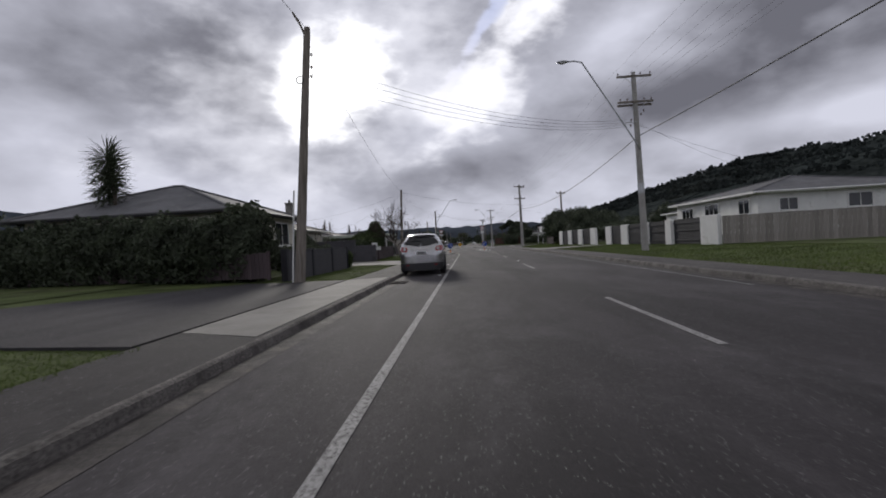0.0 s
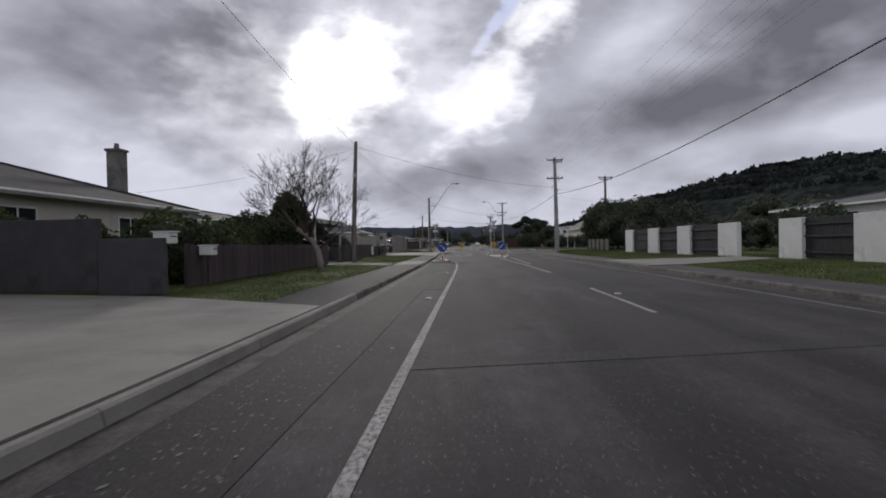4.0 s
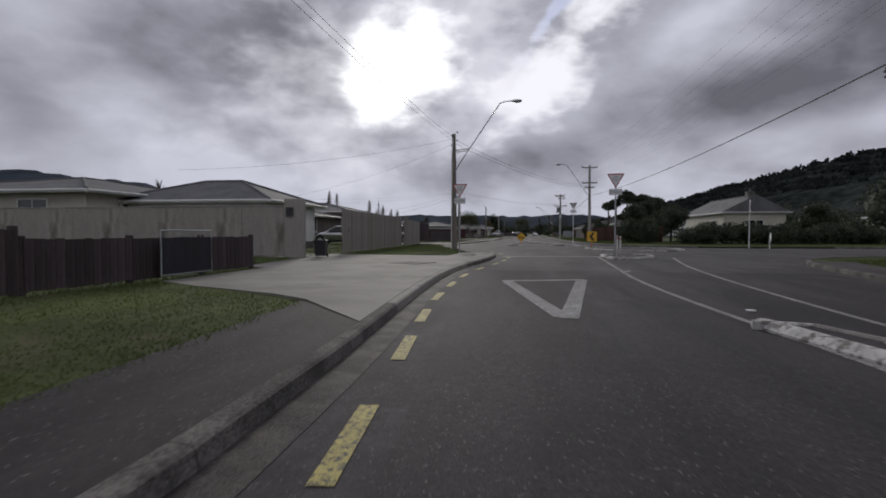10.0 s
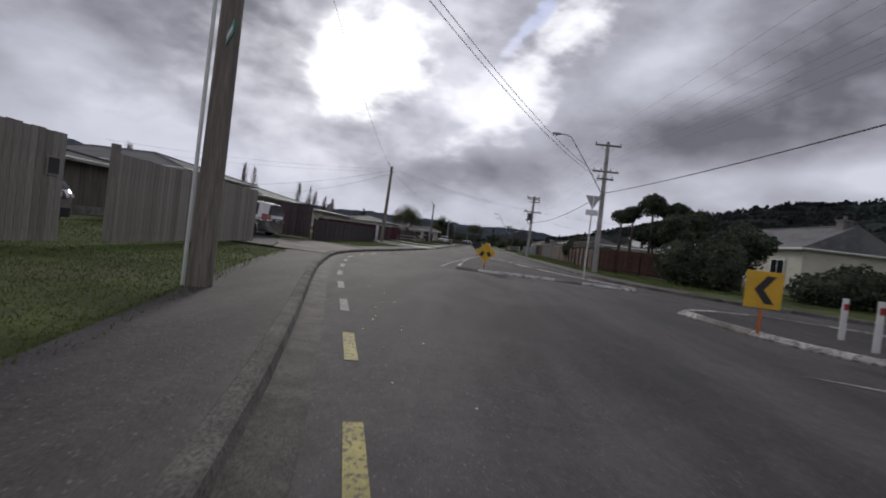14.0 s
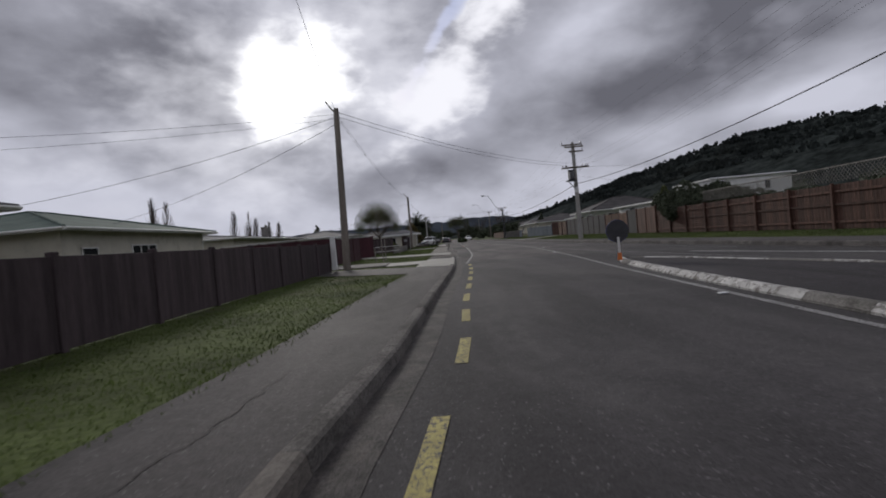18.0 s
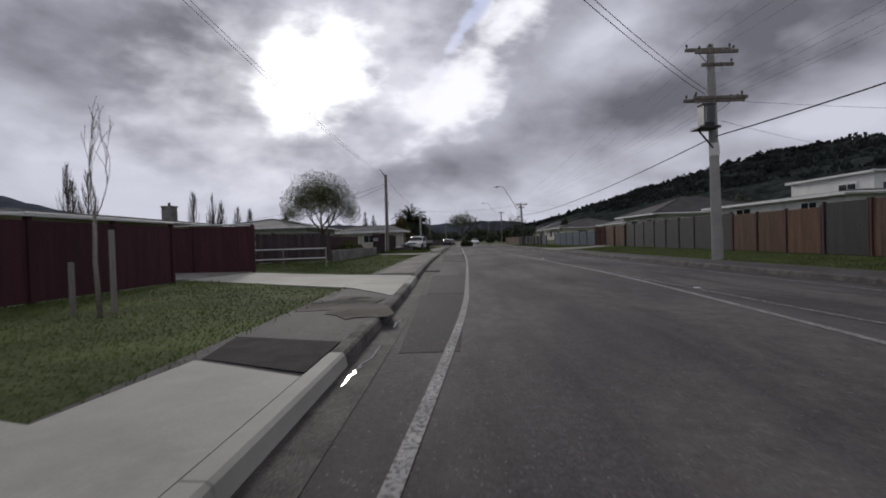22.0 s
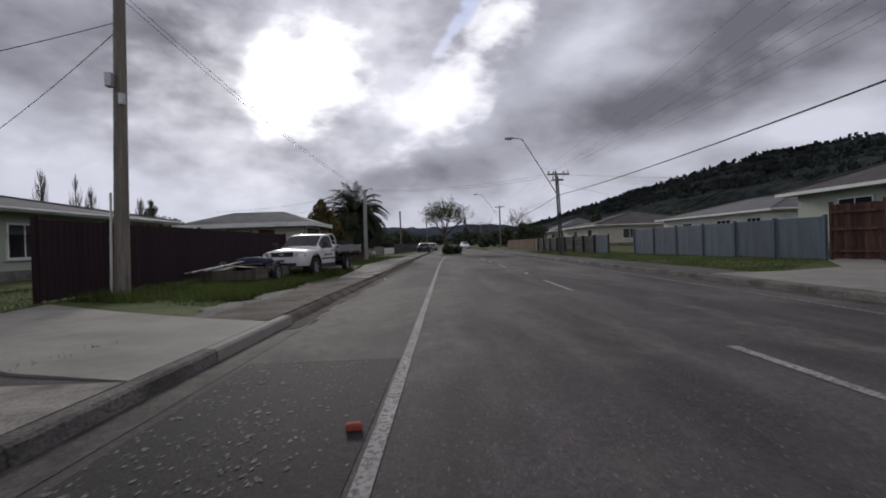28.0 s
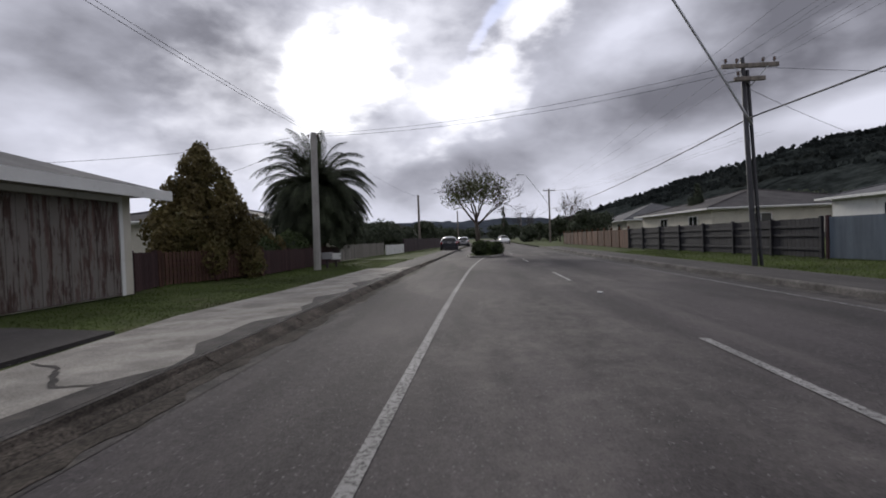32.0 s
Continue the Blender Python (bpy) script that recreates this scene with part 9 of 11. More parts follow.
def ute(at, rz):
    """A single-cab flat-deck ute, nose to -y."""
    c = thing("ute", "white single-cab utility truck with an aluminium flat deck", "truck", at, rz)
    W = 0.84
    # cab and bonnet from the side: the line falls from the roof over the screen to the nose
    Yk = [-2.52, -2.46, -2.30, -1.95, -1.45, -1.30, -0.78, -0.60, -0.10, -0.02]
    Zr = [0.70, 0.82, 0.90, 0.945, 0.985, 1.02, 1.42, 1.475, 1.475, 1.41]
    Zt = [0.66, 0.77, 0.84, 0.88, 0.91, 0.92, 0.93, 0.93, 0.93, 0.93]
    Hw = [W - 0.26, W - 0.13, W - 0.05, W - 0.01, W, W, W, W, W, W - 0.03]
    Tw = [W - 0.45, W - 0.34, W - 0.26, W - 0.22, W - 0.20, W - 0.18, W - 0.21, W - 0.21, W - 0.21, W - 0.24]

    def sec(y, o=0.0):
        zt, zr, hw, tw = (float(np.interp(y, Yk, q)) for q in (Zt, Zr, Hw, Tw))
        ze = zr - min(0.06, (zr - zt) * 0.5)
        pts = [(hw - 0.05, 0.36), (hw - 0.02, 0.41), (hw - 0.004, 0.46), (hw, 0.51), (hw + 0.002, 0.56), (hw + 0.003, 0.61), (hw + 0.004, 0.66), (hw + 0.003, 0.71), (hw, 0.71 + (zt - 0.71) * 0.5), (hw - 0.012, 0.71 + (zt - 0.71) * 0.85), (hw - 0.05, zt)]
        pts += [(hw - 0.05 + (tw - hw + 0.05) * k / 4, zt + (ze - zt) * k / 4) for k in range(1, 5)]
        pts += [(tw * math.cos(radians(22 * k)), ze + (zr - ze) * math.sin(radians(22 * k))) for k in range(1, 4)] + [(0.0, zr)]
        return [(x, y, z) for x, z in pts] + [(-x, y, z) for x, z in pts[::-1]][1:]
    rows = [sec(y) for y in sorted(set(Yk + list(np.linspace(-2.5, -0.03, 62))))]
    b = Build().loft(rows, True, False)
    m = len(rows[0])
    for e in (0, len(rows) - 1):
        o = e * m
        b.f += [(o + i, o + i + 1, o + m - 2 - i, o + m - 1 - i) for i in range(m // 2 - 1)] + [(o + m // 2 - 1, o + m // 2, o + m // 2 + 1)]
    part("body", cut_arches(b, [(-1.72, 0.36, 0.40)], 0.4), "car_white", c, smooth=30)
    scr = []
    for y in np.linspace(-1.27, -0.80, 5):
        tw, zr = float(np.interp(y, Yk, Tw)) - 0.03, float(np.interp(y, Yk, Zr))
        top = [(x * tw, y, zr - 0.03 * abs(x) ** 2.5 + 0.012) for x in np.linspace(-1, 1, 9)]
        scr.append(top + [(x, yy, z - 0.012) for x, yy, z in top[::-1]])
    part("windscreen", Build().loft(scr), "car_glass", c, smooth=30)
    for s in (-1, 1):
        win = []
        for y in np.linspace(-1.12, -0.22, 7):
            zt, zr, hw, tw = (float(np.interp(y, Yk, q)) for q in (Zt, Zr, Hw, Tw))
            ze = zr - min(0.06, (zr - zt) * 0.5)
            col = [(s * (hw - 0.05 + (tw - hw + 0.05) * k + 0.006), y, zt + (ze - zt) * k) for k in (0.06, 0.35, 0.65, 0.94)]
            win.append(col + [(x - s * 0.012, yy, z) for x, yy, z in col[::-1]])
        part("side_window", Build().loft(win), "car_glass", c, smooth=30)
        fr = [q[0] for q in win] + win[-1][1:4] + [q[3] for q in win[::-1]] + win[0][1:3][::-1]
        part("window_surround", Build().tube(fr + fr[:1], 0.014, 5, False), "plastic_black", c, smooth=True)
    for s in (-1, 1):
        part("mirror_arm", Build().tube([(s * (W - 0.06), -1.14, 0.97), (s * (W + 0.08), -1.2, 1.03)], 0.018, 6), "plastic_black", c)
        part("mirror", Build().box(s * (W + 0.12) - 0.08, -1.28, 1.0, s * (W + 0.12) + 0.08, -1.16, 1.18, 0.03), "plastic_black", c)
        part("door_seam", Build().tube([(s * (W + 0.001), -0.12, 1.0), (s * (W + 0.001), -0.12, 0.5)], 0.006, 4).tube([(s * (W + 0.001), -1.18, 1.02), (s * (W + 0.001), -1.15, 0.5)], 0.006, 4), "black", c)
        part("side_trim", Build().box(s * W - 0.02, -1.25, 0.555, s * W + 0.016, -0.05, 0.605, 0.006), "plastic_black", c)
        part("sill", Build().box(s * W - 0.07, -1.28, 0.30, s * W - 0.012, -0.04, 0.40, 0.012), "plastic_black", c)
        part("door_handle", Build().box(s * W - 0.02, -0.42, 0.84, s * W + 0.02, -0.22, 0.875, 0.008), "plastic_black", c)
        hl = part("head_lamp", Build().loft([[(s * (W - 0.43), -2.545, 0.70), (s * (W - 0.20), -2.50, 0.70), (s * (W - 0.055), -2.37, 0.715), (s * (W - 0.055), -2.36, 0.80), (s * (W - 0.20), -2.46, 0.835), (s * (W - 0.43), -2.50, 0.835)],
                                             [(s * (W - 0.43), -2.40, 0.70), (s * (W - 0.20), -2.36, 0.70), (s * (W - 0.10), -2.25, 0.715), (s * (W - 0.10), -2.25, 0.80), (s * (W - 0.20), -2.34, 0.835), (s * (W - 0.43), -2.38, 0.835)]]), "lamp_clear", c, "clear wrap-round head lamp")
        part("lamp_bowl", Build().tube([(s * (W - 0.30), -2.545, 0.765), (s * (W - 0.30), -2.535, 0.765)], 0.05, 14), "alloy", hl)
        part("indicator", Build().box(s * (W - 0.09) - 0.018, -2.46, 0.70, s * (W - 0.09) + 0.018, -2.38, 0.74, 0.008), "orange", c)
        wheel(c, s * (W - 0.075), -1.72, 0.315, 0.2, s, 6, "galv")
        shade_arch(c, s * (W - 0.004), -1.72, 0.40, s, "plastic_black", 0.36)
        wheel(c, s * (W - 0.12), 1.28, 0.315, 0.2, s, 6, "galv")
        part("mudguard", Build().tube([(s * (W - 0.1), 1.28 + 0.42 * math.cos(a), 0.33 + 0.42 * math.sin(a)) for a in np.linspace(0.15, 3.0, 12)], 0.03, 5), "steel_dark", c)
        d = part("logo_sign", Build().box(s * W + s * 0.006 - 0.001, -1.02, 0.655, s * W + s * 0.006 + 0.001, -0.92, 0.765), "charcoal_timber", c)
        for k in range(8):
            part("writing_bar", Build().box(s * W + s * 0.006 - 0.001, -0.87 + k * 0.062, 0.68, s * W + s * 0.006 + 0.001, -0.83 + k * 0.062, 0.735), "charcoal_timber", d)
    gr = part("grille", Build().box(-0.40, -2.545, 0.68, 0.40, -2.48, 0.84, 0.01), "plastic_black", c)
    for k in range(3):
        part("grille_bar", Build().box(-0.39, -2.556, 0.715 + 0.042 * k, 0.39, -2.546, 0.728 + 0.042 * k, 0.003), "steel_dark", gr)
    part("badge", Build().loft([[(0.09 * math.cos(a), -2.557 - o, 0.765 + 0.04 * math.sin(a)) for a in np.linspace(0, 6.283, 19)[:-1]] for o in (0.0, 0.012)]), "galv", gr, "small oval badge")
    part("lower_grille", Build().box(-0.55, -2.648, 0.40, 0.55, -2.60, 0.48, 0.008), "plastic_black", c)
    part("front_bumper", Build().loft([plan_ring(-2.60, -2.2, W, 0.25, 0.38), plan_ring(-2.63, -2.2, W + 0.01, 0.25, 0.5), plan_ring(-2.62, -2.2, W + 0.01, 0.25, 0.68)]), "car_white", c, smooth=30)
    pl = part("number_plate", Build().box(-0.18, -2.645, 0.5, 0.18, -2.632, 0.62, 0.004), "plate", c, "white number plate with a plain dark bar")
    part("plate_bar", Build().box(-0.14, -2.650, 0.53, 0.14, -2.6455, 0.59), "black", pl)
    part("chassis", Build().box(-0.42, -2.0, 0.40, -0.32, 2.2, 0.56).box(0.32, -2.0, 0.40, 0.42, 2.2, 0.56).box(-0.6, 1.2, 0.25, 0.6, 1.36, 0.41), "steel_dark", c)
    dk = part("deck", Build().box(-0.92, 0.05, 0.74, 0.92, 2.45, 0.80, 0.01).box(-0.8, 0.2, 0.6, 0.8, 0.28, 0.74).box(-0.8, 1.1, 0.6, 0.8, 1.18, 0.74).box(-0.8, 2.1, 0.6, 0.8, 2.18, 0.74), "steel_dark", c)
    for s in (-1, 1):
        sd = part("dropside", Build().box(s * 0.92 - 0.018, 0.06, 0.80, s * 0.92 + 0.018, 2.44, 0.91, 0.006).box(s * 0.92 - 0.014, 0.06, 0.915, s * 0.92 + 0.014, 2.44, 1.03, 0.006), "alloy", c, "ribbed aluminium dropside")
        for y in (0.1, 1.2, 2.4):
            part("stanchion", Build().box(s * 0.945 - 0.016, y - 0.03, 0.72, s * 0.945 + 0.016, y + 0.03, 1.06, 0.004), "galv", sd)
        for k in range(12):
            part("rope_hook", Build().box(s * 0.93 - 0.012, 0.2 + k * 0.19, 0.71, s * 0.93 + 0.012, 0.24 + k * 0.19, 0.745), "steel_dark", sd)
    part("tailboard", Build().box(-0.9, 2.43, 0.80, 0.9, 2.46, 1.03, 0.006), "alloy", c)
    part("headboard", Build().tube([(-0.85, 0.08, 0.8), (-0.80, 0.02, 1.34), (-0.7, 0.0, 1.46), (0.7, 0.0, 1.46), (0.80, 0.02, 1.34), (0.85, 0.08, 0.8)], 0.028, 8).tube([(-0.8, 0.04, 1.2), (0.8, 0.04, 1.2)], 0.02, 6), "galv", c)
    part("tow_bar", Build().box(-0.5, 2.3, 0.42, 0.5, 2.5, 0.5, 0.01).tube([(0, 2.5, 0.45), (0, 2.66, 0.47)], 0.03, 6), "steel_dark", c)
    for s in (-1, 1):
        part("tail_lamp", Build().box(s * 0.7 - 0.14, 2.46, 0.62, s * 0.7 + 0.14, 2.5, 0.72, 0.01), "lamp_red", c)
    return c


ute((-6.95, 186.3, 0.17), -12)


def on_deck(x, y):
    c, q = math.cos(radians(-12)), math.sin(radians(-12))
    return (-6.95 + x * c - y * q, 186.3 + x * q + y * c, 0.972)


tray = thing("load_crate", "long dark shallow crate lying on a truck deck", "crate", on_deck(0.05, 1.72), -12)
part("base", Build().box(-0.62, -0.66, 0, 0.62, 0.66, 0.04, 0.006), "charcoal_timber", tray)
for x0, y0, x1, y1 in ((-0.62, -0.66, -0.59, 0.66), (0.59, -0.66, 0.62, 0.66), (-0.588, -0.66, 0.588, -0.63), (-0.588, 0.63, 0.588, 0.66)):
    part("side_board", Build().box(x0, y0, 0.042, x1, y1, 0.40, 0.006), "charcoal_timber", tray)
for k, (x, y, w, l, h) in enumerate(((0.5, 0.55, 0.26, 0.36, 0.26), (-0.15, 0.5, 0.3, 0.4, 0.3), (0.35, 0.9, 0.3, 0.2, 0.28))):
    sack = Build()
    sack.loft([[(w * q * math.cos(a) * (1 + 0.06 * math.sin(3 * a + k)), l * q * math.sin(a) * (1 + 0.05 * math.cos(4 * a)), z * h) for a in np.linspace(0, 2 * math.pi, 17)[:-1]] for z, q in ((0, 0.8), (0.15, 0.97), (0.5, 1.0), (0.8, 0.88), (0.95, 0.6), (1.0, 0.2))])
    solid("sack", sack, "white_paint", "pale bulging sack on a truck deck", "sack", smooth=True).location = on_deck(x, y)
# load on the deck
s = thing("load", "grey tarpaulin bundle and black board lying on the truck deck", "load", (-6.68, 187.25, 0.98), -12)
part("board", Build().box(-0.6, -0.6, 0.12, 0.75, 1.2, 0.24, 0.03), "plastic_black", s)
part("bundle", Build().loft([plan_ring(-1.0, -0.1, 0.55, 0.2, 0.0), plan_ring(-1.02, -0.08, 0.6, 0.22, 0.12), plan_ring(-0.9, -0.2, 0.45, 0.2, 0.28)]), "concrete_new", s, smooth=True)

# trailer before the truck
s = thing("trailer", "low rusty timber-sided trailer loaded with boards and poles", "trailer", (-8.05, 182.45, 0.14), -5)
part("bed", Build().box(-0.72, -1.4, 0.26, 0.72, 1.25, 0.31, 0.008), "rusty_steel", s)
for x in (-0.74, 0.74):
    for k, (y0, y1) in enumerate(((-1.4, -0.42), (0.42, 1.25))):
        part("side_board", Build().box(x - 0.018, y0, 0.14, x + 0.018, y1, 0.30, 0.006), "old_timber", s)
    part("side_board", Build().box(x - 0.02, -1.4, 0.305, x + 0.02, 1.25, 0.43, 0.006), "old_timber", s)
    for y in (-1.36, -0.45, 0.45, 1.2):
        part("stake", Build().box(x - 0.035, y - 0.03, 0.16, x + 0.035, y + 0.03, 0.47, 0.005), "rusty_steel", s)
    o = 0.1 if x > 0 else -0.1
    part("mudguard", Build().tube([(x + o, 0.34 * math.cos(a), 0.27 + 0.34 * math.sin(a)) for a in np.linspace(0.25, 2.89, 10)], 0.035, 5), "steel_dark", s)
    wheel(s, x + o, 0, 0.27, 0.15, 1 if x > 0 else -1, 6, "galv")
part("tailboard", Build().box(-0.72, -1.45, 0.16, 0.72, -1.41, 0.42, 0.006), "old_timber", s)
part("drawbar", Build().tube([(-0.4, 1.25, 0.3), (0, 1.42, 0.34)], 0.03, 6).tube([(0.4, 1.25, 0.3), (0, 1.42, 0.34)], 0.03, 6), "steel_dark", s)
rng = random.Random(77)
for k, (x, y, w, l, a, z) in enumerate(((-0.25, -0.95, 0.34, 0.42, 14, 0.47), (0.2, -0.75, 0.3, 0.5, -9, 0.50), (0.1, -0.1, 0.32, 0.36, 22, 0.53), (-0.3, 0.1, 0.3, 0.4, -15, 0.47))):
    sh = part("board", Build().box(-w, -l, -0.01, w, l, 0.01, 0.004), "plywood", s, "loose weathered plywood sheet")
    sh.location = (x, y, z)
    sh.rotation_euler = (radians(rng.uniform(-7, 7)), radians(rng.uniform(-9, 9)), radians(a))
for k in range(4):
    part("pole", Build().tube([(-0.62 + 0.09 * k, 1.1 - 0.2 * k, 0.62 + 0.01 * k), (-0.66 + 0.07 * k, -2.3 + 0.18 * k, 0.42 + 0.012 * k)], 0.024, 6), "galv" if k % 2 else "plywood", s, "long pole reaching over the tailboard")
for k in range(7):
    x, y = rng.uniform(-0.5, 0.5), rng.uniform(0.35, 1.0)
    off = part("offcut", Build().box(-0.05, -0.26, -0.025, 0.05, 0.26, 0.025, 0.006), "old_timber", s)
    off.location = (x, y, 0.36 + 0.03 * k)
    off.rotation_euler = (radians(rng.uniform(-14, 14)), radians(rng.uniform(-12, 12)), radians(rng.uniform(-70, 70)))
tp = part("tarpaulin", Build().loft([plan_ring(0.25, 1.3, 0.5, 0.2, 0.46), plan_ring(0.2, 1.34, 0.56, 0.26, 0.58), plan_ring(0.3, 1.2, 0.46, 0.24, 0.70), plan_ring(0.5, 1.0, 0.22, 0.16, 0.75)]), "tarp", s, "dark blue tarpaulin bundle", smooth=True)
tp.location = (-0.25, 0.1, 0)


# ---------------- trees, shrubs, hedges ----------------
def branch_tree(b, start, direction, length, radius, depth, rng, spread=0.55, up=0.25, kids=3, ends=None, wob=0.16, min_r=0.004):
    """Grows a limb and, from it, its branches."""
    pts, rad = [Vector(start)], [radius]
    d = Vector(direction).normalized()
    seg = 4 if depth > 1 else 3
    for i in range(seg):
        d = (d + Vector((rng.normal(0, wob), rng.normal(0, wob), rng.normal(0, wob) + up * 0.25))).normalized()
        pts.append(pts[-1] + d * length / seg)
        rad.append(max(min_r, radius * (1 - 0.45 * (i + 1) / seg)))
    b.tube(pts, rad, 7 if radius > 0.06 else (5 if radius > 0.02 else 3), False)
    if depth <= 0:
        if ends is not None:
            ends.append(pts[-1])
        return
    for k in range(kids):
        u = 1.0 if k == 0 else rng.uniform(0.35, 0.95)
        i = min(seg, max(1, int(round(u * seg))))
        side = Vector((rng.normal(), rng.normal(), rng.normal() * 0.6))
        side = (side - d * side.dot(d)).normalized()
        nd_ = (d + side * (spread * (0.5 if k == 0 else 1.0)) + Vector((0, 0, up))).normalized()
        branch_tree(b, pts[i], nd_, length * rng.uniform(0.62, 0.82), max(min_r, rad[i] * (0.85 if k == 0 else 0.62)), depth - 1, rng, spread, up, kids, ends, wob, min_r)


def bare_tree(x, y, label, limbs, seed, depth=5, bark="bark", name="bare_tree", spread=0.55, up=0.2, kids=3, twig="twig", first=1.5, r=0.11, min_r=0.005):
    """limbs: direction, length and radius of the first limbs from a trunk given as points."""
    z0 = gz(x, y)
    t = thing(name, label, "tree", (x, y, z0 - 0.03))
    rng = np.random.default_rng(seed)
    trunk, pts = limbs
    b = Build().tube(trunk, [r * (1.15 - 0.35 * i / (len(trunk) - 1)) for i in range(len(trunk))], 10)
    part("trunk", b, bark, t, smooth=True)
    for s, d, ln, rr in pts:
        b = Build()
        branch_tree(b, s, d, ln, rr, depth, rng, spread, up, kids, None, 0.14, min_r)
        part("limb", b, twig, t, smooth=True)
    return t


def leaf_cloud(rng, blobs, n, size, flat=0.5, shell=0.35):
    """Leaves scattered near the skins of several balls: (centre, radii)."""
    vol = np.array([bb[1][0] * bb[1][1] + bb[1][1] * bb[1][2] + bb[1][0] * bb[1][2] for bb in blobs])
    idx = rng.choice(len(blobs), n, p=vol / vol.sum())
    c = np.array([bb[0] for bb in blobs])[idx]
    r = np.array([bb[1] for bb in blobs])[idx]
    d = rng.normal(size=(n, 3))
    d /= np.linalg.norm(d, axis=1)[:, None]
    k = 1 - shell * rng.random(n) ** 1.6
    lump = 1 + 0.16 * np.sin(d[:, 0] * 7 + c[:, 0] * 3) * np.sin(d[:, 1] * 6 + c[:, 1]) * np.sin(d[:, 2] * 8)
    p = c + d * r * (k * lump)[:, None]
    a = rng.normal(size=(n, 3))
    a /= np.linalg.norm(a, axis=1)[:, None]
    u = np.cross(a, d + rng.normal(0, 0.5, (n, 3)))
    u /= np.linalg.norm(u, axis=1)[:, None] + 1e-9
    w = np.cross(u, a)
    s = size * rng.uniform(0.5, 1.3, n)[:, None]
    return p, u * s, w * s * flat


def ball(b, c, r, n=10, m=7, seed=0):
    rings = []
    for j in range(1, m):
        t = math.pi * j / m
        rings.append([(c[0] + r[0] * math.sin(t) * math.cos(a) * (1 + 0.12 * math.sin(3 * a + seed + 4 * t)), c[1] + r[1] * math.sin(t) * math.sin(a) * (1 + 0.12 * math.cos(2 * a + seed)), c[2] - r[2] * math.cos(t)) for a in np.linspace(0, 2 * math.pi, n + 1)[:-1]])
    b.loft(rings)


def shrub(x, y, label, blobs, n, size, mat, seed, name="shrub", cat="shrub", core=0.72, trunk=None, flat=0.55, shell=0.35, z0=None):
    """A leafy mass round solid dark cores, added to block light and shade the inside."""
    z = gz(x, y) if z0 is None else z0
    t = thing(name, label, cat, (x, y, z - 0.03))
    rng = np.random.default_rng(seed)
    if core:
        for c, r in blobs:
            b = Build()
            ball(b, c, [q * core for q in r], seed=seed)
            part("inner_mass", b, "foliage_dark", t, smooth=True)
    p, u, w = leaf_cloud(rng, blobs, n, size, flat, shell)
    p[:, 2] = np.maximum(p[:, 2], 0.03)
    part("crown", quads("crown", p, u, w, mat), mat, t)
    if trunk:
        part("trunk", Build().tube(trunk[0], trunk[1], 8), "bark", t, smooth=True)
    return t


def grove(label, blobs, n, size, mat, seed, name="garden_tree", cat="tree", z0=0.2, core=0.7, group="", bole=0.1):
    """Several trees or bushes, each one a thing of its own, of three or four leafy masses."""
    rng = np.random.default_rng(seed)
    tot = sum(r[0] * r[2] for _, r in blobs)
    for k, (c, r) in enumerate(blobs):
        sub = [((0, 0, c[2]), (r[0] * 0.72, r[1] * 0.72, r[2] * 0.85))]
        for _ in range(4):
            a = rng.uniform(0, 6.283)
            q = rng.uniform(0.42, 0.62)
            sub.append(((r[0] * q * math.cos(a), r[1] * q * math.sin(a), c[2] + r[2] * rng.uniform(-0.45, 0.55)), (r[0] * rng.uniform(0.38, 0.58), r[1] * rng.uniform(0.38, 0.58), r[2] * rng.uniform(0.35, 0.55))))
        trunk = ([(0, 0, 0), (0.05, 0.03, c[2] * 0.6), (0, 0, c[2])], [bole * 1.3, bole, bole * 0.6]) if bole else None
        o = shrub(c[0], c[1], label, sub, int(n * r[0] * r[2] / tot), size, mat, seed * 31 + k, name, cat, core, trunk, 0.55, 0.4, z0)
        tagged(o, label, cat, group)


def row_blobs(p0, p1, k, r, h, rng, jitter=0.25):
    out = []
    for i in range(k):
        u = (i + 0.5) / k
        x, y = p0[0] + (p1[0] - p0[0]) * u, p0[1] + (p1[1] - p0[1]) * u
        hh = h * rng.uniform(1 - jitter, 1 + jitter)
        rr = r * rng.uniform(0.85, 1.2)
        out.append(((x + rng.normal(0, 0.15), y + rng.normal(0, 0.15), hh * 0.5), (rr, rr, hh * 0.54)))
    return out


RNG = np.random.default_rng(5)
# front garden at the start: dark hedge, cabbage tree
shrub(0, 0, "tall dark evergreen hedge along a parking area", row_blobs((-7.2, 17.2), (-19.5, 21.2), 11, 1.0, 2.55, RNG, 0.1), 34000, 0.07, "foliage_dark", 3, "hedge", "hedge", z0=0.2)
shrub(0, 0, "tall dark evergreen hedge behind the parking area", row_blobs((-20, 22.0), (-34, 25.0), 7, 1.7, 2.9, RNG, 0.15), 12000, 0.09, "foliage_dark", 4, "hedge", "hedge", z0=0.2)
fence("garden_fence", "low dark fence half hidden in a hedge", (-18.8, 20.6), (-6.6, 16.3), 0.9, "dark_timber", 0.16)


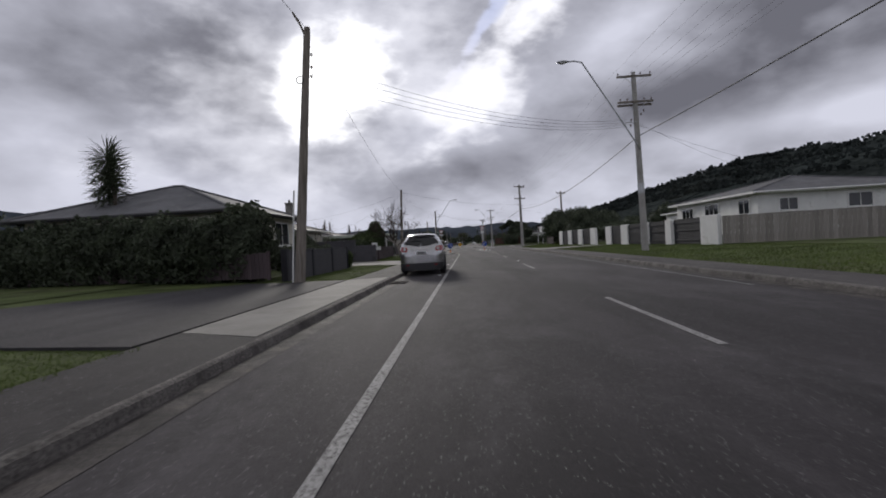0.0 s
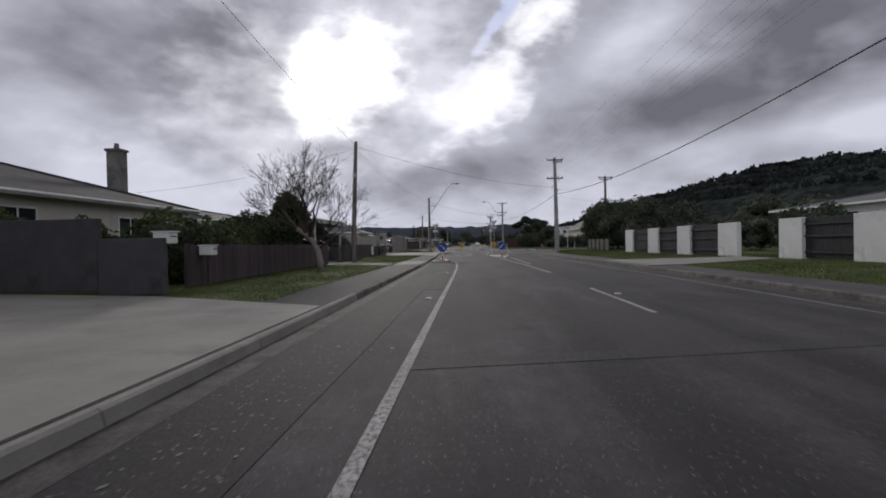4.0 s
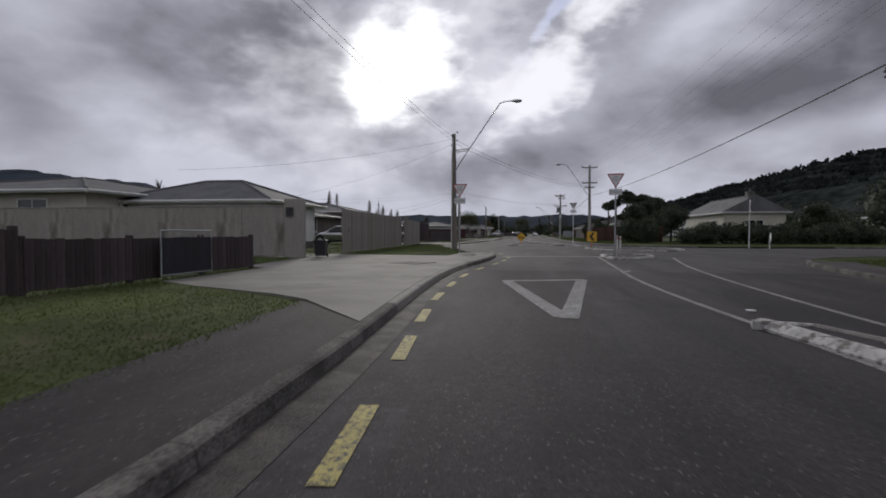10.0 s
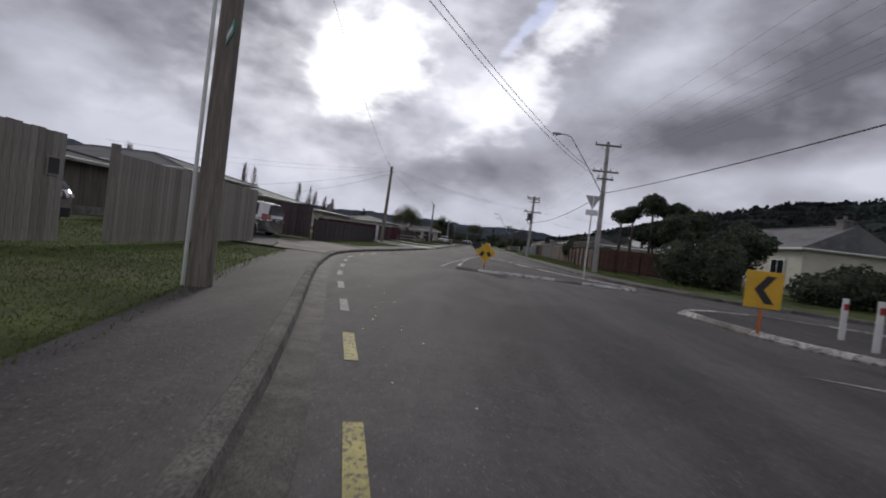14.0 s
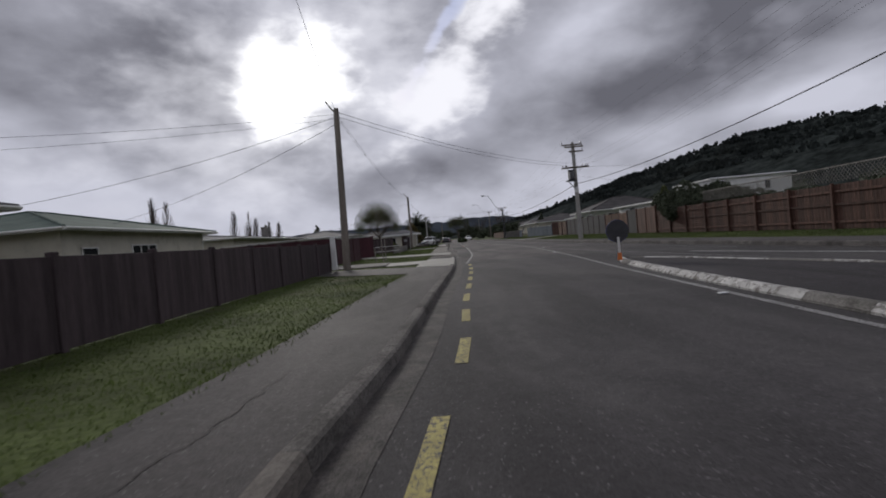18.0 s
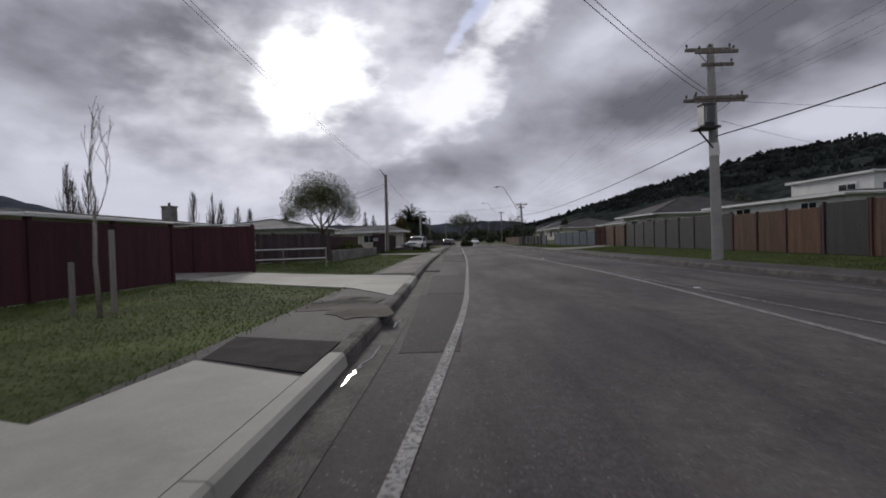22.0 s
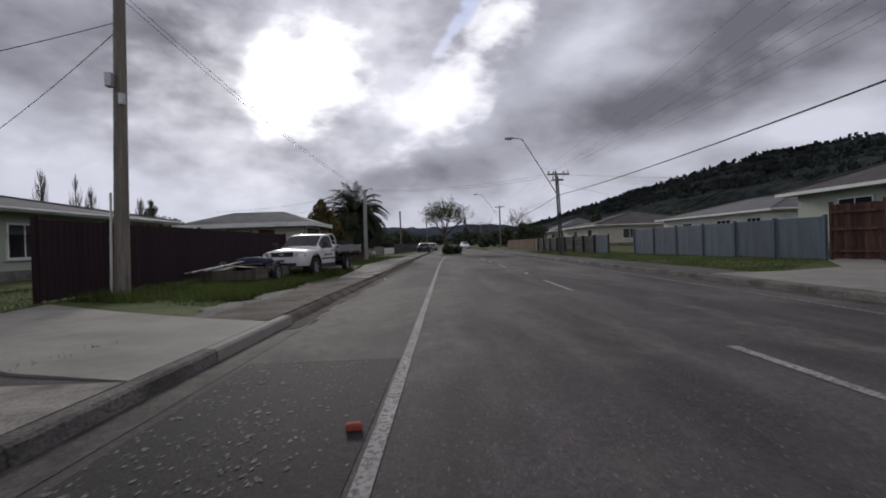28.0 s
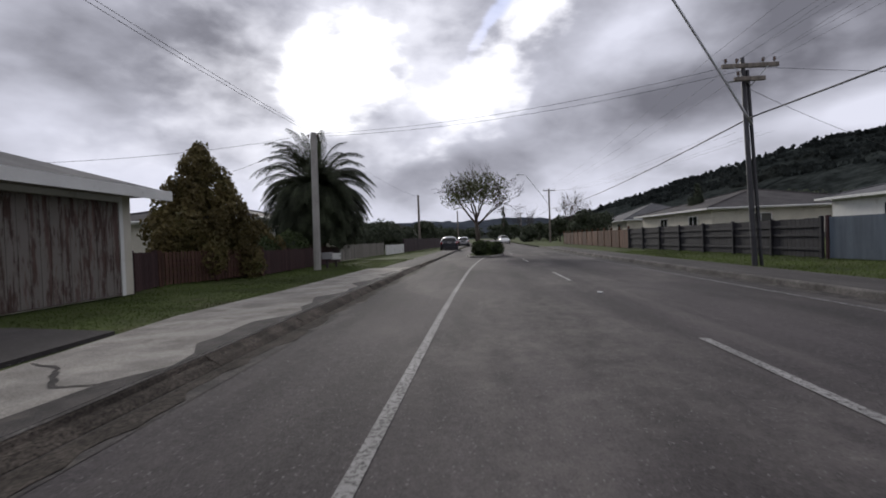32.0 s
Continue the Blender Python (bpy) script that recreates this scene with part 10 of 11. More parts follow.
def cabbage_tree(x, y, h, label, seed):
    t = thing("cabbage_tree", label, "tree", (x, y, gz(x, y)))
    rng = np.random.default_rng(seed)
    part("trunk", Build().tube([(0, 0, 0), (0.05, 0, h * 0.4), (0.0, 0.05, h * 0.72)], [0.13, 0.10, 0.08], 9), "bark", t, smooth=True)
    co = []
    c = np.array([-0.25, 0.05, 4.75])
    for k in range(800):
        d = rng.normal(size=3)
        d[2] = d[2] * 0.9 + 0.35
        d /= np.linalg.norm(d)
        L = rng.uniform(0.9, 1.2)
        s = np.cross(d, [0.3, 0.5, 0.8])
        s /= np.linalg.norm(s)
        mid = c + np.array([0, 0, rng.uniform(-1.0, 1.2)]) + d * L * 0.6
        base = mid - d * L * 0.6
        tip = base + d * L + np.array([0, 0, -0.08])
        w = 0.022
        co += [base - s * w * 0.6, base + s * w * 0.6, mid + s * w, mid - s * w, mid - s * w, mid + s * w, tip + s * 0.003, tip - s * 0.003]
    part("crown", raw_mesh("crown", np.array(co), 4, "foliage_dark"), "foliage_dark", t)
    return t


cabbage_tree(-16.2, 22.6, 6.3, "spiky cabbage tree with a round tufted head", 2)
shrub(-6.35, 26.2, "small clipped green bush at the end of a wall", [((0, 0, 0.5), (0.35, 0.45, 0.5))], 2500, 0.04, "foliage", 5)
shrub(-7.6, 20.2, "low dark hedge behind a grey wall", [((0, k * 1.1, 0.75), (0.5, 0.7, 0.55)) for k in range(7)], 6000, 0.05, "foliage_dark", 15, "hedge", "hedge")
shrub(-9.0, 37.6, "dark garden shrubs behind a wall", [((-3.5, 0.8, 1.0), (1.2, 0.9, 1.0)), ((-1.2, 0.8, 0.9), (0.9, 0.8, 0.9)), ((0.6, 1.5, 1.0), (1.2, 1.0, 1.0)), ((0.8, 4.0, 0.9), (1.1, 1.3, 1.0))], 9000, 0.06, "foliage", 6)
shrub(-10.2, 31.5, "dark round shrubs beside the house", [((0, 0.2, 0.8), (0.9, 0.9, 0.9)), ((-1.3, 2.6, 1.1), (1.1, 1.2, 1.2))], 5000, 0.055, "foliage_dark", 16)
shrub(-9.6, 49.4, "dense dark evergreen tree over a fence", [((0, 0, 1.2), (1.5, 1.7, 1.3)), ((0.5, 1.2, 2.3), (1.0, 1.1, 0.9)), ((-0.2, -1.8, 1.3), (1.3, 1.1, 1.2)), ((0.6, 0.6, 3.0), (0.6, 0.7, 0.6))], 16000, 0.06, "foliage", 7, "evergreen_tree", "tree",
      trunk=([(0, 0, 0), (0.1, 0.1, 1.5)], [0.12, 0.08]))
shrub(-9.4, 43.0, "dark shrubs behind the paling fence", [((0, 0, 0.9), (1.2, 1.5, 0.8)), ((-0.6, 3.2, 1.0), (1.2, 1.4, 0.9))], 7000, 0.06, "foliage_dark", 17)
# bare trees
bare_tree(-5.95, 45.2, "leaning many-stemmed bare birch with pale peeling bark on the verge",
          ([(0, 0, 0), (-0.03, 0, 0.4), (-0.10, 0.02, 0.8), (-0.28, 0.05, 1.15), (-0.58, 0.08, 1.45), (-0.95, 0.10, 1.70)],
           [((-0.95, 0.10, 1.70), (-0.9, 0.2, 0.75), 1.05, 0.075), ((-0.80, 0.10, 1.60), (-0.25, 0.3, 1.0), 1.25, 0.07), ((-0.58, 0.08, 1.45), (-0.05, -0.3, 1.0), 1.2, 0.065), ((-0.40, 0.06, 1.28), (0.25, 0.25, 1.0), 1.2, 0.06),
            ((-0.20, 0.03, 1.0), (0.55, -0.15, 1.0), 1.1, 0.055), ((-0.12, 0.02, 0.85), (0.75, 0.3, 0.85), 0.95, 0.05), ((-0.90, 0.10, 1.66), (-0.7, -0.5, 0.6), 0.95, 0.05), ((-0.70, 0.09, 1.53), (-0.3, 0.8, 0.9), 1.0, 0.05),
            ((-0.45, 0.06, 1.32), (0.3, -0.8, 0.9), 1.0, 0.05), ((-0.60, 0.08, 1.46), (0.1, 0.05, 1.0), 1.3, 0.06)]), 11, 5, "birch_bark", "birch_tree", 0.62, 0.14, 3, "twig", r=0.115, min_r=0.0045)
shrub(-9.3, 44.6, "brown scrubby shrub behind the paling fence", [((0, 0, 0.9), (1.0, 1.2, 0.9)), ((-0.8, 2.0, 1.0), (0.9, 1.1, 1.0))], 6000, 0.05, "foliage_olive", 12)
bare_tree(-9.0, 55.5 - 24.5, "small bare shrub tree", ([(0, 0, 0), (0, 0, 0.8)], [((0, 0, 0.8), (0.2, 0.2, 1), 0.9, 0.03), ((0, 0, 0.6), (-0.4, 0.1, 1), 0.9, 0.03)]), 13, 3)
# slender young tree on the verge near the new concrete
bare_tree(-9.29, 141.2, "tall staked bare sapling with pale bark on the verge", ([(0, 0, 0), (-0.04, 0, 0.8), (-0.02, 0, 1.5)], [((-0.02, 0, 1.5), (0.05, 0.1, 1), 0.75, 0.016), ((-0.03, 0, 1.4), (-0.25, 0.1, 1), 0.65, 0.012), ((-0.03, 0, 1.3), (0.25, -0.1, 1), 0.62, 0.012)]), 14, 3, "birch_bark", "sapling", 0.3, 0.5, 2, "birch_bark", r=0.03, min_r=0.004)
s = thing("tree_stake", "two rough timber stakes beside a sapling", "stake", (-9.45, 141.3, 0.2))
for dx in (-0.3, 0.3):
    part("stake", Build().box(dx - 0.03, -0.03, 0, dx + 0.03, 0.03, 0.75 if dx < 0 else 1.2, 0.005), "grey_timber", s)
isl = bare_tree(-1.0, 221.5, "spreading half-bare umbrella tree on the planted island", ([(0, 0, 0), (0.05, 0, 1.2), (-0.05, 0, 2.2)],
          [((-0.05, 0, 2.2), (0.1, 0.1, 1.0), 1.5, 0.10), ((-0.05, 0, 2.1), (-0.9, 0.3, 0.8), 1.5, 0.08), ((0, 0, 2.0), (0.9, -0.2, 0.75), 1.5, 0.08), ((-0.05, 0, 2.2), (0.2, -0.8, 0.9), 1.4, 0.08), ((-0.05, 0, 2.2), (-0.3, 0.8, 0.9), 1.4, 0.08)]), 21, 5, "bark", "umbrella_tree", 0.75, 0.12, 3, r=0.16, min_r=0.007)
cp, cu, cw = leaf_cloud(np.random.default_rng(77), [((0, 0, 4.7), (2.3, 2.3, 1.0)), ((-1.4, 0, 3.9), (1.1, 1.2, 0.8)), ((1.4, 0.2, 4.0), (1.1, 1.2, 0.8)), ((0, -1.3, 4.1), (1.2, 1.1, 0.8))], 5000, 0.05, 0.5, 0.8)
part("crown", quads("crown", cp, cu, cw, "foliage_olive"), "foliage_olive", isl)
shrub(-0.6, 218.2, "low clipped shrubs on the planted island", [((-0.3, 0, 0.45), (0.6, 0.6, 0.5)), ((0.7, 0.8, 0.4), (0.55, 0.6, 0.45)), ((0.2, 3.0, 0.4), (0.7, 1.5, 0.45))], 5000, 0.05, "foliage", 22, z0=0.1)


def poplar(x, y, h, seed, label="tall bare poplar far behind the houses"):
    t = thing("poplar_tree", label, "tree", (x, y, 0.2), group="bare poplars behind the houses")
    rng = np.random.default_rng(seed)
    b = Build()
    b.tube([(0, 0, 0), (0, 0, h)], [0.2, 0.03], 6)
    for k in range(52):
        z = h * rng.uniform(0.18, 0.95)
        a = rng.uniform(0, 6.28)
        L = (h - z) * 0.42 + 0.9
        p = Vector((0, 0, z))
        q = p + Vector((math.cos(a) * 0.38, math.sin(a) * 0.38, 0.95)) * L * 0.6
        w = q + Vector((math.cos(a) * 0.1, math.sin(a) * 0.1, 1)) * L * 0.5
        b.tube([p, q, w], [0.05, 0.03, 0.012], 4, False)
        for _ in range(3):
            s2 = p.lerp(q, rng.uniform(0.3, 1))
            b.tube([s2, s2 + Vector((rng.normal(0, 0.15), rng.normal(0, 0.15), 0.9)) * L * 0.4], [0.02, 0.008], 3, False)
    part("trunk", b, "twig", t)
    return t


for i, (x, y, h) in enumerate(((-58, 206, 13.5), (-56.5, 208, 12.5), (-59.5, 209, 11.5), (-55, 236, 12.5), (-52.5, 239, 12), (-51, 240, 10.5), (-49, 243, 9.5), (-47, 245, 9), (-30, 300, 11), (-28, 305, 10), (-45, 118, 7), (-47, 150, 8), (-62, 100, 9), (-60, 104, 9.5))):
    poplar(x, y, h, 40 + i)
# rounded tree behind the low wall
t = shrub(-12.2, 166.2, "round half-bare willow-like tree behind a low wall", [((0, 0, 4.3), (1.9, 1.9, 1.3)), ((1.0, 0.6, 3.6), (1.3, 1.4, 1.1)), ((-1.1, -0.5, 3.6), (1.3, 1.3, 1.1)), ((0.2, -1.2, 3.9), (1.2, 1.1, 1.1)), ((1.9, 0.2, 2.9), (0.7, 0.8, 0.8)), ((-1.9, 0.1, 2.9), (0.7, 0.8, 0.8))],
          50000, 0.024, "foliage_olive", 23, "willow_tree", "tree", core=0, shell=0.85, flat=0.4)
b = Build()
rng = np.random.default_rng(24)
b.tube([(0, 0, 0), (0.1, 0, 1.0), (0.05, 0, 1.7)], [0.16, 0.13, 0.11], 9)
for d in ((0.5, 0.2, 1), (-0.6, 0.1, 1), (0.1, -0.6, 1), (0.0, 0.6, 1)):
    branch_tree(b, (0.05, 0, 1.6), d, 1.35, 0.08, 5, rng, 0.62, 0.1, 3)
part("trunk", b, "bark", t, smooth=True)


def palm(x, y, hub, r, label, seed):
    """A broad date palm: a stout trunk and several hundred arching fronds."""
    t = thing("palm_tree", label, "tree", (x, y, 0.2))
    rng = np.random.default_rng(seed)
    part("trunk", Build().tube([(0, 0, 0), (0, 0, hub * 0.5), (0, 0, hub)], [0.42, 0.38, 0.5], 12), "bark", t, smooth=True)
    for k in range(300):
        fr = []
        a = rng.uniform(0, 6.283)
        el = math.asin(rng.uniform(-0.55, 1.0))
        L = r * rng.uniform(1.0, 1.2) * (1.12 if el > 0.9 else 1.0)
        pts = []
        p = np.array([0.0, 0.0, hub])
        d = np.array([math.cos(a) * math.cos(el), math.sin(a) * math.cos(el), math.sin(el)])
        for i in range(9):
            pts.append(p.copy())
            d = d + np.array([0, 0, -0.13 - 0.038 * i])
            d /= np.linalg.norm(d)
            p = p + d * L / 8
        for i in range(1, 9):
            up = np.array([0, 0, 0.018 * (1 - i / 10)])
            fr += [pts[i - 1] - up, pts[i] - up, pts[i] + up, pts[i - 1] + up]
            for q in range(5):
                u = q / 5
                base = pts[i - 1] * (1 - u) + pts[i] * u
                dd = pts[i] - pts[i - 1]
                dd /= np.linalg.norm(dd)
                side = np.cross(dd, [0, 0, 1])
                side /= np.linalg.norm(side) + 1e-9
                ll = 0.6 * math.sin(math.pi * (0.12 + 0.8 * (i - 1 + u) / 8)) * r / 2.75
                for s in (-1, 1):
                    tip = base + (side * s * 0.72 + dd * 0.6 + np.array([0, 0, -0.30])) * ll
                    w = dd * 0.034
                    fr += [base - w, base + w, tip + w * 0.25, tip - w * 0.25]
        part("frond", raw_mesh("frond", np.array(fr), 4, "foliage_palm"), "foliage_palm", t)
    return t


palm(-9.2, 211.5, 3.5, 2.95, "broad dark date palm with a dense drooping crown", 31)


def conifer(x, y, h, r, label, seed, mat, full=1.0):
    t = thing("conifer_tree", label, "tree", (x, y, gz(x, y)))
    rng = np.random.default_rng(seed)
    blobs = []
    if full > 1:
        # lumpy sprays on a broad-skirted cone
        for k in range(int(34 * full)):
            u = (k + rng.uniform(0, 1)) / (34 * full)
            a = k * 2.4 + rng.uniform(-0.4, 0.4)
            rr = r * min(1.0, 1.45 * (1 - u)) ** 0.9 * rng.uniform(0.5, 0.84)
            q = (0.2 + 0.34 * (1 - u)) * rng.uniform(0.7, 1.25)
            blobs.append(((rr * math.cos(a), rr * math.sin(a), h * (0.08 + 0.88 * u)), (q, q, q * 1.15)))
    for k in range(60 if full <= 1 else 24):
        u = rng.uniform(0.0, 0.97)
        a = rng.uniform(0, 6.283)
        rr = r * (1 - u ** 1.6) * rng.uniform(0.3, 0.85) * (1.0 if full <= 1 else 0.6)
        q = 0.18 + 0.42 * (1 - u)
        blobs.append(((rr * math.cos(a), rr * math.sin(a), h * (0.06 + 0.9 * u)), (q, q, q * 1.5)))
    b = Build()
    b.tube([(0, 0, 0), (0, 0, h * 0.95)], [r * 0.3, 0.03], 9)
    part("trunk", b, "bark", t, smooth=True)
    p, u, w = leaf_cloud(rng, blobs, int(22000 * full), 0.05, 0.5, 0.75 if full <= 1 else 0.5)
    part("crown", quads("crown", p, u, w, mat), mat, t)
    return t


shrub(-9.6, 59.6, "dense dark shrubs behind a carport and fence", [((-0.9, -0.4, 1.0), (0.9, 0.9, 1.15)), ((0.0, 0.5, 0.8), (0.9, 1.1, 0.95)), ((0.1, 2.2, 0.75), (0.8, 1.2, 0.85)), ((-1.4, 1.4, 1.2), (1.0, 1.1, 1.2))], 15000, 0.05, "foliage_dark", 135)
conifer(-10.1, 202.2, 4.35, 1.85, "golden-tinged bushy conifer behind a picket fence", 33, "foliage_gold", 2.0)
conifer(-10.0, 206.2, 1.9, 0.9, "low golden conifer beside the palm", 34, "foliage_gold", 1.4)
shrub(-9.6, 205.0, "green shrubs behind the picket fence", [((0, 0, 0.7), (0.8, 1.3, 0.7)), ((0.2, 3, 0.8), (0.8, 1.3, 0.8))], 6000, 0.05, "foliage", 35)
grove("dark leafy garden tree beyond the palm", [((c[0] + -9.4, c[1] + 226.0, c[2]), r) for c, r in [((0, 0, 1.3), (1.6, 2.0, 1.4)), ((0.5, 5.5, 1.5), (1.8, 2.2, 1.5)), ((1.2, 11, 1.4), (1.8, 2.2, 1.4)), ((-2, 3, 2.0), (1.8, 2.0, 1.8))]], 14000, 0.08, "foliage_dark", 36, "garden_tree", "tree", 0.2, bole=0.1)
shrub(-11.2, 170.0, "scruffy low shrubs above a low wall", [((0, 0, 0.6), (0.6, 1.6, 0.5)), ((0.1, 3.0, 0.5), (0.5, 1.0, 0.4))], 4000, 0.05, "foliage_olive", 37)
conifer(-30.9, 218.7, 6.6, 2.6, "dark feathery conifer far behind a fence", 38, "foliage_dark")
grove("dark spreading tree behind houses", [((c[0] + -30, c[1] + 204, c[2]), r) for c, r in [((0, 0, 2.4), (2.2, 2.2, 2.0)), ((6, 4, 2.2), (2.0, 2.0, 1.8)), ((-6, -3, 2.2), (2.2, 2.2, 2.2))]], 10000, 0.1, "foliage_dark", 39, "garden_tree", "tree", 0.2, bole=0.1)
# right side
grove("dense dark evergreen tree by the corner", [((15.5, 73, 1.8), (2.0, 2.6, 2.0)), ((15.0, 77.5, 2.2), (2.2, 2.6, 2.4)), ((14.6, 81.5, 2.6), (2.2, 2.4, 2.8)), ((15.5, 85, 2.6), (2.4, 2.2, 2.8)), ((18, 80, 3.4), (2.6, 3.0, 2.6)), ((18.5, 86, 3.2), (2.4, 2.4, 2.8)), ((17.5, 74, 2.6), (2.4, 2.4, 2.4)), ((21, 76, 2.6), (2.4, 2.6, 2.6)), ((21.5, 84, 3), (2.4, 2.6, 2.8)), ((15.2, 83.5, 4.6), (1.3, 1.3, 1.3))], 46000, 0.09, "foliage_dark", 51, "evergreen_tree", "tree", 0.2, bole=0.1)
grove("dark shrub behind the white and charcoal fence", [((18 + RNG.uniform(-1, 1.5), y, 1.1 + RNG.uniform(0, 0.5)), (1.5, 1.8, 1.3)) for y in np.arange(52, 72, 2.6)], 15000, 0.08, "foliage_dark", 52, "shrub", "shrub", 0.2, bole=0)
grove("tall open-crowned pine-like tree behind a fence", [((11.4, 126.0, 5.2), (1.6, 1.5, 0.85)), ((9.3, 126.5, 4.25), (1.1, 1.1, 0.6)), ((13.4, 126.0, 4.9), (1.4, 1.3, 0.8)), ((14.9, 127.0, 4.6), (1.1, 1.1, 0.7)), ((10.3, 127.0, 4.7), (1.0, 1.0, 0.6))], 14000, 0.07, "foliage_dark", 64, "pine_tree", core=0.5)
shrub(0, 0, "dark clipped hedge at the street corner", row_blobs((13.0, 110.5), (30.0, 112.5), 10, 1.3, 1.7, RNG, 0.15) + row_blobs((11.0, 113.0), (9.6, 117), 3, 1.3, 2.3, RNG, 0.15), 24000, 0.07, "foliage_dark", 53, "hedge", "hedge", z0=0.2)
grove("tall open-crowned dark tree behind a fence", [((11.5, 121.5, 3.2), (1.6, 1.8, 1.2)), ((13.5, 124, 3.8), (1.9, 1.8, 1.3)), ((12.0, 127, 3.2), (1.6, 1.6, 1.2)), ((14.5, 119, 2.6), (2.0, 1.8, 1.8)), ((12.6, 117.5, 1.8), (1.8, 1.8, 1.6))], 18000, 0.08, "foliage_dark", 54, "evergreen_tree", "tree", 0.2, bole=0.1)
grove("brown and dark green shrub above a fence", [((12.2, 140, 1.3), (1.5, 1.9, 0.9)), ((13.0, 144, 1.4), (1.6, 1.8, 0.9)), ((11.6, 136.5, 1.2), (1.3, 1.5, 0.8)), ((12.6, 148.5, 1.6), (1.2, 1.5, 1.0))], 14000, 0.08, "foliage_dark", 55, "shrub", "shrub", 0.2, bole=0)
grove("broad dark evergreen tree hanging over a fence", [((9.9, 143.6, 1.75), (1.7, 1.9, 1.6)), ((10.2, 139.8, 1.55), (1.3, 1.5, 1.2)), ((10.4, 147.4, 1.7), (1.2, 1.3, 1.4))], 16000, 0.07, "foliage_dark", 63, "evergreen_tree")
conifer(11.6, 150.2, 3.4, 0.7, "olive young conifer behind a fence", 56, "foliage_olive")
grove("distant dark street tree", [((11 + RNG.uniform(-1, 6), y, RNG.uniform(1.6, 2.6)), (2.2, 2.6, RNG.uniform(1.6, 2.6))) for y in np.arange(250, 330, 7)], 16000, 0.14, "foliage_dark", 57, "street_tree", "tree", 0.1, bole=0.1)
grove("distant dark garden tree", [((-9 + RNG.uniform(-5, 2), y, RNG.uniform(1.6, 2.8)), (2.2, 2.6, RNG.uniform(1.6, 2.8))) for y in np.arange(246, 330, 7)], 16000, 0.14, "foliage_dark", 58, "garden_tree", "tree", 0.1, bole=0.1)
grove("distant dark tree across the valley", [((x, 420 + RNG.uniform(-40, 40), RNG.uniform(2.5, 4.5)), (7, 5, RNG.uniform(3, 5.5))) for x in np.arange(-150, 160, 9.5)], 30000, 0.4, "foliage_dark", 59, "shelter_tree", "tree", 0.0, bole=0.2)
conifer(7.8, 318, 9.5, 1.6, "slim dark conifer far down the street", 60, "foliage_dark")
conifer(20.5, 236.0, 5.5, 1.6, "dark conifer behind a house", 61, "foliage_dark")
grove("dark garden tree behind the houses", [((36 + RNG.uniform(-6, 14), y, RNG.uniform(2, 3.6)), (3, 4, RNG.uniform(2.2, 3.6))) for y in np.arange(60, 260, 9)], 26000, 0.16, "foliage_dark", 62, "garden_tree", "tree", 0.2, bole=0.1)
for x, y, h, sd in ((13.5, 262, 7, 71), (15.5, 268, 8, 72), (10.6, 292, 7, 73)):
    bare_tree(x, y, "bare tree down the street", ([(0, 0, 0), (0, 0, h * 0.25)], [((0, 0, h * 0.25), (0.3, 0.2, 1), h * 0.3, 0.1), ((0, 0, h * 0.22), (-0.4, 0.1, 1), h * 0.28, 0.09), ((0, 0, h * 0.2), (0.1, -0.4, 1), h * 0.26, 0.08)]), sd, 4, r=0.14, min_r=0.012)


# ---------------- grass ----------------
def inside(poly, x, y):
    hit = np.zeros(len(x), bool)
    n = len(poly)
    for i in range(n):
        (x0, y0), (x1, y1) = poly[i], poly[(i + 1) % n]
        c = (y0 > y) != (y1 > y)
        with np.errstate(divide="ignore", invalid="ignore"):
            xx = (x1 - x0) * (y - y0) / (y1 - y0 + 1e-12) + x0
        hit ^= c & (x < xx)
    return hit


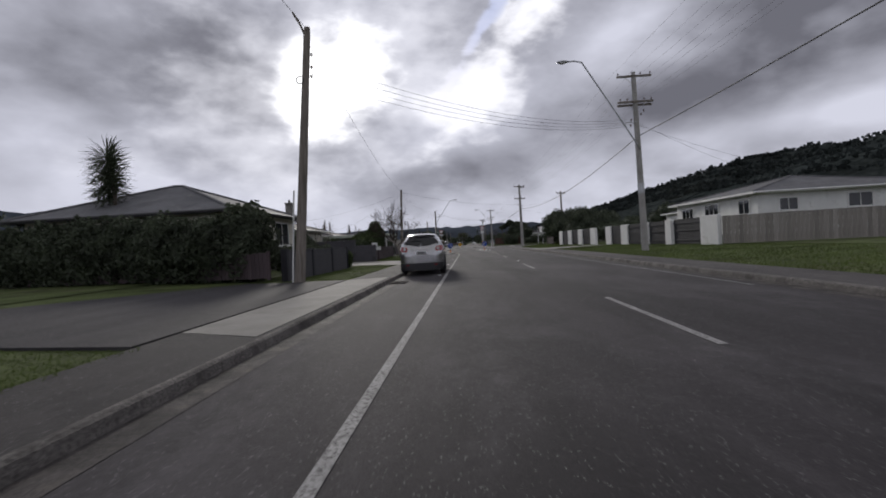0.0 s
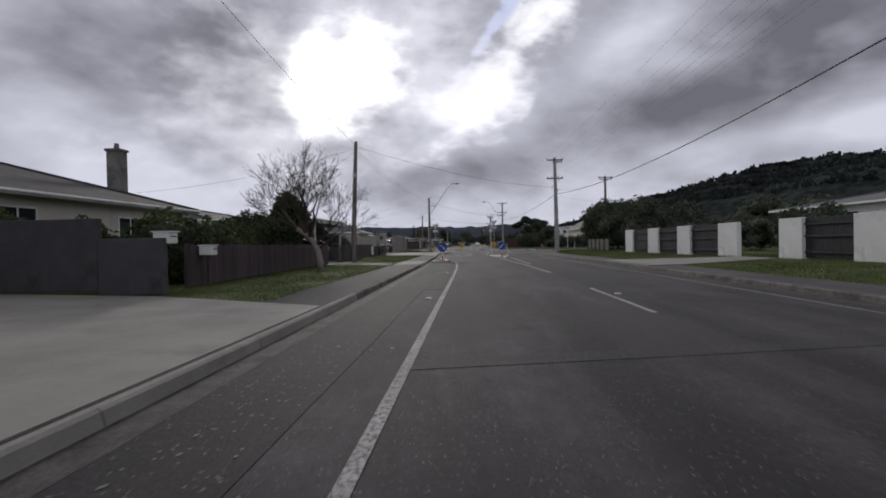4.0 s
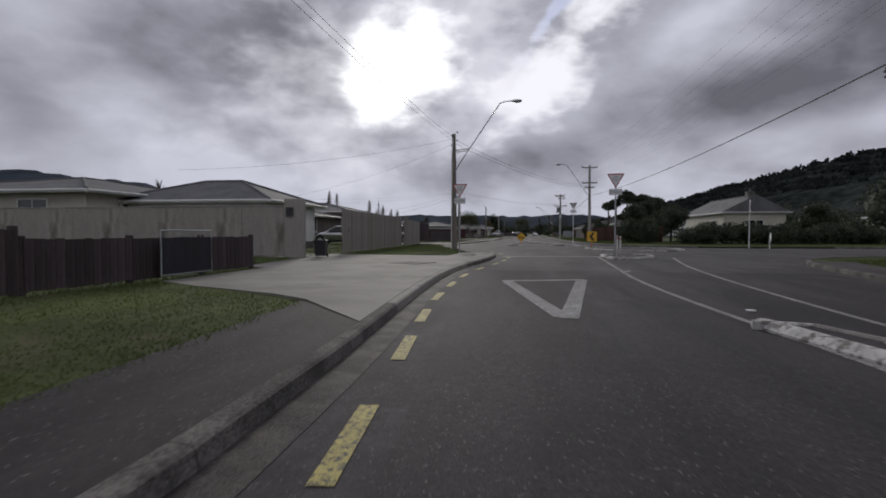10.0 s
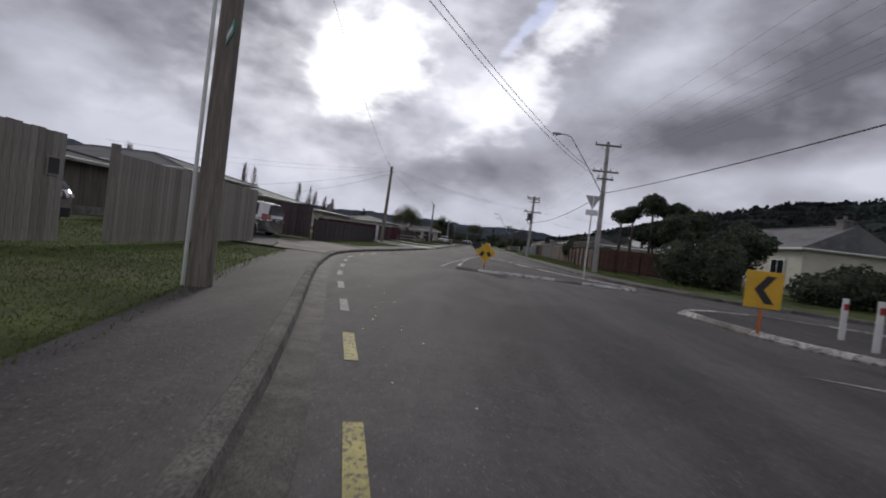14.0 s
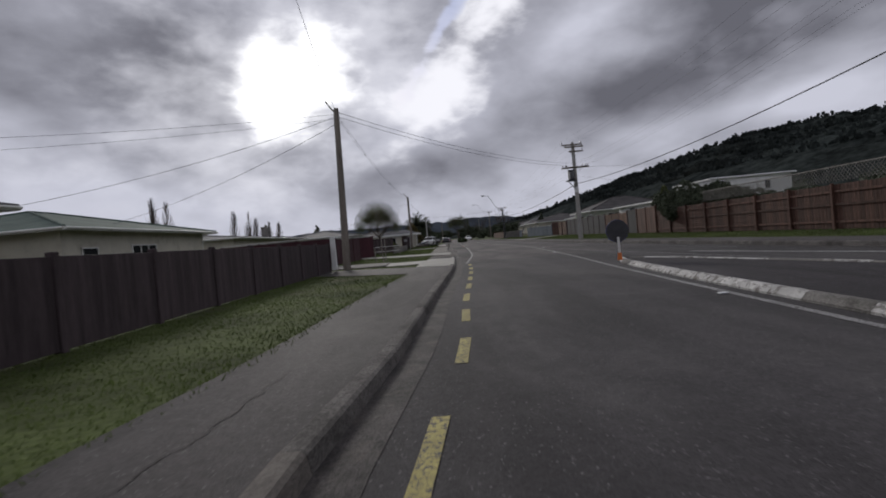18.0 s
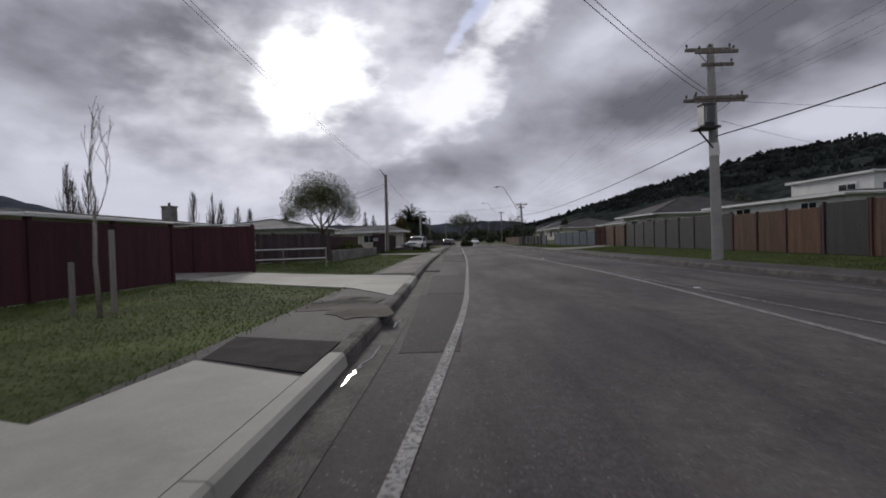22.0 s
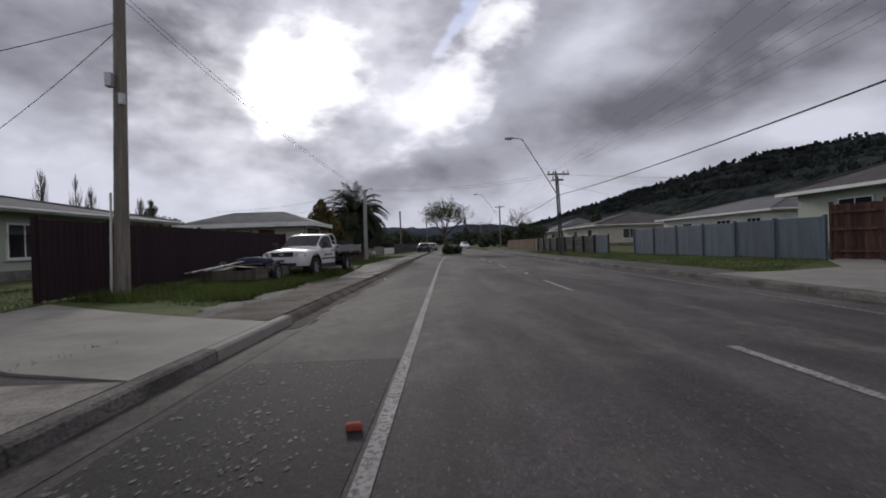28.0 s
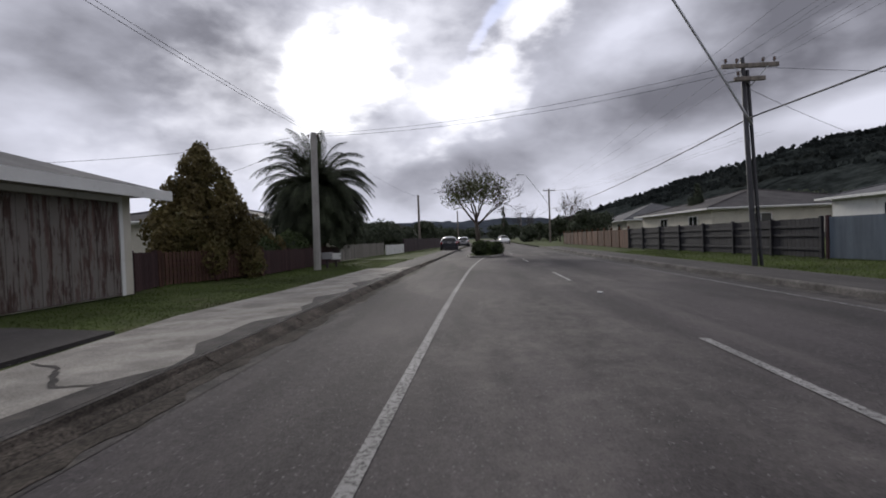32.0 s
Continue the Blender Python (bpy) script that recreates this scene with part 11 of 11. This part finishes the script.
BARE = [[(-2.6, 5.6), (-3.9, 5.6), (-30, 8), (-30, 22), (-6.5, 16.2), (-2.6, 16.6)], [(-2.6, 26.3), (-4.8, 28.2), (-9, 29.2), (-13.5, 36.4), (-6.45, 35.7), (-2.6, 34)], [(-4.0, 49.8), (-4.0, 52.7), (-6.7, 53.9), (-8.0, 55.4), (-8.6, 56.7), (-14.3, 57.0), (-14.3, 51.8), (-8.2, 50.6)],
        [(-2.6, 68.1), (-4.31, 69.65), (-7.06, 71.0), (-8.1, 71.5), (-8.1, 75.4), (-8.8, 75.5), (-9.3, 83.4), (-4.3, 84), (-4.1, 87.6), (-2.4, 87.6)], [(-7.2, 106), (-7.3, 111.8), (-11, 114.4), (-14.6, 117), (-24, 120), (-24, 108), (-12, 106)],
        [(-6.9, 127.5), (-8.03, 128.6), (-9.0, 129.3), (-9.96, 129.95), (-11.0, 130.9), (-11.0, 133.8), (-10.2, 133.7), (-8.26, 132.6), (-6.6, 131.6), (-5.8, 127.5)],
        [(-5.6, 130.6), (-7.05, 131.4), (-6.95, 133.8), (-8.5, 134.3), (-18, 135.5), (-18, 141), (-13.5, 140.0), (-8.55, 137.5), (-6.92, 136.92), (-6.7, 136.84), (-6.52, 138.33), (-5.3, 137.9)],
        [(-5.2, 143.7), (-6.55, 145.4), (-11.7, 148.2), (-17, 149), (-17, 153.5), (-11.3, 152), (-6.6, 149.6), (-5.2, 149.2)], [(-4.8, 172.2), (-9.4, 173.8), (-10, 177.4), (-5.7, 175.9), (-4.8, 175.6)],
        [(-3.9, 183), (-5.5, 183), (-5.8, 188.7), (-9.8, 188.7), (-9.8, 193.0), (-8, 193.2), (-6.15, 192.7), (-6.2, 194.2), (-5.9, 198), (-5.6, 206), (-3.7, 206)], [(4.4, 172.8), (6, 173.2), (12.5, 180.4), (11, 184), (6.4, 179.6), (4.4, 179.6)], [(6.4, 45), (8.1, 45.4), (13.5, 48.3), (13.5, 51.2), (6.4, 51.0)]]
slab("driveway", [(-7.0, 127.8), (-6.75, 131.5), (-8.26, 132.6), (-10.2, 133.7), (-10.95, 133.8), (-10.95, 130.9), (-9.96, 129.95), (-9.0, 129.3), (-8.03, 128.6)], 0.1315, "path", "grey asphalt driveway beside a white post", 0.012)


def grass(name, label, n, edge, d0, d1, y0, y1, hmin, hmax, seed, side):
    rng = np.random.default_rng(seed)
    y = rng.uniform(y0, y1, n)
    ex = np.interp(y, [p[1] for p in edge], [p[0] for p in edge])
    d = d0 + (d1 - d0) * rng.random(n) ** 1.15
    x = ex + side * d
    keep = np.ones(n, bool)
    for p in BARE:
        keep &= ~inside(p, x, y)
    # worn thin spots
    keep &= (np.sin(x * 1.7 + y * 0.6) + np.sin(y * 1.3 - x * 0.9) + rng.normal(0, 1.0, n)) > -1.9
    x, y, d = x[keep], y[keep], d[keep]
    m = len(x)
    z = 0.10 + 0.018 * np.clip(d - 1.5, 0, 9)
    tuft = 0.92 + 0.16 * (np.sin(x * 2.3 + np.sin(y * 1.1) * 2) * np.sin(y * 1.9) > 0.2)
    h = rng.uniform(hmin, hmax, m) * tuft
    a = rng.uniform(0, 6.283, m)
    w = 0.006 + 0.35 * h * 0.12
    lean = rng.normal(0, 0.45, (m, 2)) * h[:, None]
    co = np.empty((m, 3, 3), np.float32)
    co[:, 0] = np.stack([x - np.cos(a) * w, y - np.sin(a) * w, z], 1)
    co[:, 1] = np.stack([x + np.cos(a) * w, y + np.sin(a) * w, z], 1)
    co[:, 2] = np.stack([x + lean[:, 0], y + lean[:, 1], z + h], 1)
    ob = new(name, raw_mesh(name, co.reshape(-1, 3), 3, "grass"))
    return tagged(ob, label, "grass", kind="stuff")


EDGE_L = [(p[1], p[0]) for p in LEFT]
EDGE_R = [(x, y) for x, y in RIGHT_A[:10]]
EDGE_RB = [(x, y) for x, y in RIGHT_B[7:]]
grass("verge_grass", "uneven mown grass with tufts on the verge", 380000, EDGE_L, 1.42, 5.2, -6, 215, 0.018, 0.045, 1, -1)
grass("verge_grass", "thin grass in the front gardens", 90000, EDGE_L, 5.2, 10, 34, 212, 0.04, 0.09, 2, -1)
grass("verge_grass", "long rank grass round the trailer and pole", 16000, EDGE_L, 1.7, 5.4, 177, 190, 0.10, 0.26, 3, -1)
grass("verge_grass", "mown grass verge before the far fences", 110000, EDGE_R, 1.5, 9.0, 8, 84, 0.04, 0.09, 4, 1)
grass("verge_grass", "mown grass verge before the far fences", 90000, EDGE_RB, 1.5, 6.0, 111, 215, 0.04, 0.09, 5, 1)
grass("verge_grass", "sparse weeds along the footpath edge", 9000, EDGE_L, 1.30, 1.5, -6, 215, 0.03, 0.10, 6, -1)
